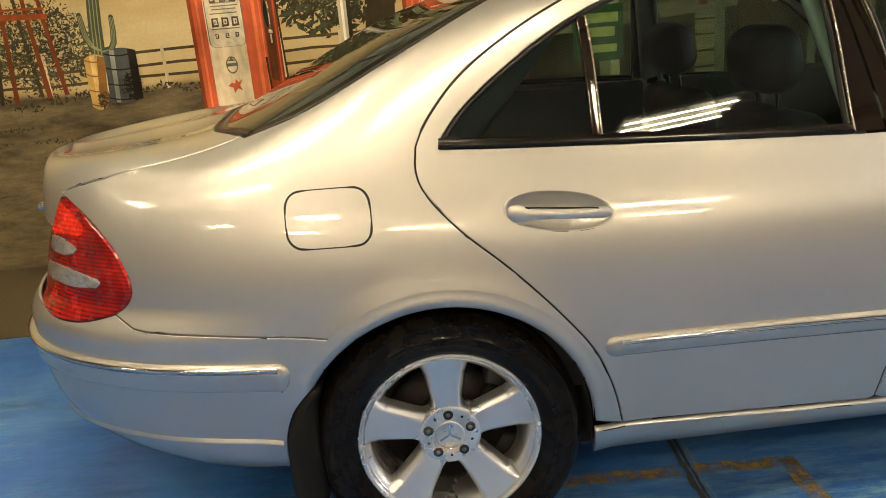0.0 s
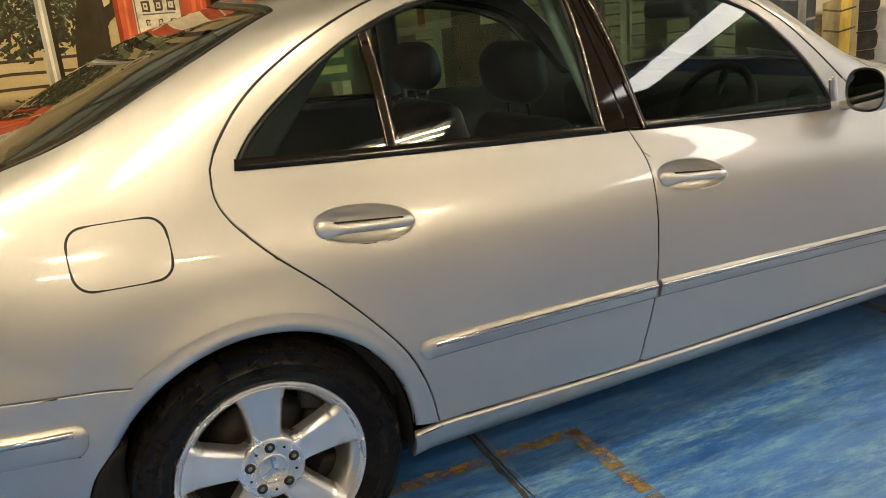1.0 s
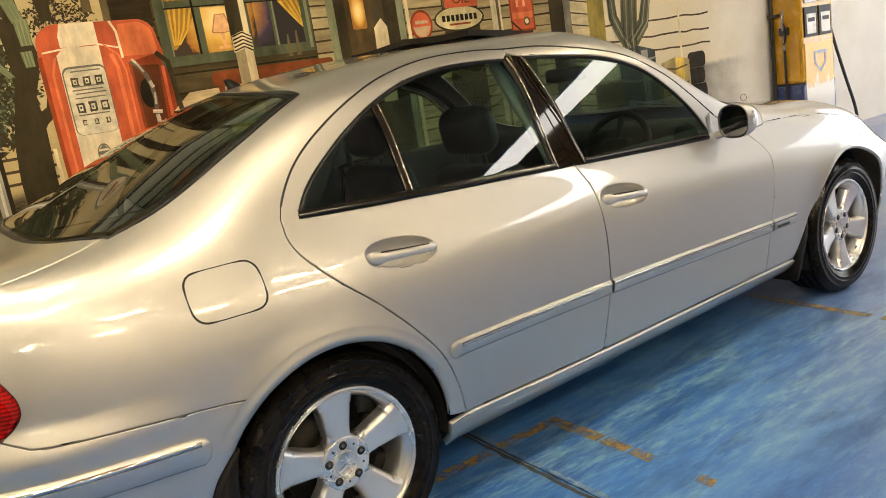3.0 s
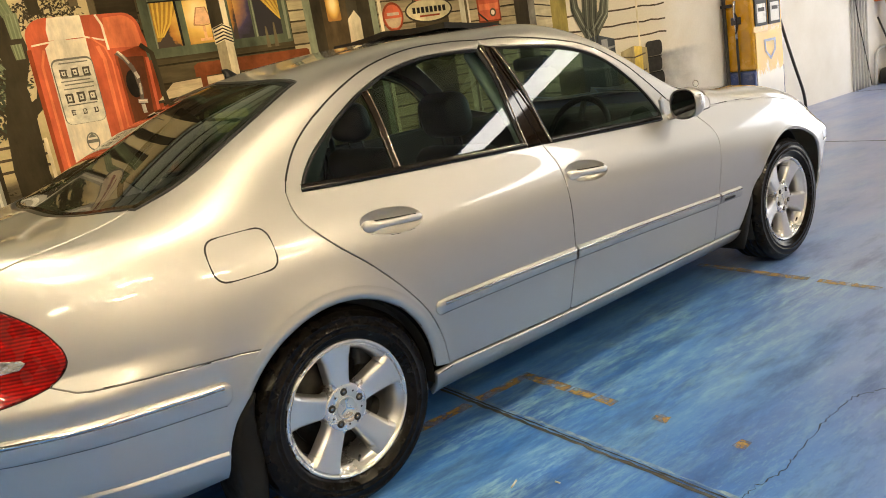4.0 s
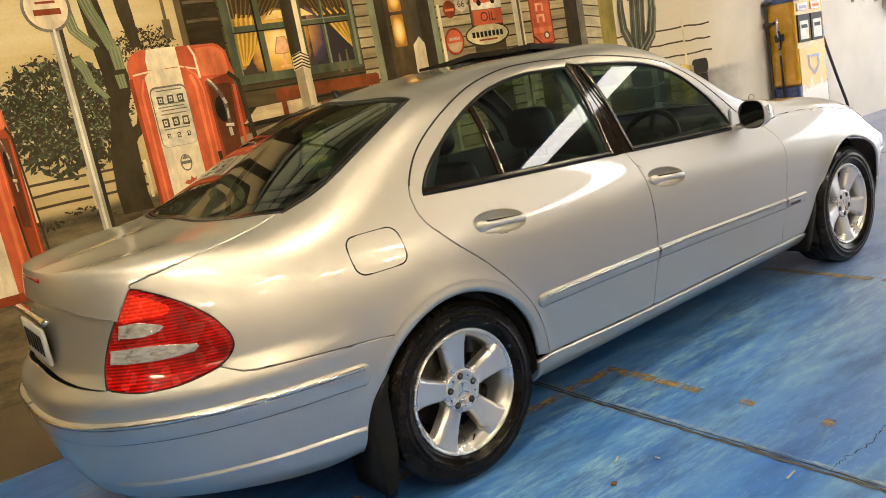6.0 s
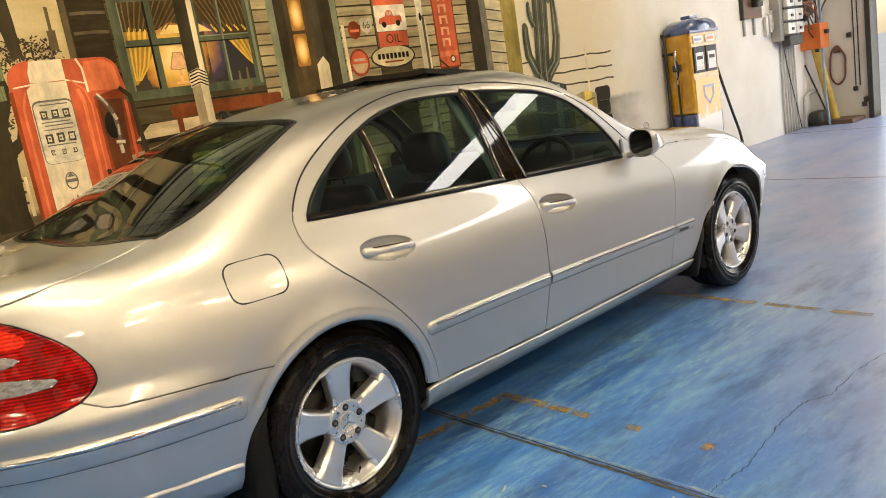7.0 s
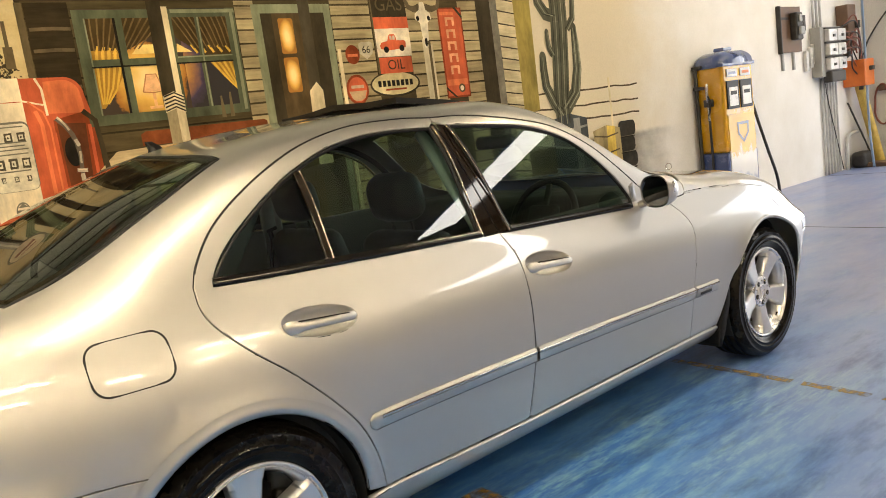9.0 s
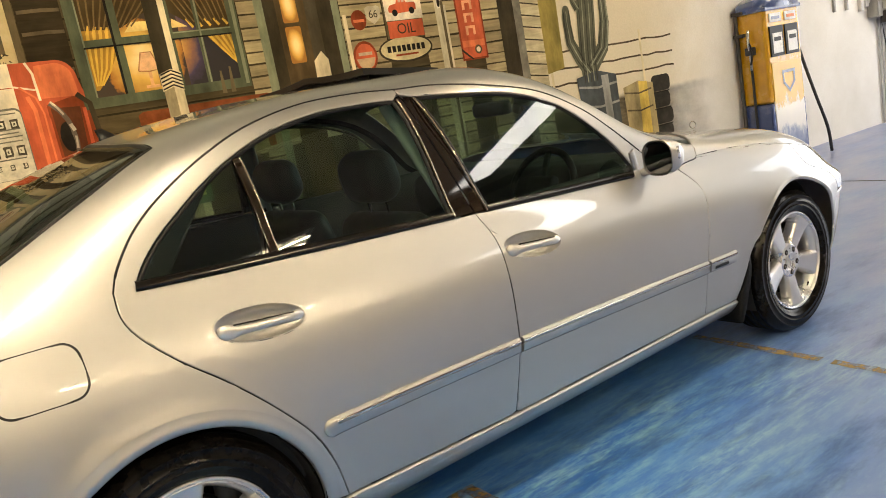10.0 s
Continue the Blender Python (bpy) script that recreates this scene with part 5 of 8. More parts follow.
def cut_outline(polys, du, dv):
    """The outlines in the u, v plane, cut into a grid; corners and faces."""
    bm = bmesh.new()
    for poly in polys:
        area2 = sum(poly[i - 1][0] * poly[i][1] - poly[i][0] * poly[i - 1][1] for i in range(len(poly)))
        pts = poly if area2 > 0 else poly[::-1]
        bm.faces.new([bm.verts.new((float(u), float(v), 0)) for u, v in pts])
    bmesh.ops.remove_doubles(bm, verts=bm.verts, dist=3e-4)
    lo = np.min([np.min(p, axis=0) for p in polys], axis=0)
    hi = np.max([np.max(p, axis=0) for p in polys], axis=0)
    for axis, step in ((0, du), (1, dv)):
        k = np.floor(lo[axis] / step) + 1
        while k * step < hi[axis]:
            co, no = [0, 0, 0], [0, 0, 0]
            co[axis], no[axis] = k * step, 1
            bmesh.ops.bisect_plane(bm, geom=bm.verts[:] + bm.edges[:] + bm.faces[:], dist=1e-6, plane_co=co, plane_no=no)
            k += 1
    bmesh.ops.remove_doubles(bm, verts=bm.verts, dist=1e-5)
    bm.verts.index_update()
    uv = np.array([(v.co.x, v.co.y) for v in bm.verts])
    faces = [[v.index for v in f.verts] for f in bm.faces]
    bm.free()
    return uv, faces


def sheet_data(polys, off=0.0, du=0.025, dv=0.125, whole=False, flange=0.006, gap=0.0038, side=1):
    """Corners, faces and normals of a panel on the body, its rim turned in. whole: both halves in one; side -1: the left half."""
    uv, faces = cut_outline(polys, du, dv)
    n = normal(uv[:, 0], uv[:, 1])
    p = body(uv[:, 0], uv[:, 1]) + n * off
    if whole or side < 0:
        q, m = p * (1, -1, 1), n * (1, -1, 1)
        if whole:
            mid = np.abs(p[:, 1]) < 1e-3
            p[mid, 1] = 0
            index = np.where(mid, np.arange(len(p)), len(p) + np.cumsum(~mid) - 1)
            n[mid, 1] = 0
            n[mid] /= np.maximum(np.linalg.norm(n[mid], axis=1, keepdims=True), 1e-6)
            faces = faces + [[int(index[i]) for i in reversed(f)] for f in faces]
            p, n = np.concatenate([p, q[~mid]]), np.concatenate([n, m[~mid]])
        else:
            p, n, faces = q, m, [f[::-1] for f in faces]
    if flange > 0:
        seen = {}
        for f in faces:
            for i, a in enumerate(f):
                seen[(a, f[(i + 1) % len(f)])] = True
        rim = [(a, b) for a, b in seen if (b, a) not in seen]
        out = np.zeros_like(p)
        for a, b in rim:
            o = np.cross(p[b] - p[a], n[a] + n[b])
            out[a] += o
            out[b] += o
        length = np.linalg.norm(out, axis=1, keepdims=True)
        out = out / np.maximum(length, 1e-9)
        p = p - out * gap
        ids = sorted({i for e in rim for i in e})
        new_a = {k: len(p) + j for j, k in enumerate(ids)}
        new_b = {k: len(p) + len(ids) + j for j, k in enumerate(ids)}
        ia = np.array(ids)
        ring = p[ia] + out[ia] * 0.0015 - n[ia] * 0.0015
        nb = n[ia] + out[ia]
        p = np.concatenate([p, ring, ring - n[ia] * flange])
        n = np.concatenate([n, nb / np.linalg.norm(nb, axis=1, keepdims=True), out[ia]])
        for a, b in rim:
            faces.append([b, a, new_a[a], new_a[b]])
            faces.append([new_a[b], new_a[a], new_b[a], new_b[b]])
    return p, faces, n


def mesh_object(name, p, faces, n, material):
    me = bpy.data.meshes.new(name)
    me.from_pydata(p.tolist(), [], faces)
    me.polygons.foreach_set("use_smooth", [True] * len(me.polygons))
    if n is not None:
        me.normals_split_custom_set_from_vertices([tuple(x) for x in n])
    me.materials.append(material)
    return new(name, me)


def panel(name, polys, material, parent, label="", side=1, **kw):
    ob = mesh_object(name, *sheet_data(polys, side=side, **kw), material)
    ob.parent = parent
    return tagged(ob, label)


def sweep(name, line, profile, material, parent, label="", side=1, taper=0.0, off=0.0, closed=False, both=True):
    """A moulding along a line on the body. profile: (across, out) pairs; taper: length over which the ends round off."""
    line = np.asarray(line, float)
    p, n = body(line[:, 0], line[:, 1]), normal(line[:, 0], line[:, 1])
    t = np.roll(p, -1, 0) - np.roll(p, 1, 0) if closed else np.gradient(p, axis=0)
    t /= np.maximum(np.linalg.norm(t, axis=1, keepdims=True), 1e-9)
    s = np.cross(n, t)
    k = np.ones(len(p))
    if taper > 0:
        d = np.concatenate([[0], np.cumsum(np.linalg.norm(np.diff(p, axis=0), axis=1))])
        e = np.clip((np.minimum(d, d[-1] - d) if both else d) / taper, 0, 1)
        k = np.maximum(np.sqrt(np.maximum(1 - (1 - e) ** 2, 0)), 0.02)
    m = len(profile)
    pts = np.stack([p + s * (a * k)[:, None] + n * (off + h * k)[:, None] for a, h in profile], 1)
    if side < 0:
        pts = pts * (1, -1, 1)
    faces = []
    rows = len(p)
    for i in range(rows if closed else rows - 1):
        j = (i + 1) % rows
        for q in range(m - 1):
            f = [i * m + q, j * m + q, j * m + q + 1, i * m + q + 1]
            faces.append(f[::-1] if side > 0 else f)
    me = bpy.data.meshes.new(name)
    me.from_pydata(pts.reshape(-1, 3).tolist(), [], faces)
    me.polygons.foreach_set("use_smooth", [True] * len(me.polygons))
    me.materials.append(material)
    ob = new(name, me)
    ob.parent = parent
    return tagged(ob, label)


# ---- the car ----
CAR_TURN = 2.0
car_m = pose(0, 0, 0, 0, 0, CAR_TURN)
car = new("saloon_car")
car.matrix_world = car_m
tagged(car, "silver four-door saloon car with alloy wheels, parked on the blue floor", "car")


def part(name, bm, material, parent, label="", smooth_faces=True, m=None):
    """Links a bmesh as one mesh object under a thing or a part."""
    me = bpy.data.meshes.new(name)
    bm.to_mesh(me)
    bm.free()
    if smooth_faces:
        me.polygons.foreach_set("use_smooth", [True] * len(me.polygons))
    me.materials.append(material)
    ob = new(name, me)
    ob.parent = parent
    if m is not None:
        ob.matrix_local = m
    return tagged(ob, label)


def rounded_box(sx, sy, sz, r=0.01, seg=2, m=None):
    bm = bmesh.new()
    bmesh.ops.create_cube(bm, size=1)
    bmesh.ops.scale(bm, vec=(sx, sy, sz), verts=bm.verts)
    if r > 0:
        bmesh.ops.bevel(bm, geom=bm.edges[:], offset=r, segments=seg, affect="EDGES", profile=0.5)
    if m is not None:
        bmesh.ops.transform(bm, matrix=m, verts=bm.verts)
    return bm


def lathe(profile, seg=64, bm=None):
    """Turns (radius, height) pairs about z."""
    bm = bm or bmesh.new()
    rings = []
    for r, h in profile:
        rings.append([bm.verts.new((r * math.cos(2 * math.pi * i / seg), r * math.sin(2 * math.pi * i / seg), h)) for i in range(seg)])
    for a, b in zip(rings, rings[1:]):
        for i in range(seg):
            j = (i + 1) % seg
            bm.faces.new((a[i], a[j], b[j], b[i]))
    return bm


# shut lines, by x and z on the flank
DOOR_REAR = [(0.425, 0.311), (0.397, 0.425), (0.349, 0.534), (0.264, 0.645), (0.163, 0.752), (0.069, 0.838), (0.002, 0.915), (-0.02, 0.968), (-0.015, 1.023)]
GUTTER = [(-0.015, 1.023), (0.013, 1.071), (0.085, 1.149), (0.185, 1.221), (0.318, 1.292), (0.47, 1.349), (0.655, 1.384), (0.85, 1.388), (0.982, 1.379),
          (1.14, 1.372), (1.352, 1.338), (1.556, 1.288), (1.722, 1.2), (1.833, 1.104), (1.94, 0.997)]
DOOR_FRONT = [(2.045, 0.93), (2.12, 0.885), (2.18, 0.80), (2.16, 0.68), (2.14, 0.55), (2.13, 0.40), (2.125, 0.283)]
B_SHUT_UP = [(0.982, 1.379), (1.03, 1.17), (1.076, 0.957)]
B_SHUT = [(1.076, 0.957), (1.104, 0.875), (1.101, 0.763), (1.1, 0.63), (1.098, 0.50), (1.066, 0.2995)]
WIN_TOP_R = [(0.036, 1.014), (0.046, 1.035), (0.081, 1.076), (0.128, 1.117), (0.182, 1.156), (0.275, 1.217), (0.385, 1.275), (0.52, 1.324), (0.68, 1.352), (0.835, 1.354), (0.955, 1.348)]
WIN_TOP_F = [(1.025, 1.349), (1.21, 1.331), (1.412, 1.302), (1.59, 1.241), (1.705, 1.158), (1.808, 1.05), (1.868, 0.95), (1.852, 0.913)]


def z_belt(x):
    return 1.013 - 0.0545 * x


def z_sill(x):
    return 0.319 - 0.0185 * x


gut = xz(GUTTER)
gut_rear = gut[:np.argmin(np.abs(gut[:, 0] - 0.982)) + 1]
gut_front = gut[np.argmin(np.abs(gut[:, 0] - 0.982)):]
door_rear, door_front = xz(DOOR_REAR), xz(DOOR_FRONT)
a_line = np.concatenate([gut[-1:], door_front[:1]])
b_up, b_low = xz(B_SHUT_UP), xz(B_SHUT)
win_r, win_f = xz(WIN_TOP_R), xz(WIN_TOP_F)
win_r_front = xz([(0.955, 1.348), (0.975, 1.17), (0.99, z_belt(0.99))])
win_f_rear = xz([(1.13, z_belt(1.13)), (1.085, 1.15), (1.025, 1.349)])
belt_r = xz([(0.99, z_belt(0.99)), (0.6, z_belt(0.6)), (0.25, z_belt(0.25)), (0.036, 1.014)])
belt_f = xz([(1.852, 0.913), (1.5, z_belt(1.5)), (1.13, z_belt(1.13))])
BUMPER_GAP = [(-0.186, 0.6251), (-0.25, 0.6275), (-0.335, 0.635), (-0.50, 0.646), (-0.69, 0.656), (-0.729, 0.667), (-0.765, 0.685)]
bumper_gap = xz(BUMPER_GAP)
TAIL_OUT = [(-0.765, 0.685), (-0.735, 0.705), (-0.716, 0.728), (-0.711, 0.75), (-0.718, 0.782), (-0.752, 0.84), (-0.826, 0.905), (-0.905, 0.95)]
tail_out = xz(TAIL_OUT, 0.012)
tail_bottom = xz([(-1.03, 0.668), (-1.0, 0.659), (-0.955, 0.653), (-0.885, 0.657), (-0.826, 0.668), (-0.765, 0.685)], 0.012)
tail_inner = xz([(-0.905, 0.95), (-0.948, 0.876), (-0.983, 0.81), (-1.01, 0.74), (-1.03, 0.668)], 0.012)
trunk_side = xv([(-0.425, 7.09), (-0.48, 7.08), (-0.59, 7.08), (-0.77, 7.0), (-0.89, 6.72), (-0.905, 6.50)])
tail_out[-1] = tail_inner[0] = trunk_side[-1]
glass_side = xv([(-0.415, 7.03), (-0.28, 7.0), (-0.117, 7.05), (0.04, 7.14), (0.225, 7.28)])
glass_top = xv([(0.225, 7.28), (0.215, 8.1), (0.205, 9)])
glass_low = xv([(-0.565, 9), (-0.555, 8.2), (-0.52, 7.6), (-0.455, 7.22), (-0.415, 7.03)])
arch_r = arch(-0.002, 0.352, 3, 121.4)
arch_rear_r = arch(-0.002, 0.352, 121.6, 149)
screen_side = xv([(1.56, 7.35), (1.80, 7.2), (2.0, 7.14), (2.2, 7.12), (2.3, 7.08)])
screen_top = xv([(1.62, 9), (1.61, 8.2), (1.56, 7.35)])
screen_low = xv([(2.3, 7.08), (2.42, 7.6), (2.48, 8.2), (2.50, 9)])

bonnet_side = xv([(2.27, 6.45), (2.5, 6.5), (2.8, 6.35), (3.0, 6.1), (3.3, 5.9), (3.48, 5.8)])
shell_outline = chain(bumper_gap, tail_out, trunk_side[::-1], glass_side, glass_top, np.array([[0.205, 9], [1.62, 9]]), screen_top, screen_side,
                      xz([(2.26, 0.905), (2.16, 0.90), (2.12, 0.885)]), door_front[0:1], gut[::-1], door_rear[::-1], xz([(0.425, 0.311), (0.352, 0.33)]), arch_r)
body_shell = panel("body_shell", [shell_outline], SILVER, car, "metallic silver roof, pillars and rear wings", whole=True)


def flap_outline(cx, cz, sx, sz, r, tilt=0.0, n=9):
    pts = []
    for qx, qz, a0 in ((1, 1, 0), (-1, 1, 90), (-1, -1, 180), (1, -1, 270)):
        for a in np.radians(np.linspace(a0, a0 + 90, n)):
            x, z = qx * (sx - r) + r * np.cos(a), qz * (sz - r) + r * np.sin(a)
            pts.append((cx + x, cz + z + tilt * x))
    return solve_uv(pts, (0, 2))


def oval(cx, cz, sx, sz, tilt, a0, a1, n=24, power=2.2):
    a = np.radians(np.linspace(a0, a1, n))
    x = sx * np.sign(np.cos(a)) * np.abs(np.cos(a)) ** (2 / power)
    z = sz * np.sign(np.sin(a)) * np.abs(np.sin(a)) ** (2 / power)
    return solve_uv(np.stack([cx + x, cz + z + tilt * x], 1), (0, 2))


fuel = flap_outline(-0.2235, 0.893, 0.0935, 0.0595, 0.035, 0.0)
seal_line = np.concatenate([fuel, fuel[:1]])


def handle(parent, cx, cz, side, lock):
    """A pull handle over its oval hollow."""
    y0 = -body(*solve_uv([(cx, cz)], (0, 2))[0])[1]
    # hollow
    rows = []
    for k, (f, d) in enumerate(((1.055, -0.0002), (1.035, -0.0012), (1.0, -0.0004), (0.97, 0.006), (0.9, 0.014), (0.75, 0.022), (0.5, 0.028), (0.25, 0.031), (0.02, 0.032))):
        o = oval(cx, cz, 0.1175 * f, 0.0405 * f, -0.11, 0, 360, 49)
        p = body(o[:, 0], o[:, 1]) - normal(o[:, 0], o[:, 1]) * d
        rows.append(p)
    pts = np.stack(rows) * (1, side, 1)
    idx = np.arange(pts.shape[0] * 49).reshape(-1, 49)
    f = [[int(idx[a, b]), int(idx[a, b + 1]), int(idx[a + 1, b + 1]), int(idx[a + 1, b])] for a in range(len(rows) - 1) for b in range(48)]
    if side < 0:
        f = [q[::-1] for q in f]
    cup = mesh_object("handle_cup", pts.reshape(-1, 3), f, None, SILVER)
    cup.parent = parent
    # grip: a bowed bar, wider at its ends
    bm = bmesh.new()
    n, m = 33, 16
    rings = []
    for i in range(n):
        s = i / (n - 1) * 2 - 1
        x = cx + s * 0.1155
        z = cz - 0.11 * s * 0.1155 - 0.003 + 0.004 * s
        out = y0 + 0.004 + 0.016 * (1 - s ** 4)
        h = (0.0120 + 0.005 * abs(s) ** 3 + (0.006 * min(1.0, (-0.55 - s) / 0.2) if s < -0.55 else 0.0)) * max(0.12, 1 - abs(s) ** 14) ** 0.5
        t = 0.010
        rings.append([bm.verts.new((x, -side * (out + t * math.cos(2 * math.pi * k / m) - 0.004), z + h * math.sin(2 * math.pi * k / m))) for k in range(m)])
    for a, b in zip(rings, rings[1:]):
        for k in range(m):
            bm.faces.new((a[k], a[(k + 1) % m], b[(k + 1) % m], b[k]))
    bm.faces.new(rings[0])
    bm.faces.new(rings[-1])
    bmesh.ops.recalc_face_normals(bm, faces=bm.faces)
    grip = part("door_handle", bm, SILVER_CLEAN, parent, "silver pull handle over an oval hollow")
    bm = rounded_box(0.165, 0.006, 0.0035, 0.0015, 1, pose(cx + 0.004, -side * (y0 + 0.0165), cz + 0.0102, 0, 6, 0))
    part("grip_gap", bm, RUBBER_DARK, grip, "dark gap along the top of the grip")
    bm = rounded_box(0.0025, 0.012, 0.028, 0.001, 1, pose(cx - 0.072, -side * (y0 + 0.0135), cz + 0.0035, 0, 6, 0))
    part("grip_seam", bm, CHROME_SOFT, grip, "narrow bright seam of the handle end")
    if lock:
        bm = bmesh.new()
        bmesh.ops.create_cone(bm, cap_ends=True, segments=20, radius1=0.009, radius2=0.008, depth=0.006)
        bmesh.ops.transform(bm, matrix=pose(cx - 0.098, -side * (y0 + 0.010), cz + 0.008, 90), verts=bm.verts)
        part("lock_barrel", bm, CHROME, grip, "round chrome key barrel")
    return grip


# the side windows: one gently barrelled surface fitted between belt line and roof edge
_edge = np.concatenate([body(q[:, 0], q[:, 1]) for q in (win_r, belt_r, win_f, belt_f)])
_ex, _ez = _edge[:, 0], _edge[:, 2]
GLASS_FIT = np.linalg.lstsq(np.stack([np.ones_like(_ex), _ex, _ex * _ex, _ez, _ez * _ez, _ex * _ez], 1), -_edge[:, 1], rcond=None)[0]


def glass_sheet(name, polys, material, parent, label, side, inset, bulge=0.010):
    """A window pane (or pillar cover) on the side windows' common surface."""
    uv, faces = cut_outline(polys, 0.03, 0.08)
    p = body(uv[:, 0], uv[:, 1])
    c, x, z = GLASS_FIT, p[:, 0], p[:, 2]
    arc = (z - 1.14) / 0.22
    y = c[0] + c[1] * x + c[2] * x * x + c[3] * z + c[4] * z * z + c[5] * x * z - inset + bulge * (1 - arc * arc)
    fx = c[1] + 2 * c[2] * x + c[5] * z
    fz = c[3] + 2 * c[4] * z + c[5] * x - 2 * bulge * arc / 0.22
    n = np.stack([-fx, -side * np.ones_like(x), -fz], 1)
    ob = mesh_object(name, np.stack([x, -side * y, z], 1), faces if side > 0 else [f[::-1] for f in faces], n / np.linalg.norm(n, axis=1, keepdims=True), material)
    ob.parent = parent
    return tagged(ob, label)


def door(which, side):
    """A door: lower panel with its hollow for the handle, window frame, glass, trims."""
    if which == "rear":
        cx, cz = 0.287, 0.863
        rear_edge, front_edge = door_rear, b_low
    else:
        cx, cz = 1.238, 0.8185
        rear_edge, front_edge = b_low[::-1], door_front
    o_top = oval(cx, cz, 0.1175, 0.0405, -0.11, 180, 0, 25)
    o_low = oval(cx, cz, 0.1175, 0.0405, -0.11, 180, 360, 25)
    left, right = solve_uv([(cx - 0.1175, cz + 0.11 * 0.1175), (cx + 0.1175, cz - 0.11 * 0.1175)], (0, 2))
    if which == "rear":
        iz = np.argmin(np.abs(body(door_rear[:, 0], door_rear[:, 1])[:, 2] - (cz + 0.013)))
        ib = np.argmin(np.abs(body(b_low[:, 0], b_low[:, 1])[:, 2] - (cz - 0.05)))
        sill = xz([(1.066, z_sill(1.066) - 0.008), (0.425, 0.311)])
        sill[0] = b_low[-1]
        lower = chain([door_rear[iz]], [left], o_low, [right], b_low[ib:], sill, door_rear[:iz + 1])
        frame = chain(gut_rear, xz([(0.980, 1.364), (0.980, 1.363)])[:1], win_r[::-1])
        upper = chain(door_rear[iz:], gut[:1], belt_r[::-1], b_up[-1:], b_low[:ib + 1], [right], o_top[::-1], [left])
        glass = [chain(win_r, win_r_front, belt_r)]
    else:
        ib = np.argmin(np.abs(body(b_low[:, 0], b_low[:, 1])[:, 2] - (cz + 0.013)))
        jf = np.argmin(np.abs(body(door_front[:, 0], door_front[:, 1])[:, 2] - (cz - 0.06)))
        upper = chain(b_low[:ib + 1][::-1], belt_f[::-1], door_front[:jf + 1], [right], o_top[::-1], [left])
        sill = xz([(2.125, 0.283), (1.6, z_sill(1.6)), (1.066, z_sill(1.066) - 0.008)])
        sill[-1] = b_low[-1]
        lower = chain([b_low[ib]], [left], o_low, [right], door_front[jf:], sill, b_low[ib:][::-1])
        frame = chain(gut_front, door_front[:1], win_f[::-1], xz([(0.9865, 1.364), (0.9865, 1.363)])[:1])
        glass = [chain(win_f, belt_f, win_f_rear)]
    name = which + "_door"
    d = panel(name, [upper, lower, frame], SILVER, car, "silver door with a framed window", side=side)
    glass_sheet("window_glass", glass, GLASS, d, "green-tinted side window", side, 0.012)
    handle(d, cx, cz, side, which == "front")
    # window surround in black
    if which == "rear":
        rim = np.concatenate([win_r, win_r_front[1:], belt_r[1:]])
    else:
        rim = np.concatenate([win_f, belt_f[1:], win_f_rear[1:]])
    sweep("window_seal", rim[:-1], [(-0.002, -0.012), (-0.002, -0.001), (-0.005, 0.0015), (-0.010, 0.001), (-0.012, -0.008)], TRIM, d, "black rubber window seal", side=side, closed=True)
    bl = belt_r if which == "rear" else belt_f
    sweep("belt_moulding", bl, [(0.0, -0.002), (0.001, 0.004), (-0.006, 0.0075), (-0.017, 0.007), (-0.024, 0.002), (-0.026, -0.008)], BELT, d, "glossy black belt moulding", side=side)
    return d


doors = {(w, s): door(w, s) for s in (1, -1) for w in ("rear", "front")}

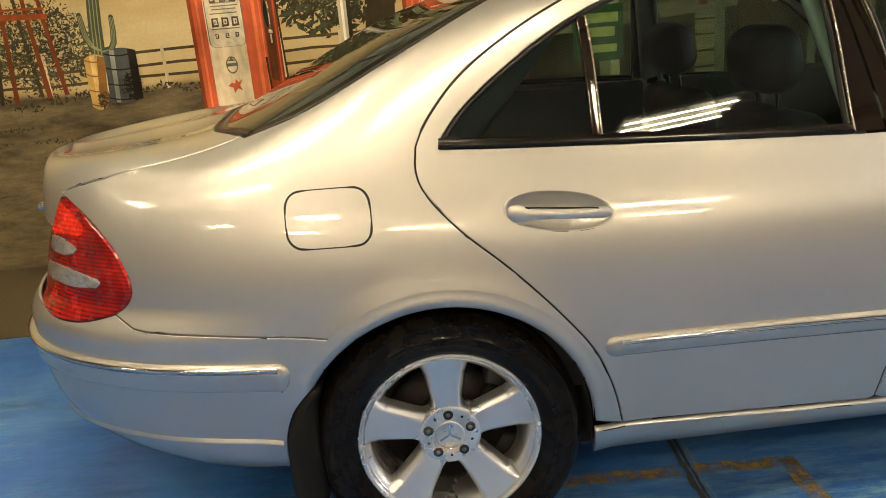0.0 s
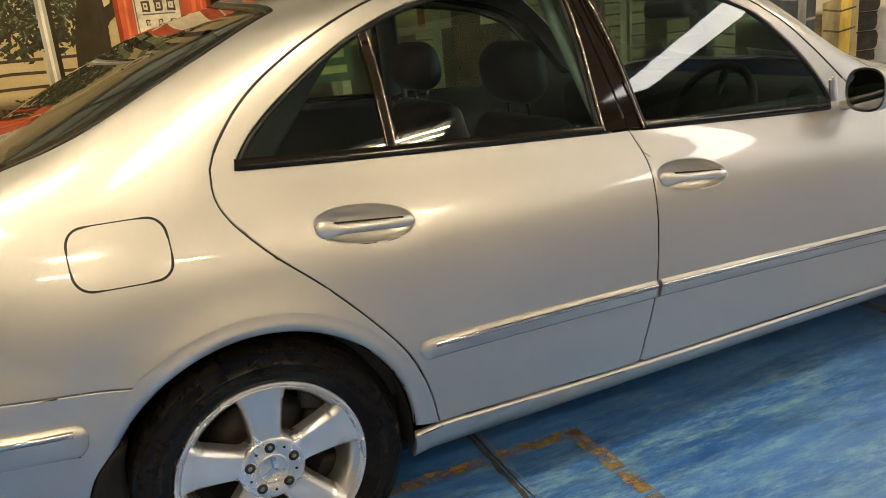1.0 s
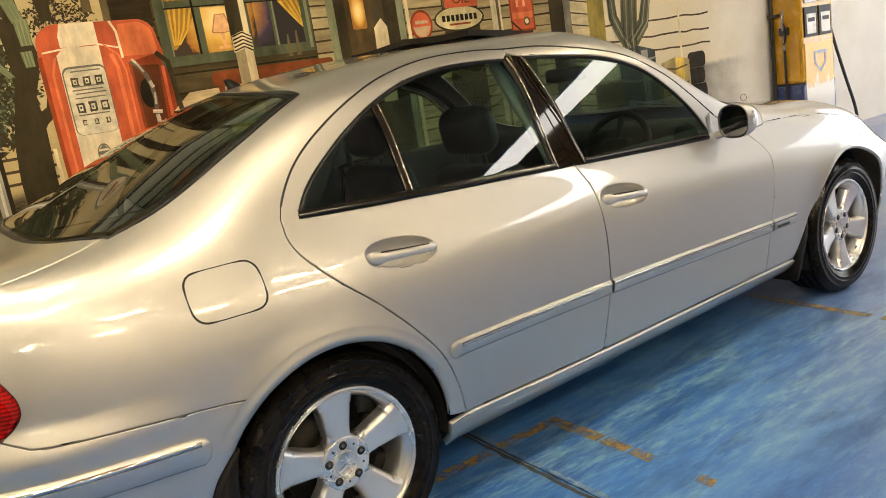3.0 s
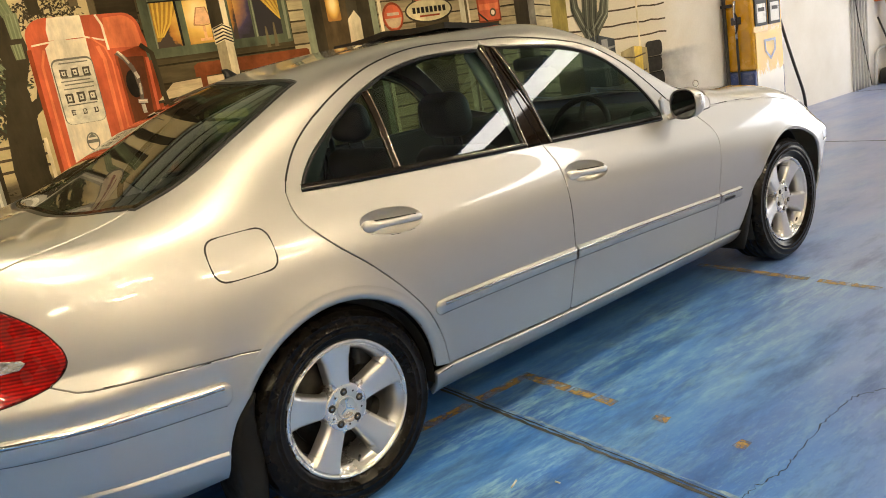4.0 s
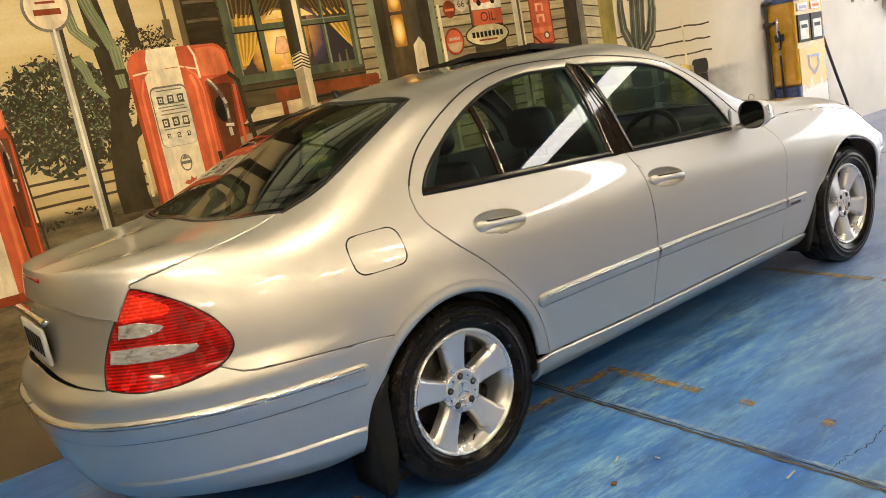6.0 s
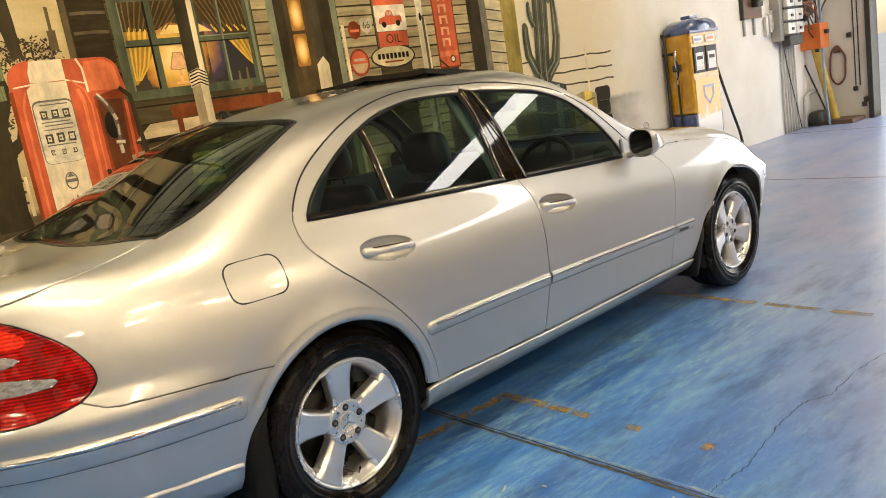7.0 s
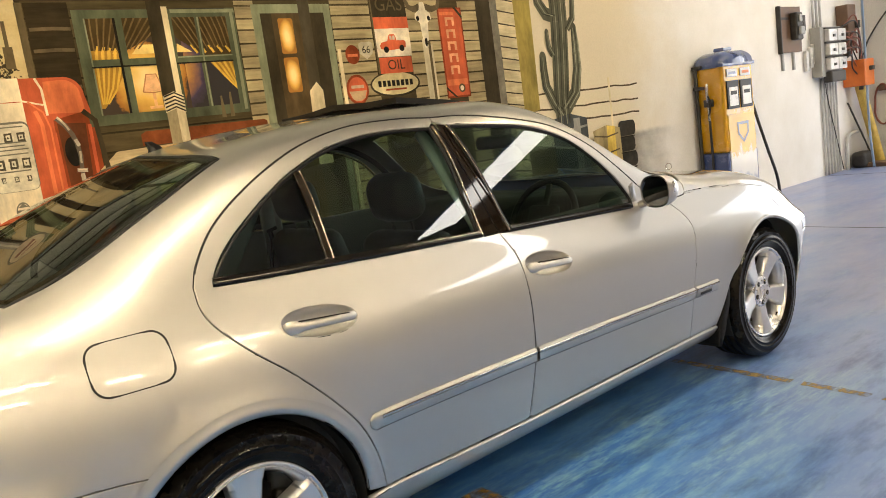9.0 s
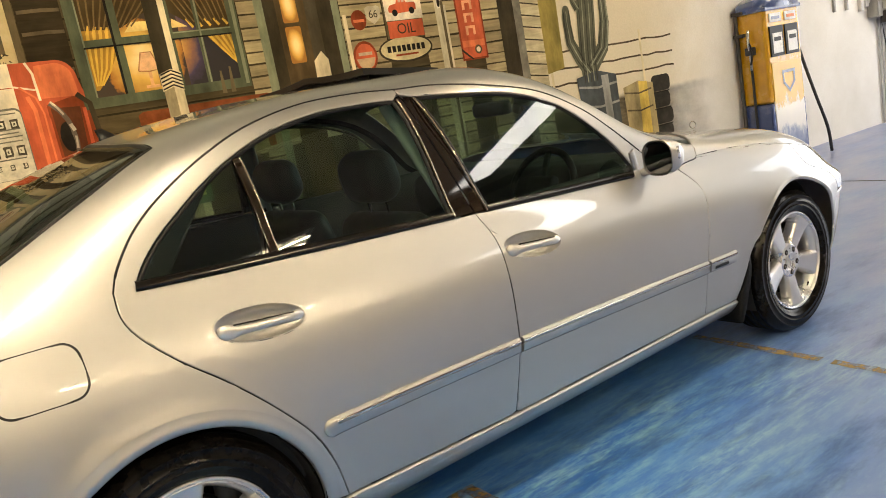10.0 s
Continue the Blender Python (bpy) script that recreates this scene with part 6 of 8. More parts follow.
for s in (1, -1):
    rd, fd = doors[("rear", s)], doors[("front", s)]
    # fixed quarter light bar and pillar covers
    bar = xz([(0.40, 1.008), (0.40, 1.15), (0.396, 1.268)])
    sweep("quarter_bar", bar, [(-0.012, -0.008), (-0.012, 0.001), (-0.007, 0.003), (-0.005, 0.0015), (0.009, 0.0015), (0.012, 0.0), (0.012, -0.008)], TRIM_GLOSS, rd, "black divider bar", side=s)
    sweep("bar_chrome", bar, [(-0.013, 0.0), (-0.011, 0.004), (-0.008, 0.004), (-0.007, 0.0)], DARK_CHROME, rd, side=s)
    glass_sheet("pillar_cover", [chain(xz([(0.957, 1.347), (0.976, 1.17), (0.991, z_belt(0.99) + 0.002)]), xz([(1.0725, 0.962), (1.0265, 1.17), (0.982, 1.352)]))], TRIM_GLOSS, rd, "glossy black pillar cover", s, 0.007)
    glass_sheet("pillar_cover", [chain(xz([(0.9885, 1.352), (1.0335, 1.17), (1.079, 0.960)]), xz([(1.129, z_belt(1.13) + 0.002), (1.084, 1.15), (1.024, 1.348)]))], TRIM_GLOSS, fd, "glossy black pillar cover", s, 0.007)
    sweep("pillar_chrome", xz([(1.126, z_belt(1.13) + 0.004), (1.081, 1.15), (1.022, 1.345)]), [(-0.003, 0.002), (-0.002, 0.006), (0.002, 0.006), (0.003, 0.002)], DARK_CHROME, fd, side=s)
    sweep("pillar_chrome", xz([(0.995, z_belt(0.99) + 0.004), (0.98, 1.17), (0.961, 1.345)]), [(-0.003, 0.002), (-0.002, 0.006), (0.002, 0.006), (0.003, 0.002)], DARK_CHROME, rd, side=s)
    # black drip rail along the roof edge
    sweep("drip_rail", gut[2:], [(-0.0035, -0.002), (-0.0027, 0.0012), (0.0027, 0.0012), (0.0035, -0.002)], TRIM, car, "thin black drip rail", side=s)
    # rubbing strips
    RUB = [(-0.025, -0.004), (-0.024, 0.006), (-0.018, 0.0105), (0.008, 0.0125), (0.018, 0.012), (0.0245, 0.008), (0.026, -0.004)]
    CHR = [(0.0095, 0.0105), (0.0115, 0.0145), (0.0165, 0.0145), (0.0185, 0.0105)]
    for dd, pts in ((rd, [(0.40, 0.531), (0.46, 0.532), (0.75, 0.529), (1.092, 0.522)]), (fd, [(1.106, 0.522), (1.5, 0.510), (1.8, 0.499), (2.128, 0.487)])):
        ln = xz(pts)
        strip = sweep("rubbing_strip", ln, RUB, SILVER, dd, "silver rubbing strip", side=s, taper=0.0)
        sweep("chrome_insert", ln[2:] if dd is rd else ln, CHR, CHROME, strip, "chrome insert", side=s)
        # shade beneath the chrome, modelled as a thin dark ridge
        sweep("insert_shadow", ln[2:] if dd is rd else ln, [(0.0058, 0.0118), (0.0074, 0.0134), (0.0092, 0.0122)], DARK_CHROME, strip, "dark shade line under the chrome", side=s)
        # the strip's shadow line on the door, laid on as a black bead
        sweep("strip_shade", ln, [(-0.0285, 0.0004), (-0.027, 0.0012), (-0.0255, 0.0004)], RUBBER_DARK, strip, "dark shade line under the strip", side=s)
    # round rear end of the strip
    e = []
    for k in range(7):
        a = math.pi / 2 * k / 6
        e.append((0.401 - 0.024 * math.cos(a) if k < 6 else 0.401, 0.531))
    ends = solve_uv(e, (0, 2))
    p, nn = body(ends[:, 0], ends[:, 1]), normal(ends[:, 0], ends[:, 1])
    rows = []
    for k in range(7):
        f = math.sin(math.pi / 2 * k / 6)
        rows.append([p[k] + np.array([0, 0, a * max(f, 0.02)]) + nn[k] * (h * max(f, 0.05)) for a, h in RUB])
    pts = np.array(rows) * (1, s, 1)
    idx = np.arange(pts.shape[0] * len(RUB)).reshape(pts.shape[0], -1)
    fs = [[int(idx[a, b]), int(idx[a + 1, b]), int(idx[a + 1, b + 1]), int(idx[a, b + 1])] for a in range(6) for b in range(len(RUB) - 1)]
    ob = mesh_object("strip_end", pts.reshape(-1, 3), fs, None, SILVER)
    ob.parent = rd

    # front wing
    arch_f = arch(FRONT_AXLE, 0.370, 147, 12)
    wing = chain(door_front[1:], xz([(2.125, 0.283), (2.355, 0.279)]), xz([(2.355, 0.279), (2.405, 0.38), (2.437, 0.46), (2.478, 0.515)])[1:-1], arch_f, xz([(3.20, 0.40), (3.24, 0.56)]), xz([(3.24, 0.56), (3.17, 0.66), (3.02, 0.73), (3.0, 0.78)]),
                 xv([(3.0, 6.05), (2.8, 6.3), (2.5, 6.45), (2.27, 6.4)]), xz([(2.26, 0.905), (2.16, 0.90), (2.12, 0.885)]))
    w = panel("front_wing", [wing], SILVER, car, "silver front wing with a flared arch", side=s)
    ln = xz([(2.142, 0.4865), (2.25, 0.4825), (2.325, 0.481)])
    strip = sweep("rubbing_strip", ln, RUB, SILVER, w, "silver rubbing strip", side=s)
    sweep("chrome_insert", ln, CHR, CHROME, strip, side=s)
    sweep("badge", xz([(2.165, 0.478), (2.26, 0.474)]), [(-0.006, 0.011), (-0.006, 0.0135), (0.006, 0.0145), (0.006, 0.011)], TRIM, w, "small dark badge", side=s)
    # headlamp
    rim_up = bonnet_side[np.argmin(np.abs(body(bonnet_side[:, 0], bonnet_side[:, 1])[:, 0] - 3.0)):]
    lamp = chain(xz([(3.24, 0.565), (3.17, 0.66), (3.02, 0.73), (3.0, 0.78)]), rim_up, xz([(3.46, 0.62), (3.44, 0.565), (3.24, 0.565)]))
    panel("headlamp", [lamp], LAMP_WHITE, car, "clear headlamp", side=s)
    # sill
    sill = chain(xz([(0.350, 0.304), (0.425, 0.309), (1.066, z_sill(1.066) - 0.011), (2.125, 0.279), (2.36, 0.275)]), [[2.36, 0.02], [0.36, 0.02]])
    panel("sill", [sill], SILVER, car, "silver sill", side=s, off=0.009, flange=0.02)
    # seals behind the shut lines
    for ln in (np.concatenate([door_rear, gut[1:], door_front[:]]), seal_line, np.concatenate([trunk_side, tail_inner[1:]]), np.concatenate([tail_bottom, tail_out[1:]])):
        sweep("door_seal", ln, [(-0.014, 0.0), (0.014, 0.0)], RUBBER_DARK, car, "black seal in the shut line", side=s, off=-0.007)
    sweep("door_seal", b_low, [(-0.012, 0.0), (0.012, 0.0)], RUBBER_DARK, car, "black seal in the shut line", side=s, off=-0.003)
    sweep("bumper_seam", bumper_gap[3:], [(-0.012, 0.0), (0.012, 0.0)], SEAM, car, "narrow grey seam over the bumper", side=s, off=-0.0032)
    sweep("door_seal", b_up, [(-0.03, 0.0), (0.03, 0.0)], RUBBER_DARK, car, "black seal in the shut line", side=s, off=-0.032)
    # fuel flap stands in a ring cut from the wing
    if s > 0:
        panel("fuel_flap", [fuel], SILVER, car, "silver fuel filler flap", off=0.0012, flange=0.0)
        sweep("flap_gap", seal_line, [(-0.0030, 0.0010), (0.0, 0.0018), (0.0030, 0.0010)], RUBBER_DARK, car, "dark gap round the fuel flap")
    # tail lamp
    tail = chain(tail_bottom, tail_out[1:], tail_inner[1:-1])
    tl = panel("tail_lamp", [tail], LAMP_RED, car, "red tail lamp with clear bands", side=s, off=0.004, flange=0.02, du=0.012, dv=0.07)
    cell = xz([(-0.910, 0.936), (-0.868, 0.913), (-0.834, 0.889), (-0.832, 0.868), (-0.850, 0.856), (-0.90, 0.854), (-0.952, 0.854), (-0.936, 0.892), (-0.910, 0.936)], 0.012)
    panel("lens_cell", [chain(cell[:-1])], LAMP_HOT, tl, "bright red prism field of the lamp", side=s, off=0.0052, flange=0.002, du=0.012, dv=0.07)
    for z0, z1, xa, xb in ((0.848, 0.806, -0.968, -0.855), (0.778, 0.733, -1.003, -0.79)):
        zm = (z0 + z1) / 2
        lo = solve_uv(smooth([(xa, z1), ((xa + xb) / 2, z1 - 0.002), (xb - 0.02, z1 + 0.006)], 0.02), (0, 2))
        hi = solve_uv(smooth([(xb - 0.01, z0 - 0.012), ((xa + xb) / 2, z0 + 0.002), (xa + 0.012, z0)], 0.02), (0, 2))
        tip = solve_uv([(xb, zm)], (0, 2))
        panel("clear_band", [chain(lo, tip, hi)], LAMP_CLEAR, tl, "clear band of the tail lamp", side=s, off=0.0055, flange=0.003, du=0.02, dv=0.1)
    # rolled lips of the wheel arches
    LIP = [(-0.032, 0.0003), (-0.024, 0.0018), (-0.016, 0.0052), (-0.010, 0.0080), (-0.005, 0.0086), (0.0, 0.0070), (0.006, 0.0030), (0.011, -0.003), (0.013, -0.012)]
    sweep("arch_lip", arch(-0.002, 0.3645, 2, 149, 70), [(a, 0.72 * h) for a, h in LIP], SILVER, car, "rolled silver lip of the rear wheel arch", side=s)
    sweep("arch_lip", arch(FRONT_AXLE, 0.377, 16, 140, 70), [(0.5 * a, 0.45 * h) for a, h in LIP], SILVER, w, "rolled silver lip of the front wheel arch", side=s)
    # wheel house
    for wx in (0.0, FRONT_AXLE):
        bm = bmesh.new()
        n = 28
        rr = 0.349 if wx < 1 else 0.366
        ring = [[bm.verts.new((wx + rr * math.cos(a), -s * (y - (0.085 * max(0.0, math.cos(a)) if wx > 1 and y > 0.8 else 0.0)), 0.325 + rr * math.sin(a))) for a in np.linspace(-0.05 * math.pi, 1.12 * math.pi, n)] for y in (0.872, 0.55)]
        for i in range(n - 1):
            bm.faces.new((ring[0][i], ring[0][i + 1], ring[1][i + 1], ring[1][i]))
        bm.faces.new(ring[1])
        part("wheel_house", bm, RUBBER_DARK, car, "black wheel house liner")

# rear bumper, boot lid, screens, bonnet
end_r = XR - LR
bump = chain(bumper_gap[::-1], arch_rear_r, xz([(-0.318, 0.492), (-0.36, 0.44), (-0.386, 0.37), (-0.394, 0.30), (-0.397, 0.26)]), [[-0.40, 0.02], [end_r, 0.02]], [[end_r, 4.05]], solve_uv(smooth([(-0.02, 0.69), (-0.25, 0.682), (-0.42, 0.672), (-0.49, 0.668)]), (1, 2)), tail_bottom)
rear_bumper = panel("rear_bumper", [bump], SILVER, car, "silver rear bumper", whole=True, du=0.02)
RUBB = [(-0.027, -0.003), (-0.026, 0.011), (-0.021, 0.016), (-0.006, 0.017), (0.030, 0.015), (0.039, 0.012), (0.0425, 0.008), (0.0425, -0.003)]
CHRB = [(-0.0225, 0.014), (-0.021, 0.020), (-0.0135, 0.020), (-0.012, 0.015)]
for s in (1, -1):
    ln = xz([(-0.352, 0.545), (-0.5, 0.549), (-0.7, 0.55), (-0.9, 0.548), (-1.0, 0.547), (-1.08, 0.546)], 0.006)
    ln = np.concatenate([ln, solve_uv([(y, 0.546) for y in np.linspace(body(*ln[-1])[1], -0.01, 30)[1:]], (1, 2))])
    st = sweep("bumper_strip", ln, RUBB, SILVER, rear_bumper, "silver bumper strip", side=s, taper=0.032, both=False)
    sweep("chrome_insert", ln[4:], CHRB, CHROME, st, "chrome insert", side=s)
    # dark ridge standing in for the shade along the bumper's chrome
    sweep("insert_shadow", ln[4:], [(-0.0122, 0.0165), (-0.0102, 0.0180), (-0.0080, 0.0165)], DARK_CHROME, st, "dark shade line under the chrome", side=s)
    # shade below the bumper strip, drawn as a thin black bead
    sweep("strip_shade", ln[4:], [(0.0425, 0.0004), (0.045, 0.0012), (0.0475, 0.0004)], RUBBER_DARK, st, "dark shade line under the strip", side=s)
    sweep("crease", xz([(-0.396, 0.352), (-0.53, 0.357), (-0.7, 0.360), (-0.86, 0.358), (-1.0, 0.352), (-1.06, 0.350)]), [(-0.010, 0.0), (-0.004, 0.0055), (0.0, 0.008), (0.002, 0.007), (0.008, 0.0)], SILVER, rear_bumper, side=s)

lid_crease = xz([(-0.957, 0.862), (-1.0, 0.872), (-1.045, 0.895), (-1.07, 0.905)])
ic = np.argmin(np.abs(tail_inner[:, 0] - lid_crease[0][0]))
lid_crease[0] = tail_inner[ic]
lid = chain(trunk_side, tail_inner[1:ic + 1], lid_crease, [[end_r, lid_crease[-1][1]], [end_r, 9]], xv([(-0.565, 9), (-0.555, 8.2), (-0.52, 7.6), (-0.455, 7.22), (-0.425, 7.09)]))
boot_lid = panel("boot_lid", [lid], SILVER, car, "silver boot lid", whole=True, du=0.02)
lower_lid = chain(tail_inner[ic:], [[end_r, 4.12]], [[end_r, lid_crease[-1][1]]], lid_crease[::-1])
panel("boot_panel", [lower_lid], SILVER, boot_lid, "silver lower boot panel with the number plate recess", whole=True, du=0.02, off=-0.020)
plate = rounded_box(0.37, 0.012, 0.13, 0.005, 2, pose(-1.108, 0, 0.775, 0, 0, 90))
part("number_plate", plate, WHITE_PLASTIC, boot_lid, "pale number plate with its marks as plain bars")
for k in range(6):
    part("plate_bar", rounded_box(0.03, 0.003, 0.07, 0.001, 1, pose(-1.116, -0.13 + 0.052 * k, 0.775, 0, 0, 90)), TRIM, boot_lid, "dark bar")
bm = rounded_box(0.5, 0.03, 0.02, 0.008, 2, pose(-1.10, 0, 0.865, 0, 0, 90))
part("boot_grip", bm, CHROME, boot_lid, "chrome grip strip")
bm = rounded_box(0.022, 0.3, 0.014, 0.005, 2, pose(-1.066, 0, 0.988, 0, -30, 0))
part("high_brake_lamp", bm, LAMP_RED, boot_lid, "red high brake lamp")

rear_screen = panel("rear_screen", [chain(glass_side, glass_top, glass_low)], GLASS_REAR, car, "tinted rear screen", whole=True, off=-0.006, flange=0.0, gap=0.0)
for s in (1, -1):
    sweep("screen_seal", np.concatenate([glass_low, glass_side[1:], glass_top[1:]]), [(-0.003, -0.012), (-0.002, -0.001), (0.006, 0.0), (0.016, -0.004)], TRIM, rear_screen, "black screen seal", side=s)
for s in (1, -1):
    sweep("screen_border", np.concatenate([glass_low, glass_side[1:], glass_top[1:]]), [(-0.036, -0.006), (-0.035, -0.0045), (0.0, -0.004), (0.035, -0.0045), (0.036, -0.006)], FRIT, rear_screen, "black printed border of the screen", side=s)
screen = panel("windscreen", [chain(screen_top, screen_side, screen_low)], GLASS, car, "clear windscreen", whole=True, off=-0.006, flange=0.0, gap=0.0)
bonnet = panel("bonnet", [chain(screen_low[::-1], bonnet_side, [[XF + LF, bonnet_side[-1][1]], [XF + LF, 9]])], SILVER, car, "silver bonnet", whole=True)
for s in (1, -1):
    sweep("bonnet_seam", bonnet_side, [(-0.012, 0.0), (0.012, 0.0)], SILVER, bonnet, "narrow silver seam beside the bonnet", side=s, off=-0.0028)
nose = chain(xz([(3.24, 0.55), (3.20, 0.40)]), arch(FRONT_AXLE, 0.370, 10, -6), [[3.05, 0.02], [XF + LF, 0.02], [XF + LF, 4.2]], xz([(3.60, 0.56), (3.40, 0.552), (3.24, 0.55)]))
panel("front_bumper", [nose], SILVER, car, "silver front bumper", whole=True)
grille = chain(xz([(3.45, 0.567), (3.47, 0.62)]), bonnet_side[-1:], [[XF + LF, bonnet_side[-1][1] - 0.02], [XF + LF, 4.3]], xz([(3.60, 0.57), (3.5, 0.567)]))
panel("grille", [grille], CHROME, car, "chrome radiator grille", whole=True, off=-0.01)
bm = lathe([(0.002, 0), (0.002, 0.035)], 12)
bmesh.ops.transform(bm, matrix=pose(3.42, 0, 0.86), verts=bm.verts)
stem = part("bonnet_ornament", bm, CHROME, car, "small chrome ring ornament")
bm = bmesh.new()
seg, tube = 32, 8
rings = [[bm.verts.new(((0.020 + 0.0022 * math.cos(b)) * math.cos(a), 0.0022 * math.sin(b), (0.020 + 0.0022 * math.cos(b)) * math.sin(a))) for b in np.linspace(0, 2 * math.pi, tube, endpoint=False)] for a in np.linspace(0, 2 * math.pi, seg, endpoint=False)]
for i in range(seg):
    for j in range(tube):
        bm.faces.new((rings[i][j], rings[(i + 1) % seg][j], rings[(i + 1) % seg][(j + 1) % tube], rings[i][(j + 1) % tube]))
bmesh.ops.transform(bm, matrix=pose(3.42, 0, 0.915, 0, 0, 90), verts=bm.verts)
part("ring", bm, CHROME, stem)

# tilted sunroof
def roof_z(x, y):
    return body(*solve_uv([(x, -abs(y))], (0, 1))[0])[2]


bm = bmesh.new()
rows = []
for i in range(9):
    f = i / 8
    x = 1.02 + 0.32 * f
    rows.append([(x, y, roof_z(x, y) + 0.006 + 0.034 * (1 - f) ** 1.1) for y in np.linspace(-0.42, 0.42, 13)])
top = [[bm.verts.new(p) for p in r] for r in rows]
low = [[bm.verts.new((p[0], p[1], p[2] - 0.022)) for p in r] for r in rows]
for i in range(8):
    for j in range(12):
        bm.faces.new((top[i][j], top[i + 1][j], top[i + 1][j + 1], top[i][j + 1]))
        bm.faces.new((low[i][j], low[i][j + 1], low[i + 1][j + 1], low[i + 1][j]))
for i in range(8):
    bm.faces.new((top[i][0], low[i][0], low[i + 1][0], top[i + 1][0]))
    bm.faces.new((top[i][12], top[i + 1][12], low[i + 1][12], low[i][12]))
for j in range(12):
    bm.faces.new((top[0][j], top[0][j + 1], low[0][j + 1], low[0][j]))
    bm.faces.new((top[8][j], low[8][j], low[8][j + 1], top[8][j + 1]))
sunroof = part("sunroof", bm, TRIM, car, "dark glass sunroof tilted open", False)
bm = bmesh.new()
vs = [bm.verts.new((x, y, roof_z(x, y) + dz)) for y in np.linspace(-0.40, 0.40, 13) for x, dz in ((1.05, -0.002), (1.055, 0.03))]
for j in range(12):
    bm.faces.new((vs[2 * j], vs[2 * j + 1], vs[2 * j + 3], vs[2 * j + 2]))
part("sunroof_seal", bm, RUBBER_DARK, sunroof, "black bellows under the tilted glass", False)

# aerial fin behind the roof's middle
bm = bmesh.new()
rows = []
for i in range(7):
    f = i / 6
    h, w = 0.045 * f ** 0.9, 0.010 * (1 - f) ** 0.6 + 0.002
    a, b = 0.235 + 0.010 * f, 0.29 - 0.035 * f ** 1.2
    z = roof_z(0.22, 0) - 0.006
    rows.append([bm.verts.new((x, y, z + h + (x - 0.22) * 0.25 * (1 - f))) for x, y in ((a, 0), ((a + b) / 2 - 0.02, -w), (b, 0), ((a + b) / 2 - 0.02, w))])
for q, r in zip(rows, rows[1:]):
    for i in range(4):
        bm.faces.new((q[i], q[(i + 1) % 4], r[(i + 1) % 4], r[i]))
bm.faces.new(rows[-1])
bmesh.ops.recalc_face_normals(bm, faces=bm.faces)
part("aerial_fin", bm, TRIM, car, "small dark aerial fin")

# floor pan and inner skins that keep the cabin dark
part("floor_pan", rounded_box(3.2, 1.56, 0.06, 0.02, 2, pose(1.5, 0, 0.23)), RUBBER_DARK, car, "dark floor pan")
part("rear_underbody", rounded_box(0.44, 1.2, 0.05, 0.02, 2, pose(-0.53, 0, 0.30)), RUBBER_DARK, car, "dark rear underbody")


# ---- wheels ----
def tyre_mesh():
    prof = [(0.215, -0.085), (0.2225, -0.0935), (0.2275, -0.099), (0.238, -0.105), (0.250, -0.1095), (0.2508, -0.1104), (0.2535, -0.1106), (0.254, -0.1101), (0.268, -0.1122), (0.2688, -0.1130), (0.2705, -0.1130), (0.271, -0.1123), (0.285, -0.1122), (0.296, -0.1095), (0.2968, -0.1102), (0.2985, -0.1097), (0.299, -0.1084), (0.303, -0.106), (0.315, -0.094), (0.3205, -0.085)]
    grooves = []
    for y0 in (-0.055, -0.018, 0.018, 0.055):
        grooves += [(0.3245, y0 - 0.006), (0.3155, y0 - 0.004), (0.3155, y0 + 0.004), (0.3245, y0 + 0.006)]
    full = prof + [(0.3235, -0.078)] + grooves + [(0.3235, 0.078)] + [(r, -y) for r, y in reversed(prof)]
    return lathe(full, 96)


def rim_mesh():
    """Barrel, outer flange and well of the rim; z outwards."""
    return lathe([(0.196, -0.10), (0.190, -0.04), (0.186, 0.02), (0.189, 0.062), (0.198, 0.078), (0.205, 0.083), (0.2085, 0.0875), (0.2115, 0.093), (0.216, 0.0985), (0.2205, 0.0985), (0.2225, 0.095), (0.2225, 0.088), (0.213, 0.083), (0.206, 0.09)], 96)


def spoke_mesh():
    """One broad spoke along +y, z outwards, with rounded roots and sloping flanks."""
    bm = bmesh.new()
    rows = []
    for r in np.concatenate([np.linspace(0.052, 0.08, 8), np.linspace(0.088, 0.17, 10), np.linspace(0.176, 0.206, 9)]):
        h = 0.0315 + 0.15 * (r - 0.075) if r > 0.075 else 0.0315
        h += 0.012 * math.exp(-max(r - 0.060, 0) / 0.010)
        h += 0.007 * math.exp(-max(0.204 - r, 0) / 0.0090)
        h = min(h, math.tan(math.radians(35.9)) * r)
        top = 0.072 + 0.020 * ((r - 0.05) / 0.156) ** 1.3
        row = []
        for s, dz in ((-1.14, -0.046), (-1.10, -0.018), (-1.04, -0.0105), (-0.84, -0.0012), (-0.78, 0.0), (-0.4, -0.0004), (0.0, -0.0006), (0.4, -0.0004), (0.78, 0.0), (0.84, -0.0012), (1.04, -0.0105), (1.10, -0.018), (1.14, -0.046)):
            x = s * h
            x = max(-math.tan(math.radians(36)) * r, min(math.tan(math.radians(36)) * r, x))
            y = math.sqrt(max(r * r - x * x, 0.0)) if r > 0.17 else r
            row.append(bm.verts.new((x, y, top + dz)))
        rows.append(row)
    for a, b in zip(rows, rows[1:]):
        for i in range(len(a) - 1):
            bm.faces.new((a[i], a[i + 1], b[i + 1], b[i]))
    return bm


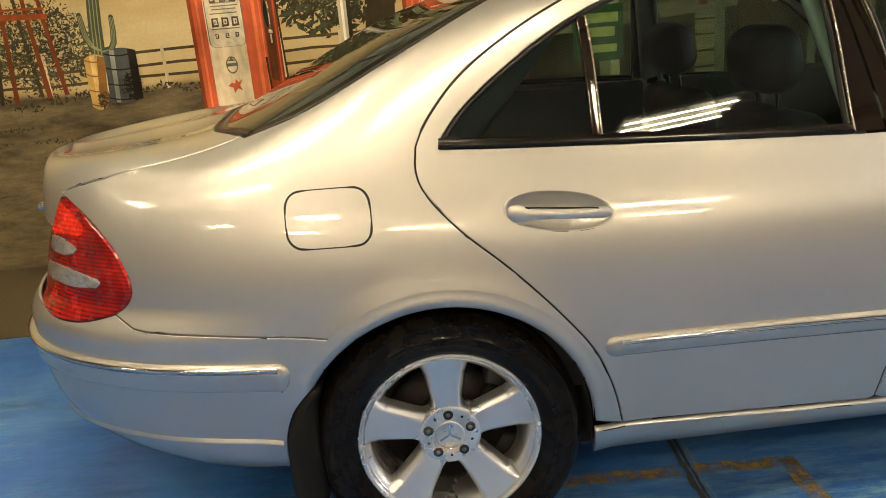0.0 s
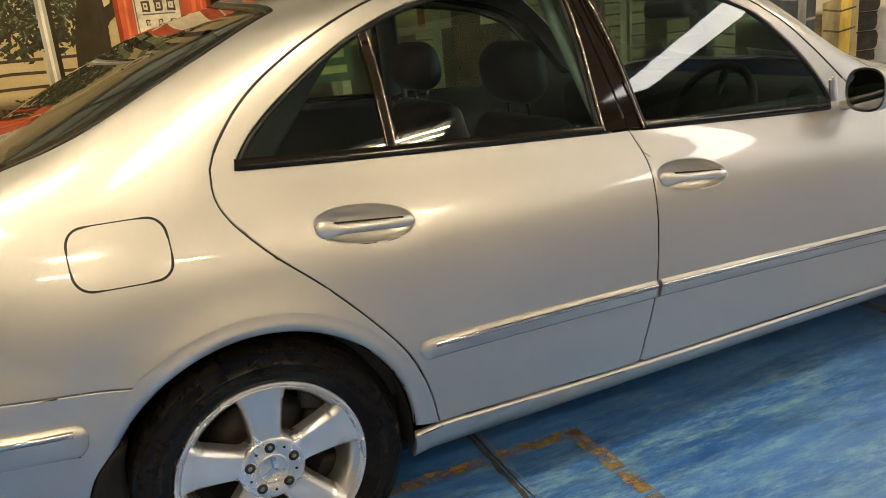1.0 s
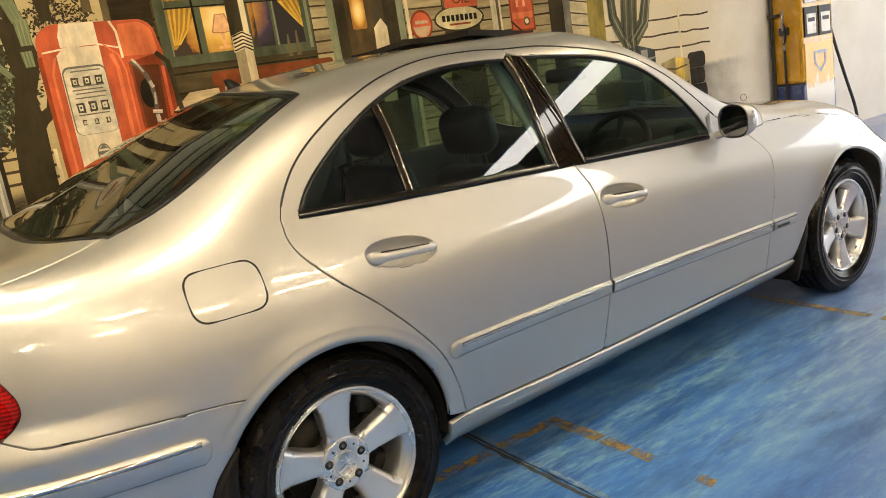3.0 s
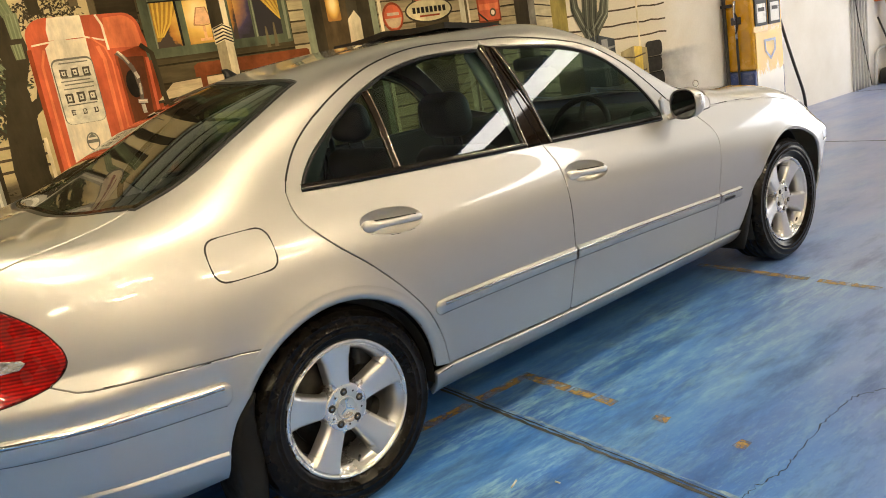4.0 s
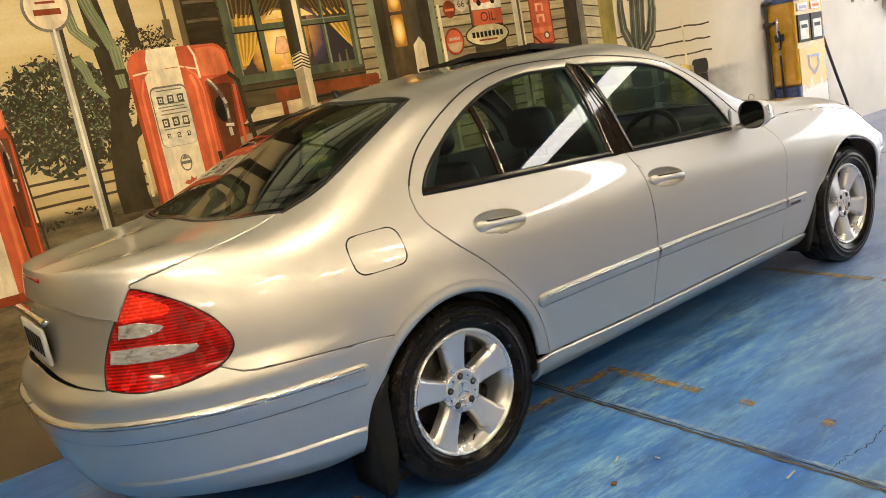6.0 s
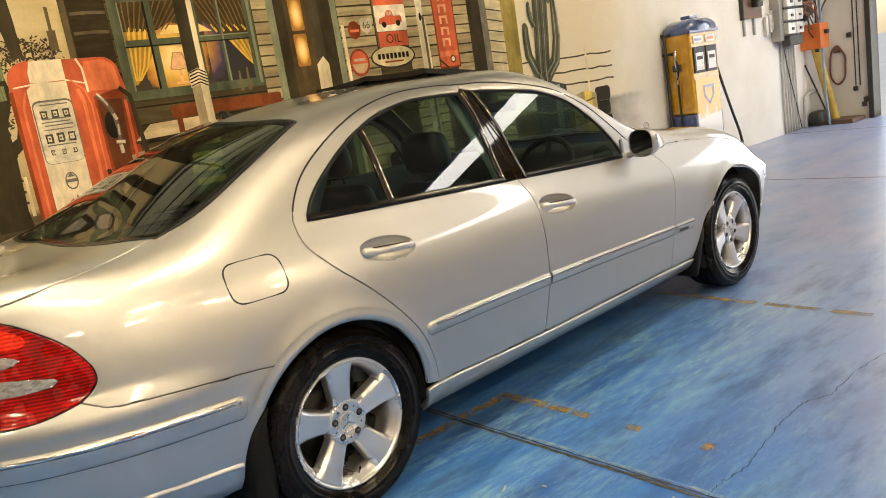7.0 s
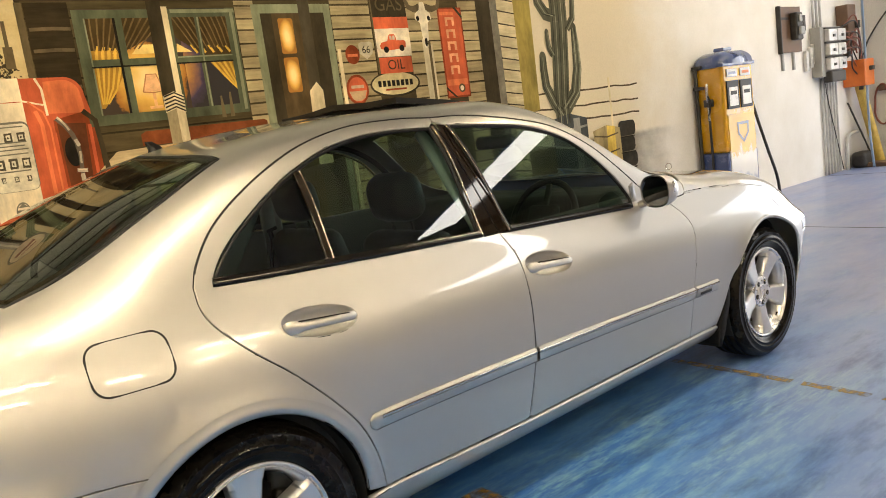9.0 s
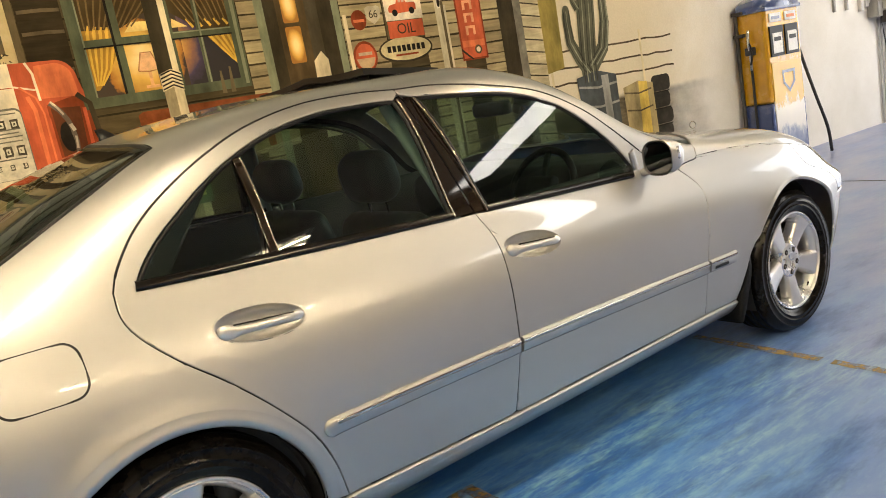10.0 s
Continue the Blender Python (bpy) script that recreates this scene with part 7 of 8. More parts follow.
def wheel(x, y, side, turn, front):
    w = new("wheel")
    w.parent = car
    # local z points outwards
    w.matrix_local = pose(x, y, 0.325) @ (pose(0, 0, 0, 90) if side > 0 else pose(0, 0, 0, -90)) @ pose(0, 0, 0, 0, 0, turn)
    tagged(w, "five-spoke silver alloy wheel with a black tyre")
    part("tyre", tyre_mesh(), TYRE, w, "black road tyre")
    part("rim", rim_mesh(), ALLOY, w, "silver alloy rim")
    for k in range(5):
        part("spoke", spoke_mesh(), ALLOY, w, m=pose(0, 0, 0, 0, 0, 72 * k))
    bm = lathe([(0.078, 0.050), (0.078, 0.070), (0.075, 0.0745), (0.069, 0.0756), (0.033, 0.0756), (0.031, 0.071), (0.0, 0.071)], 60)
    hub = part("hub", bm, ALLOY, w)
    for k in range(5):
        a = math.radians(90 + 72 * k)
        bm = lathe([(0.0125, 0.0725), (0.0122, 0.0738), (0.0, 0.0738)], 20)
        bolt = lathe([(0.0062, 0.0738), (0.0062, 0.0748), (0.005, 0.0752), (0.0, 0.0752)], 6)
        bmesh.ops.transform(bm, matrix=pose(0.054 * math.cos(a), 0.054 * math.sin(a), 0.0036), verts=bm.verts)
        bmesh.ops.transform(bolt, matrix=pose(0.054 * math.cos(a), 0.054 * math.sin(a), 0.0036), verts=bolt.verts)
        part("bolt_hole", bm, RUBBER_DARK, hub, "dark bolt hole")
        part("wheel_bolt", bolt, DARK_CHROME, hub, "steel wheel bolt")
        b = math.radians(126 + 72 * k)
        bm = lathe([(0.0035, 0.0738), (0.0, 0.0738)], 12)
        bmesh.ops.transform(bm, matrix=pose(0.056 * math.cos(b), 0.056 * math.sin(b), 0.0024), verts=bm.verts)
        part("dimple", bm, RUBBER_DARK, hub)
    bm = lathe([(0.0365, 0.071), (0.0365, 0.077), (0.034, 0.0785), (0.0315, 0.077), (0.030, 0.0755), (0.0, 0.0765)], 40)
    cap = part("centre_cap", bm, ALLOY, w, "round chrome centre cap")
    for k in range(3):
        part("cap_ray", rounded_box(0.006, 0.029, 0.0016, 0.0006, 1, pose(0, 0, 0, 0, 0, 120 * k) @ pose(0, 0.0145, 0.0772)), CHROME, cap, "plain raised ray", False)
    bm = lathe([(0.06, 0.0), (0.15, 0.0), (0.15, -0.018), (0.06, -0.018)], 48)
    part("brake_disc", bm, STEEL, w, "steel brake disc")
    bm = lathe([(0.0, 0.035), (0.075, 0.03), (0.078, -0.02)], 40)
    part("disc_bell", bm, RUST, w, "rusty disc bell")
    part("calliper", rounded_box(0.07, 0.12, 0.07, 0.012, 2, pose(0.115, 0.03, -0.005, 0, 0, -20)), STEEL, w, "grey brake calliper")
    part("backing_plate", lathe([(0.0, -0.05), (0.186, -0.05)], 40), RUBBER_DARK, w, "dark backing plate")
    bm = lathe([(0.003, 0.0), (0.003, 0.018), (0.004, 0.018), (0.004, 0.028), (0.0, 0.029)], 10)
    bmesh.ops.transform(bm, matrix=pose(0.0, -0.185, 0.083) @ pose(0, 0, 0, -60), verts=bm.verts)
    part("valve", bm, TRIM, w, "black tyre valve")
    return w


wheel(0.0, -0.783, 1, 0, False)
wheel(FRONT_AXLE, -0.778, 1, 36, True)
wheel(0.0, 0.772, -1, 0, False)
wheel(FRONT_AXLE, 0.772, -1, 0, True)

# mud flaps behind the wheels: moulded, thickest half way up
REAR_FLAP = curve([0.10, 0.20, 0.27, 0.354, 0.454, 0.50], [-0.372, -0.386, -0.389, -0.385, -0.352, -0.312])
FRONT_FLAP = curve([0.10, 0.20, 0.28, 0.38, 0.47], [2.365, 2.362, 2.366, 2.405, 2.438])
for shape, z0, z1, wide in ((REAR_FLAP, 0.10, 0.50, 0.075), (FRONT_FLAP, 0.17, 0.47, 0.06)):
    for s in (1, -1):
        bm = bmesh.new()
        n = 15
        rows = []
        for i in range(n):
            f = i / (n - 1)
            z = z0 + (z1 - z0) * f
            x = float(shape(np.array([z]))[0])
            t = 0.012 + wide * math.sin(math.pi * min(max(f * 0.86 + 0.10, 0), 1)) ** 0.8
            yo = 0.898 - 0.022 * (1 - f) ** 2 - (0.012 if x > 1 else 0.0)
            rows.append([bm.verts.new((x + dx, -s * y, z)) for dx, y in ((0, yo - 0.2), (0, yo - 0.012), (0.004, yo - 0.003), (0.012, yo), (t - 0.012, yo - 0.004), (t, yo - 0.02), (t, yo - 0.2))])
        for p, q in zip(rows, rows[1:]):
            for i in range(7):
                bm.faces.new((p[i], p[(i + 1) % 7], q[(i + 1) % 7], q[i]))
        bm.faces.new(rows[0])
        bm.faces.new(rows[-1])
        bmesh.ops.recalc_face_normals(bm, faces=bm.faces)
        part("mud_flap", bm, TRIM_MATT, car, "black plastic mud flap")

# door mirrors
for s in (1, -1):
    bm = bmesh.new()
    n, m = 13, 24
    rings = []
    for i in range(n):
        f = i / (n - 1)
        k = math.sqrt(max(1 - f ** 2.4, 0.0)) if i < n - 1 else 0.05
        rings.append([bm.verts.new((1.885 + 0.10 * f,
                                    -s * (0.908 + 0.022 * f + 0.066 * k * abs(math.cos(a)) ** 0.75 * (1 if math.cos(a) > 0 else -1)),
                                    0.972 + 0.066 * k * abs(math.sin(a)) ** 0.75 * (1 if math.sin(a) > 0 else -1))) for a in np.linspace(0, 2 * math.pi, m, endpoint=False)])
    for a, b in zip(rings, rings[1:]):
        for k in range(m):
            bm.faces.new((a[k], a[(k + 1) % m], b[(k + 1) % m], b[k]))
    bm.faces.new(rings[-1])
    bmesh.ops.recalc_face_normals(bm, faces=bm.faces)
    mirror = part("door_mirror", bm, SILVER, doors[("front", s)], "silver door mirror with dark glass")
    bm = bmesh.new()
    ring = [bm.verts.new((1.889, -s * (0.908 + 0.060 * abs(math.cos(a)) ** 0.75 * (1 if math.cos(a) > 0 else -1)), 0.972 + 0.059 * abs(math.sin(a)) ** 0.75 * (1 if math.sin(a) > 0 else -1))) for a in np.linspace(0, 2 * math.pi, m, endpoint=False)]
    bm.faces.new(ring if s < 0 else ring[::-1])
    part("mirror_glass", bm, MIRROR, mirror, "dark mirror glass", False)
    part("mirror_indicator", rounded_box(0.05, 0.02, 0.05, 0.009, 3, pose(1.935, -s * 0.966, 0.982, 0, 0, -s * -20)), LAMP_CLEAR, mirror, "clear indicator lens")
    part("mirror_foot", rounded_box(0.05, 0.09, 0.03, 0.012, 2, pose(1.92, -s * 0.85, 0.925, s * -14)), SILVER, mirror)
    part("mirror_sail", rounded_box(0.03, 0.012, 0.115, 0.005, 2, pose(1.872, -s * 0.812, 0.962, s * 14, -28, 0)), SILVER, mirror, "silver corner trim")


# ---- cabin ----
def cushion(sx, sy, sz, r, m, puff=0.0):
    bm = rounded_box(sx, sy, sz, r, 4)
    if puff:
        for v in bm.verts:
            k = (1 - (2 * v.co.y / sy) ** 2) * (1 - (2 * v.co.z / sz) ** 2)
            v.co.x += puff * max(k, 0) * (1 if v.co.x > 0 else -1)
    bmesh.ops.transform(bm, matrix=m, verts=bm.verts)
    return bm


def front_seat(y):
    seat = new("front_seat")
    seat.parent = car
    tagged(seat, "black leather front seat")
    part("seat_cushion", cushion(0.52, 0.50, 0.16, 0.05, pose(1.33, y, 0.47, 0, -6)), LEATHER, seat)
    part("backrest", cushion(0.14, 0.48, 0.56, 0.065, pose(1.075, y, 0.70, 0, -16), 0.02), LEATHER, seat)
    hd = part("headrest", cushion(0.125, 0.25, 0.19, 0.062, pose(0.992, y, 1.105, 0, -10), 0.02), LEATHER, seat, "black padded headrest")
    for dy in (-0.06, 0.06):
        bm = lathe([(0.007, 0), (0.007, 0.10)], 10)
        bmesh.ops.transform(bm, matrix=pose(1.018, y + dy, 0.935, 0, -10), verts=bm.verts)
        part("headrest_post", bm, CHROME, hd, "chrome headrest post")


front_seat(-0.37)
front_seat(0.37)
bench = new("rear_bench")
bench.parent = car
tagged(bench, "black leather rear bench")
part("seat_cushion", cushion(0.50, 1.30, 0.16, 0.05, pose(0.38, 0, 0.46, 0, -6)), LEATHER, bench)
part("backrest", cushion(0.13, 1.30, 0.52, 0.05, pose(0.06, 0, 0.70, 0, -22), 0.01), LEATHER, bench)
part("parcel_shelf", rounded_box(0.55, 1.30, 0.04, 0.012, 2, pose(-0.20, 0, 0.955)), CABIN_DARK, car, "dark parcel shelf")
part("bulkhead", rounded_box(0.03, 1.45, 0.55, 0.01, 2, pose(-0.12, 0, 0.68)), CABIN_DARK, car, "dark seat bulkhead")
part("dashboard", cushion(0.42, 1.40, 0.24, 0.08, pose(2.08, 0, 0.84)), CABIN_DARK, car, "dark dashboard")
part("centre_console", rounded_box(0.9, 0.22, 0.3, 0.04, 3, pose(1.6, 0, 0.50)), CABIN_DARK, car, "dark centre console")
bm = bmesh.new()
seg, tube = 48, 10
rings = [[bm.verts.new(((0.182 + 0.015 * math.cos(b)) * math.cos(a), (0.182 + 0.015 * math.cos(b)) * math.sin(a), 0.015 * math.sin(b))) for b in np.linspace(0, 2 * math.pi, tube, endpoint=False)] for a in np.linspace(0, 2 * math.pi, seg, endpoint=False)]
for i in range(seg):
    for j in range(tube):
        bm.faces.new((rings[i][j], rings[(i + 1) % seg][j], rings[(i + 1) % seg][(j + 1) % tube], rings[i][(j + 1) % tube]))
wheel_m = pose(1.80, -0.37, 0.87, 0, -64, 0)
bmesh.ops.transform(bm, matrix=wheel_m, verts=bm.verts)
sw = part("steering_wheel", bm, LEATHER, car, "black steering wheel")
part("wheel_boss", rounded_box(0.14, 0.16, 0.05, 0.02, 3, wheel_m), CABIN_DARK, sw)
for a in (0, 120, 240):
    part("wheel_spoke", rounded_box(0.17, 0.03, 0.015, 0.005, 2, wheel_m @ pose(0, 0, 0, 0, 0, a) @ pose(0.09, 0, 0)), CABIN_DARK, sw)
for s in (1, -1):
    for x0, x1, d in ((0.10, 1.02, doors[("rear", s)]), (1.12, 2.02, doors[("front", s)])):
        part("door_card", cushion(x1 - x0, 0.05, 0.58, 0.02, pose((x0 + x1) / 2, -s * 0.775, 0.67)), CABIN_DARK, d, "dark door card")
    # inner pillar trims and belts
    for x0, z0, x1, z1, w in ((1.06, 0.95, 0.975, 1.36, 0.09), (0.02, 0.98, 0.32, 1.28, 0.13)):
        d = Vector((x1 - x0, 0, z1 - z0))
        bm = rounded_box(w, 0.03, d.length, 0.012, 2, pose((x0 + x1) / 2, -s * (0.685 if x0 > 0.5 else 0.655), (z0 + z1) / 2, 0, 0, 0) @ pose(0, 0, 0, s * -23, math.degrees(math.atan2(d.x, d.z)), 0))
        part("pillar_trim", bm, CABIN_GREY if x0 > 0.5 else CABIN_DARK, car, "inner pillar trim")
    bm = rounded_box(0.012, 0.045, 0.42, 0.003, 1, pose(1.045, -s * 0.66, 1.13, s * -14, -10, 0))
    part("seat_belt", bm, CABIN_GREY, car, "grey seat belt")
bm = rounded_box(0.05, 0.24, 0.065, 0.02, 3, pose(1.93, 0, 1.235))
part("inner_mirror", bm, CABIN_DARK, car, "dark interior mirror")
# headliner, just under the roof
hl_u, hl_v = np.meshgrid(np.linspace(0.26, 1.62, 30), np.linspace(7.12, 9, 14), indexing="ij")
hp, hn = body(hl_u, hl_v), normal(hl_u, hl_v)
hp = hp - hn * 0.03
full = np.concatenate([hp, (hp * (1, -1, 1))[:, ::-1]], 1)
idx = np.arange(full.shape[0] * full.shape[1]).reshape(full.shape[:2])
fs = [[int(idx[i, j]), int(idx[i, j + 1]), int(idx[i + 1, j + 1]), int(idx[i + 1, j])] for i in range(idx.shape[0] - 1) for j in range(idx.shape[1] - 1)]
ob = mesh_object("headliner", full.reshape(-1, 3), fs, None, HEADLINER)
ob.parent = car


# ---- pump, switchboard and gear along the white wall ----
PUMP_YELLOW = varied("yellow_pump_enamel", (0.54, 0.27, 0.004), (0.70, 0.38, 0.008), 5, 0.24, 0.05, 200, Coat_Weight=0.8)
PUMP_BLUE = varied("blue_pump_enamel", (0.03, 0.055, 0.18), (0.05, 0.085, 0.25), 5, 0.26, 0.05, 200, Coat_Weight=0.8)
PUMP_WHITE = varied("white_pump_enamel", (0.55, 0.54, 0.52), (0.68, 0.67, 0.65), 5, 0.3, 0.05, 200, Coat_Weight=0.5)
HOSE = mat("black_hose_rubber", (0.012, 0.012, 0.012), 0.45)
BROWN_BOX = varied("brown_box_board", (0.10, 0.055, 0.03), (0.17, 0.10, 0.06), 8, 0.6, 0.2, 120)
GREY_BOX = varied("grey_switch_steel", (0.28, 0.28, 0.27), (0.38, 0.38, 0.36), 6, 0.5, 0.1, 120)
ORANGE = varied("orange_enamel", (0.55, 0.13, 0.02), (0.70, 0.19, 0.03), 6, 0.4, 0.1, 120)
POLE_YELLOW = varied("worn_yellow_paint", (0.45, 0.30, 0.05), (0.66, 0.48, 0.10), 9, 0.5, 0.2, 80)
CONDUIT = varied("grey_conduit", (0.40, 0.40, 0.39), (0.55, 0.55, 0.53), 9, 0.5, 0.1, 80)
LEAD_RED = mat("red_brown_lead", (0.20, 0.06, 0.035), 0.5)
LEAD_BLUE = mat("pale_blue_hose", (0.20, 0.30, 0.45), 0.45)


def tube(name, pts, r, material, parent=None, label="", category="", kind="", steps=8, sides=8):
    """A round cord along a smooth line through 3D points."""
    p = [Vector(q) for q in pts]
    e = [2 * p[0] - p[1]] + p + [2 * p[-1] - p[-2]]
    line = []
    for i in range(1, len(e) - 2):
        for k in range(steps):
            t = k / steps
            line.append(0.5 * (2 * e[i] + (e[i + 1] - e[i - 1]) * t + (2 * e[i - 1] - 5 * e[i] + 4 * e[i + 1] - e[i + 2]) * t * t + (3 * e[i] - e[i - 1] - 3 * e[i + 1] + e[i + 2]) * t ** 3))
    line.append(p[-1])
    bm = bmesh.new()
    rings = []
    for i, c in enumerate(line):
        d = (line[min(i + 1, len(line) - 1)] - line[max(i - 1, 0)]).normalized()
        a = d.cross(Vector((0.3, 0.2, 0.93))).normalized()
        b = d.cross(a)
        rings.append([bm.verts.new(c + (a * math.cos(2 * math.pi * k / sides) + b * math.sin(2 * math.pi * k / sides)) * r) for k in range(sides)])
    for u, w in zip(rings, rings[1:]):
        for k in range(sides):
            bm.faces.new((u[k], u[(k + 1) % sides], w[(k + 1) % sides], w[k]))
    bm.faces.new(rings[0])
    bm.faces.new(rings[-1])
    bmesh.ops.recalc_face_normals(bm, faces=bm.faces)
    return solid(name, bm, material, label, category, kind, parent, True)


pump = new("fuel_pump")
pump.matrix_world = pose(6.95, 1.80, 0)
tagged(pump, "old yellow and blue enamelled fuel pump standing against the white wall", "fuel pump")
solid("plinth", rounded_box_at(0.0, 0.0, 0.0, 0.62, 0.33, 0.66, 0.02, 3), PUMP_BLUE, "blue lower casing", kind="", parent=pump)
solid("side_casing", rounded_box_at(0.0, 0.0, 0.662, 0.62, 0.33, 1.60, 0.035, 4), PUMP_YELLOW, "yellow casing", kind="", parent=pump)


def pump_front_material():
    """Yellow enamel over blue, rubbed and faded to a white primer in the middle."""
    m = mat("worn_pump_front", (0.6, 0.5, 0.3), 0.3, 0.0, Coat_Weight=0.5)
    n = Nodes(m)
    sep = n.add("ShaderNodeSeparateXYZ")
    n.link(n.co, sep.inputs[0])
    w = n.add("ShaderNodeMath")
    w.operation = "MULTIPLY_ADD"
    n.link(n.noise(7, 7, 0.7, (1, 1, 0.6)), w.inputs[0])
    w.inputs[1].default_value = 0.55
    n.link(sep.outputs[2], w.inputs[2])
    n.colour(n.ramp(w.outputs[0], [(0.42, (0.045, 0.075, 0.22)), (0.58, (0.20, 0.24, 0.38)), (0.68, (0.66, 0.65, 0.63)), (0.92, (0.72, 0.71, 0.66)), (0.965, (0.66, 0.40, 0.02))]))
    return m


solid("front_panel", rounded_box_at(0.04, -0.008, 0.06, 0.58, 0.01, 1.06, 0.006, 2), pump_front_material(), "worn front panel, yellow fading to white and blue", kind="", parent=pump)
bm = bmesh.new()
pts = [(0.20, 0.97), (0.44, 0.97), (0.43, 0.84), (0.32, 0.74), (0.21, 0.84)]
if pts:
    outer = [bm.verts.new((x, -0.012, z)) for x, z in pts]
    inner = [bm.verts.new((0.32 + (x - 0.32) * 0.72, -0.012, 0.87 + (z - 0.87) * 0.72)) for x, z in pts]
    for i in range(5):
        bm.faces.new((outer[i], outer[(i + 1) % 5], inner[(i + 1) % 5], inner[i]))
solid("front_shield", bm, PUMP_BLUE, "faint blue shield outline", kind="", parent=pump)
bm = bmesh.new()
rows = []
for i in range(7):
    f = i / 6
    k = max(1 - 0.42 * f ** 2.4, 0.3)
    rows.append([bm.verts.new((0.31 + sx * (0.29 * k + 0.04), 0.165 + sy * (0.145 * k + 0.04), 1.60 + 0.135 * f ** 0.8)) for sx, sy in ((-1, -0.7), (-0.85, -1), (0.85, -1), (1, -0.7), (1, 0.7), (0.85, 1), (-0.85, 1), (-1, 0.7))])
for a, b in zip(rows, rows[1:]):
    for i in range(8):
        bm.faces.new((a[i], a[(i + 1) % 8], b[(i + 1) % 8], b[i]))
bm.faces.new(rows[-1])
bmesh.ops.recalc_face_normals(bm, faces=bm.faces)
solid("dome", bm, PUMP_BLUE, "blue domed top", kind="", parent=pump, smooth_faces=True)
solid("dome_cap", rounded_box_at(0.22, 0.10, 1.745, 0.40, 0.22, 1.785, 0.012, 2), PUMP_BLUE, kind="", parent=pump)
solid("collar", rounded_box_at(-0.02, -0.02, 1.575, 0.64, 0.33, 1.615, 0.012, 2), PUMP_BLUE, kind="", parent=pump)
for i in range(2):
    x0 = 0.05 + 0.27 * i
    w = solid("dial_window", rounded_box_at(x0, -0.014, 1.12, x0 + 0.24, 0.004, 1.42, 0.006, 2), TRIM, "black dial surround", kind="", parent=pump)
    solid("dial_face", rounded_box_at(x0 + 0.035, -0.018, 1.15, x0 + 0.205, -0.012, 1.35, 0.002, 1), PUMP_WHITE, kind="", parent=w)
    solid("dial_bar", rounded_box_at(x0 + 0.06, -0.0205, 1.27, x0 + 0.18, -0.017, 1.31, 0.001, 1), TRIM, kind="", parent=w)
    solid("price_card", rounded_box_at(x0 + 0.02, -0.012, 1.46, x0 + 0.22, 0.004, 1.545, 0.003, 1), (PUMP_WHITE), "pale card with plain bars", kind="", parent=pump)
    solid("card_bar", rounded_box_at(x0 + 0.05, -0.015, 1.485, x0 + 0.19, -0.011, 1.515, 0.001, 1), (PUMP_BLUE, ORANGE)[i], kind="", parent=pump)
tube("nozzle", [(-0.03, 0.17, 1.42), (-0.04, 0.17, 1.36), (-0.045, 0.17, 1.28), (-0.03, 0.17, 1.18), (-0.03, 0.17, 1.02)], 0.016, CHROME_SOFT, pump, "steel nozzle hanging on its hook")
tube("nozzle_guard", [(-0.04, 0.17, 1.30), (-0.075, 0.13, 1.24), (-0.075, 0.13, 1.14), (-0.04, 0.17, 1.08)], 0.009, TRIM, pump)
solid("nozzle_hook", rounded_box_at(-0.05, 0.12, 1.17, 0.0, 0.22, 1.25, 0.01, 2), DARK_STEEL, kind="", parent=pump)
tube("nozzle_hose", [(-0.03, 0.17, 1.02), (-0.025, 0.172, 0.8), (-0.02, 0.175, 0.4), (-0.02, 0.18, 0.05)], 0.013, HOSE, pump, "black hose")
tube("side_hose", [(0.63, 0.10, 1.50), (0.655, 0.08, 1.30), (0.69, 0.03, 1.0), (0.77, -0.03, 0.62), (0.87, -0.07, 0.28), (0.90, -0.08, 0.012)], 0.017, HOSE, pump, "black hose hanging down to the floor")
for z in (1.36, 1.58):
    solid("bracket", rounded_box_at(-0.05, 0.22, z, 0.02, 0.335, z + 0.035, 0.006, 2), DARK_STEEL, kind="", parent=pump)
tube("rear_pipe", [(-0.03, 0.30, 1.6), (-0.03, 0.30, 0.9), (-0.03, 0.30, 0.02)], 0.02, DARK_STEEL, pump, "dark pipe behind the pump")

W = WALL_Y
box = new("meter_box")
box.matrix_world = pose(8.9, W, 1.68)
tagged(box, "brown fuse board with a black meter on the wall", "meter box")
solid("board", rounded_box_at(-0.02, -0.05, 0, 0.50, 0, 0.56, 0.006), BROWN_BOX, kind="", parent=box)
solid("meter", rounded_box_at(0.20, -0.15, 0.14, 0.36, -0.05, 0.48, 0.02, 2), DARK_STEEL, "black meter housing", kind="", parent=box)
solid("meter_cap", rounded_box_at(0.22, -0.19, 0.20, 0.33, -0.15, 0.30, 0.015, 2), GREY_BOX, kind="", parent=box)
solid("fuse_carrier", rounded_box_at(0.38, -0.14, 0.24, 0.45, -0.05, 0.44, 0.012, 2), DARK_STEEL, kind="", parent=box)
solid("fuse_carrier", rounded_box_at(0.24, -0.17, 0.36, 0.31, -0.15, 0.45, 0.008, 2), GREY_BOX, kind="", parent=box)
solid("board_edge", rounded_box_at(-0.035, -0.06, -0.01, -0.015, 0, 0.57, 0.004), DARK_STEEL, kind="", parent=box)
solid("board_batten", rounded_box_at(-0.01, -0.056, 0.40, 0.19, -0.05, 0.43, 0.002), DARK_STEEL, kind="", parent=box)
for dx in (0.02, 0.30):
    solid("bracket_leg", rounded_box_at(dx, -0.03, -0.22, dx + 0.035, 0, 0.0, 0.004), GREY_BOX, kind="", parent=box)
board = new("switchboard")
board.matrix_world = pose(9.72, W, 1.30)
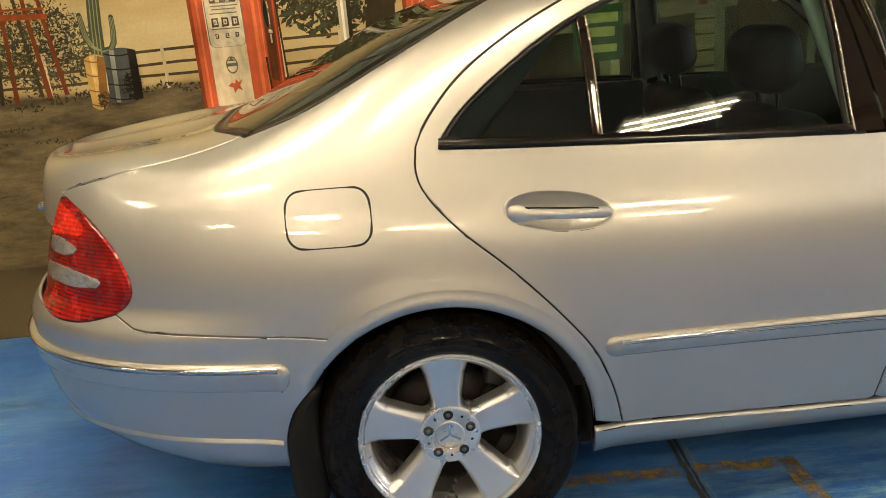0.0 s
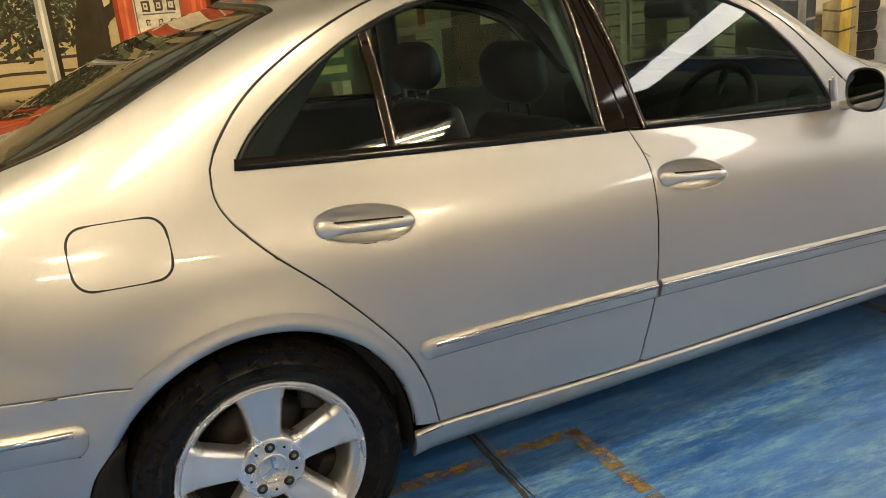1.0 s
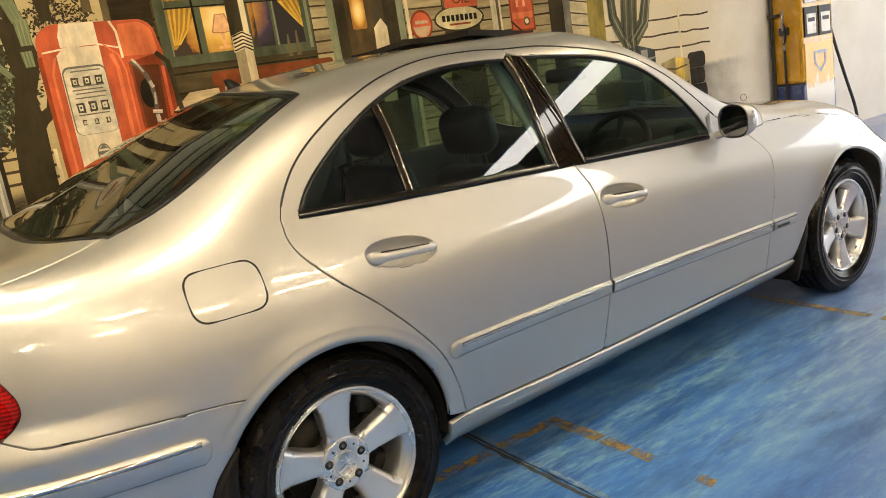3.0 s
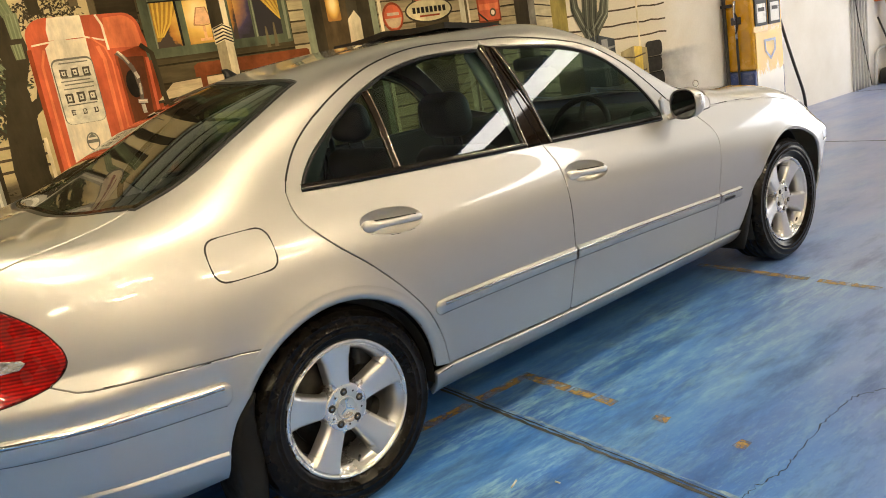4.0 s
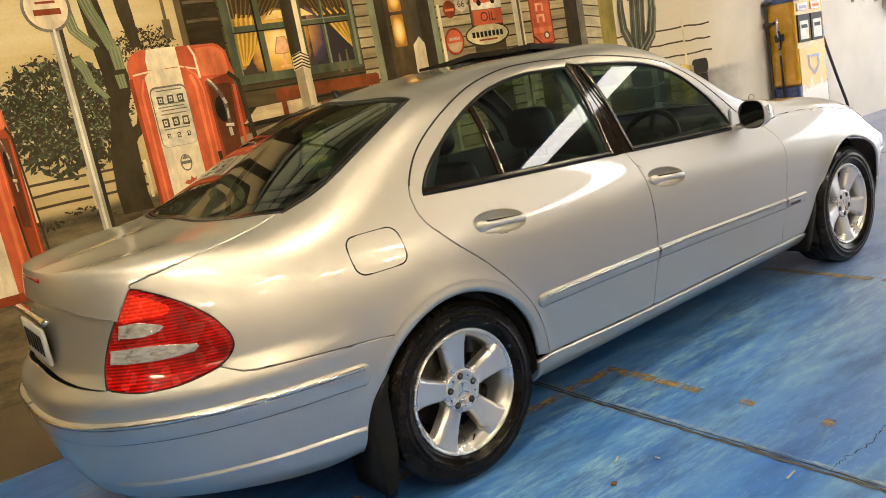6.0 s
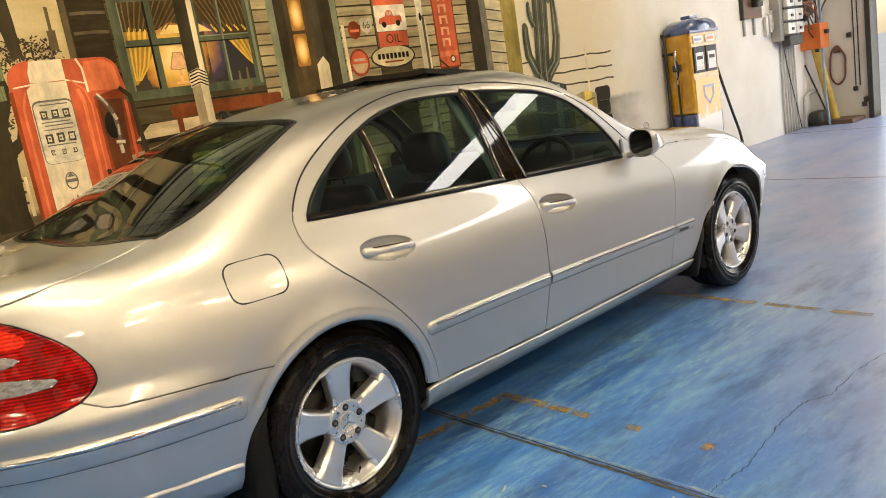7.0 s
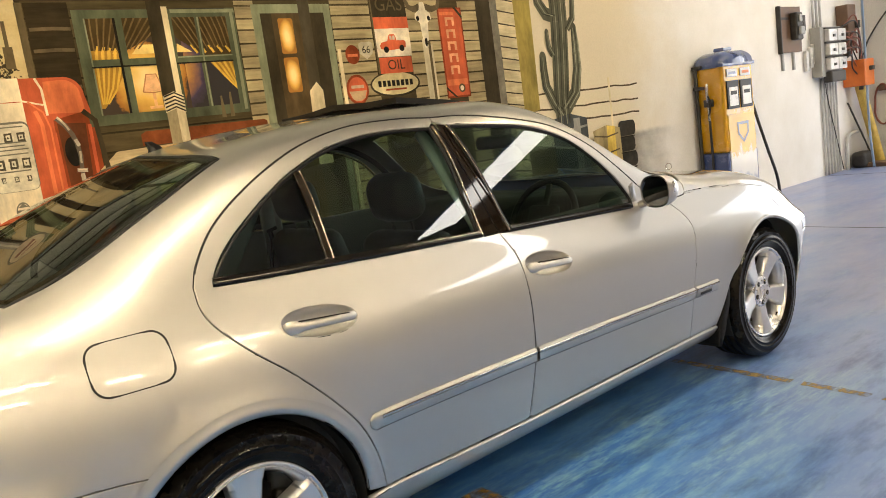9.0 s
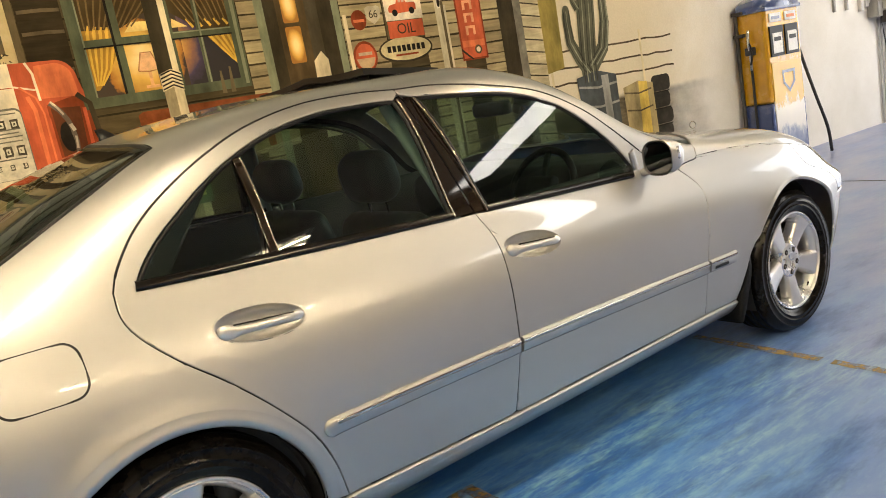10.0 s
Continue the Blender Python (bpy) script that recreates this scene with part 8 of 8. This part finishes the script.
tagged(board, "grey switchboard with two columns of white breakers on the wall", "switchboard")
solid("cabinet", rounded_box_at(0, -0.14, 0.02, 0.60, 0, 0.66, 0.008), GREY_BOX, kind="", parent=board)
for i in range(3):
    for j in range(2):
        solid("breaker", rounded_box_at(0.10 + 0.255 * j, -0.21, 0.10 + 0.185 * i, 0.335 + 0.255 * j, -0.14, 0.255 + 0.185 * i, 0.012, 2), PUMP_WHITE, "white breaker block", kind="", parent=board)
        solid("breaker_switch", rounded_box_at(0.19 + 0.255 * j, -0.225, 0.15 + 0.185 * i, 0.25 + 0.255 * j, -0.21, 0.185 + 0.185 * i, 0.004), DARK_STEEL, kind="", parent=board)
    solid("breaker_gap", rounded_box_at(0.09, -0.17, 0.262 + 0.185 * i, 0.60, -0.14, 0.278 + 0.185 * i, 0.003), DARK_STEEL, kind="", parent=board)
solid("isolator", rounded_box_at(0.10, -0.22, -0.06, 0.52, -0.10, 0.085, 0.02, 2), DARK_STEEL, "dark isolator switch", kind="", parent=board)
for i in range(3):
    tube("riser", [(0.06 + 0.10 * i, -0.03, 0.66), (0.06 + 0.10 * i, -0.03, 1.4), (0.06 + 0.10 * i, -0.03, 2.6)], 0.017, CONDUIT, board, "grey conduit rising from the cabinet", steps=3)
for i in range(4):
    tube("loose_lead", [(0.56, -0.17, 0.20 + 0.13 * i), (0.70, -0.22, 0.26 + 0.10 * i), (0.82, -0.17, 0.10 + 0.14 * i), (0.92, -0.20, -0.02 + 0.1 * i)], 0.009, (HOSE, LEAD_RED)[i % 2], board, "loose lead", steps=5)
rusty = new("rusty_switch_box")
rusty.matrix_world = pose(10.50, W, 1.62)
tagged(rusty, "rusty brown steel switch box with leads below it", "switch box")
solid("case", rounded_box_at(0, -0.16, 0.0, 0.26, 0, 0.62, 0.012, 2), BROWN_BOX, kind="", parent=rusty)
solid("lever", rounded_box_at(0.20, -0.22, 0.30, 0.25, -0.16, 0.40, 0.01, 2), DARK_STEEL, kind="", parent=rusty)
solid("gland", rounded_box_at(0.06, -0.12, -0.07, 0.20, -0.04, 0.0, 0.01, 2), DARK_STEEL, kind="", parent=rusty)

for i in range(6):
    x = 9.93 + 0.085 * i
    tube("conduit", [(x, W - 0.02, 1.30), (x + 0.003, W - 0.02, 0.6), (x + 0.004 * i, W - 0.02, 0.0)], 0.014, CONDUIT, None, "thin grey conduit running down the wall", "conduit", "thing", 4, 8)
tube("cable", [(10.0, W - 0.03, 1.28), (10.1, W - 0.035, 0.9), (10.28, W - 0.03, 0.45), (10.44, W - 0.03, 0.02)], 0.007, HOSE, None, "thin dark cable crossing the conduits", "cable", "thing")
for i, (x, z0) in enumerate(((9.50, 1.42), (9.62, 1.46), (9.70, 1.50))):
    solid("wall_socket", rounded_box_at(x, W - 0.05, z0, x + 0.07, W, z0 + 0.26, 0.01, 2), PUMP_WHITE, "white wall socket strip", "socket", kind="thing")
tube("water_pipe", [(10.52, W - 0.05, 0.0), (10.53, W - 0.05, 0.36), (10.60, W - 0.05, 0.46), (10.78, W - 0.05, 0.50), (10.95, W - 0.05, 0.50)], 0.025, CONDUIT, None, "pale bent pipe against the wall", "pipe", "thing")
ob = new("orange_box")
ob.matrix_world = pose(10.62, W - 0.30, 1.13)
tagged(ob, "orange steel control box on a bracket", "control box")
solid("case", rounded_box_at(0, 0, 0, 0.30, 0.30, 0.36, 0.012, 2), ORANGE, kind="", parent=ob)
solid("switch", rounded_box_at(0.12, -0.05, 0.20, 0.20, 0.0, 0.26, 0.01, 2), DARK_STEEL, "black switch", kind="", parent=ob)
solid("foot", rounded_box_at(0.02, 0.05, -0.05, 0.06, 0.1, 0, 0.004), DARK_STEEL, kind="", parent=ob)
rw = random.Random(3)
for i in range(7):
    z = 1.52 + 0.05 * i
    tube("loose_wire", [(10.35 + rw.uniform(-.05, .05), W - 0.16, 1.75 + rw.uniform(-.1, .25)), (10.55 + rw.uniform(-.05, .08), W - 0.24, z + rw.uniform(0, .3)), (10.75 + rw.uniform(-.08, .08), W - 0.2, 1.50)], 0.010, (LEAD_RED, HOSE)[i % 2], None, "tangled wire above the orange box", "wire", "thing")
bm = bmesh.new()
bmesh.ops.create_cone(bm, cap_ends=True, segments=24, radius1=0.065, radius2=0.065, depth=1.42)
a, b = Vector((10.78, W - 0.14, 1.20)), Vector((11.03, 1.88, 0.05))
d = (a - b)
bmesh.ops.scale(bm, vec=(1, 1, d.length / 1.42), verts=bm.verts)
bmesh.ops.transform(bm, matrix=Matrix.Translation((a + b) / 2) @ d.to_track_quat("Z", "Y").to_matrix().to_4x4(), verts=bm.verts)
solid("yellow_post", bm, POLE_YELLOW, "worn yellow steel tube leaning in the corner", "post", kind="thing")
tube("blue_hose", [(10.62, 1.80, 0.012), (10.68, 1.86, 0.5), (10.80, 1.92, 1.2), (10.86, 1.95, 2.0), (10.85, 1.98, 3.6)], 0.016, LEAD_BLUE, None, "pale blue hose hanging in the corner", "hose", "thing")
tube("lead", [(10.85, W - 0.2, 1.55), (11.0, 1.95, 1.75), (11.15, 1.8, 2.05), (11.27, 1.6, 2.3)], 0.012, HOSE, None, "black lead running to the door", "cable", "thing")
loop = []
for i in range(26):
    a = 2 * math.pi * i / 12
    loop.append((11.28 - 0.004 * (i % 5), 1.90 + (0.11 + 0.008 * (i % 3)) * math.cos(a), 0.82 + (0.26 + 0.012 * (i % 4)) * math.sin(a)))
tube("coiled_lead", loop, 0.013, LEAD_RED, None, "red-brown extension lead coiled on a hook", "cable", "thing", 4, 6)
solid("hook_block", rounded_box_at(11.24, 1.86, 1.02, 11.30, 1.95, 1.10, 0.01, 2), BROWN_BOX, "small brown hook block", "hook", kind="thing")
for y in (1.60, 1.66):
    tube("conduit", [(11.285, y, 0.5), (11.285, y, 1.8), (11.285, y, 3.6)], 0.008, DARK_STEEL, None, "thin dark conduit on the grey wall", "conduit", "thing", 3, 6)
for y, z in ((1.72, 1.22), (1.66, 0.42), (1.52, 0.25), (1.55, 0.18)):
    solid("wall_bracket", rounded_box_at(11.24, y - 0.03, z, 11.30, y + 0.03, z + 0.07, 0.012, 2), DARK_STEEL, "small dark bracket on the grey wall", "bracket", kind="thing")
solid("brown_skid", rounded_box_at(10.72, 1.52, 0.0, 11.22, 2.05, 0.06, 0.01), BROWN_BOX, "low brown timber skid in the corner", "skid", kind="thing")
solid("tool_bag", rounded_box_at(10.62, 1.92, 0.0, 10.95, 2.12, 0.22, 0.06, 4), DARK_STEEL, "dark rubbish heap in the corner", "bag", kind="thing", smooth_faces=True)
tube("broom_handle", [(10.62, W - 0.05, 0.92), (10.76, W - 0.15, 0.5), (10.92, 1.93, 0.1)], 0.013, DARK_STEEL, None, "dark broom handle leaning on the wall", "broom", "thing", 4, 8)
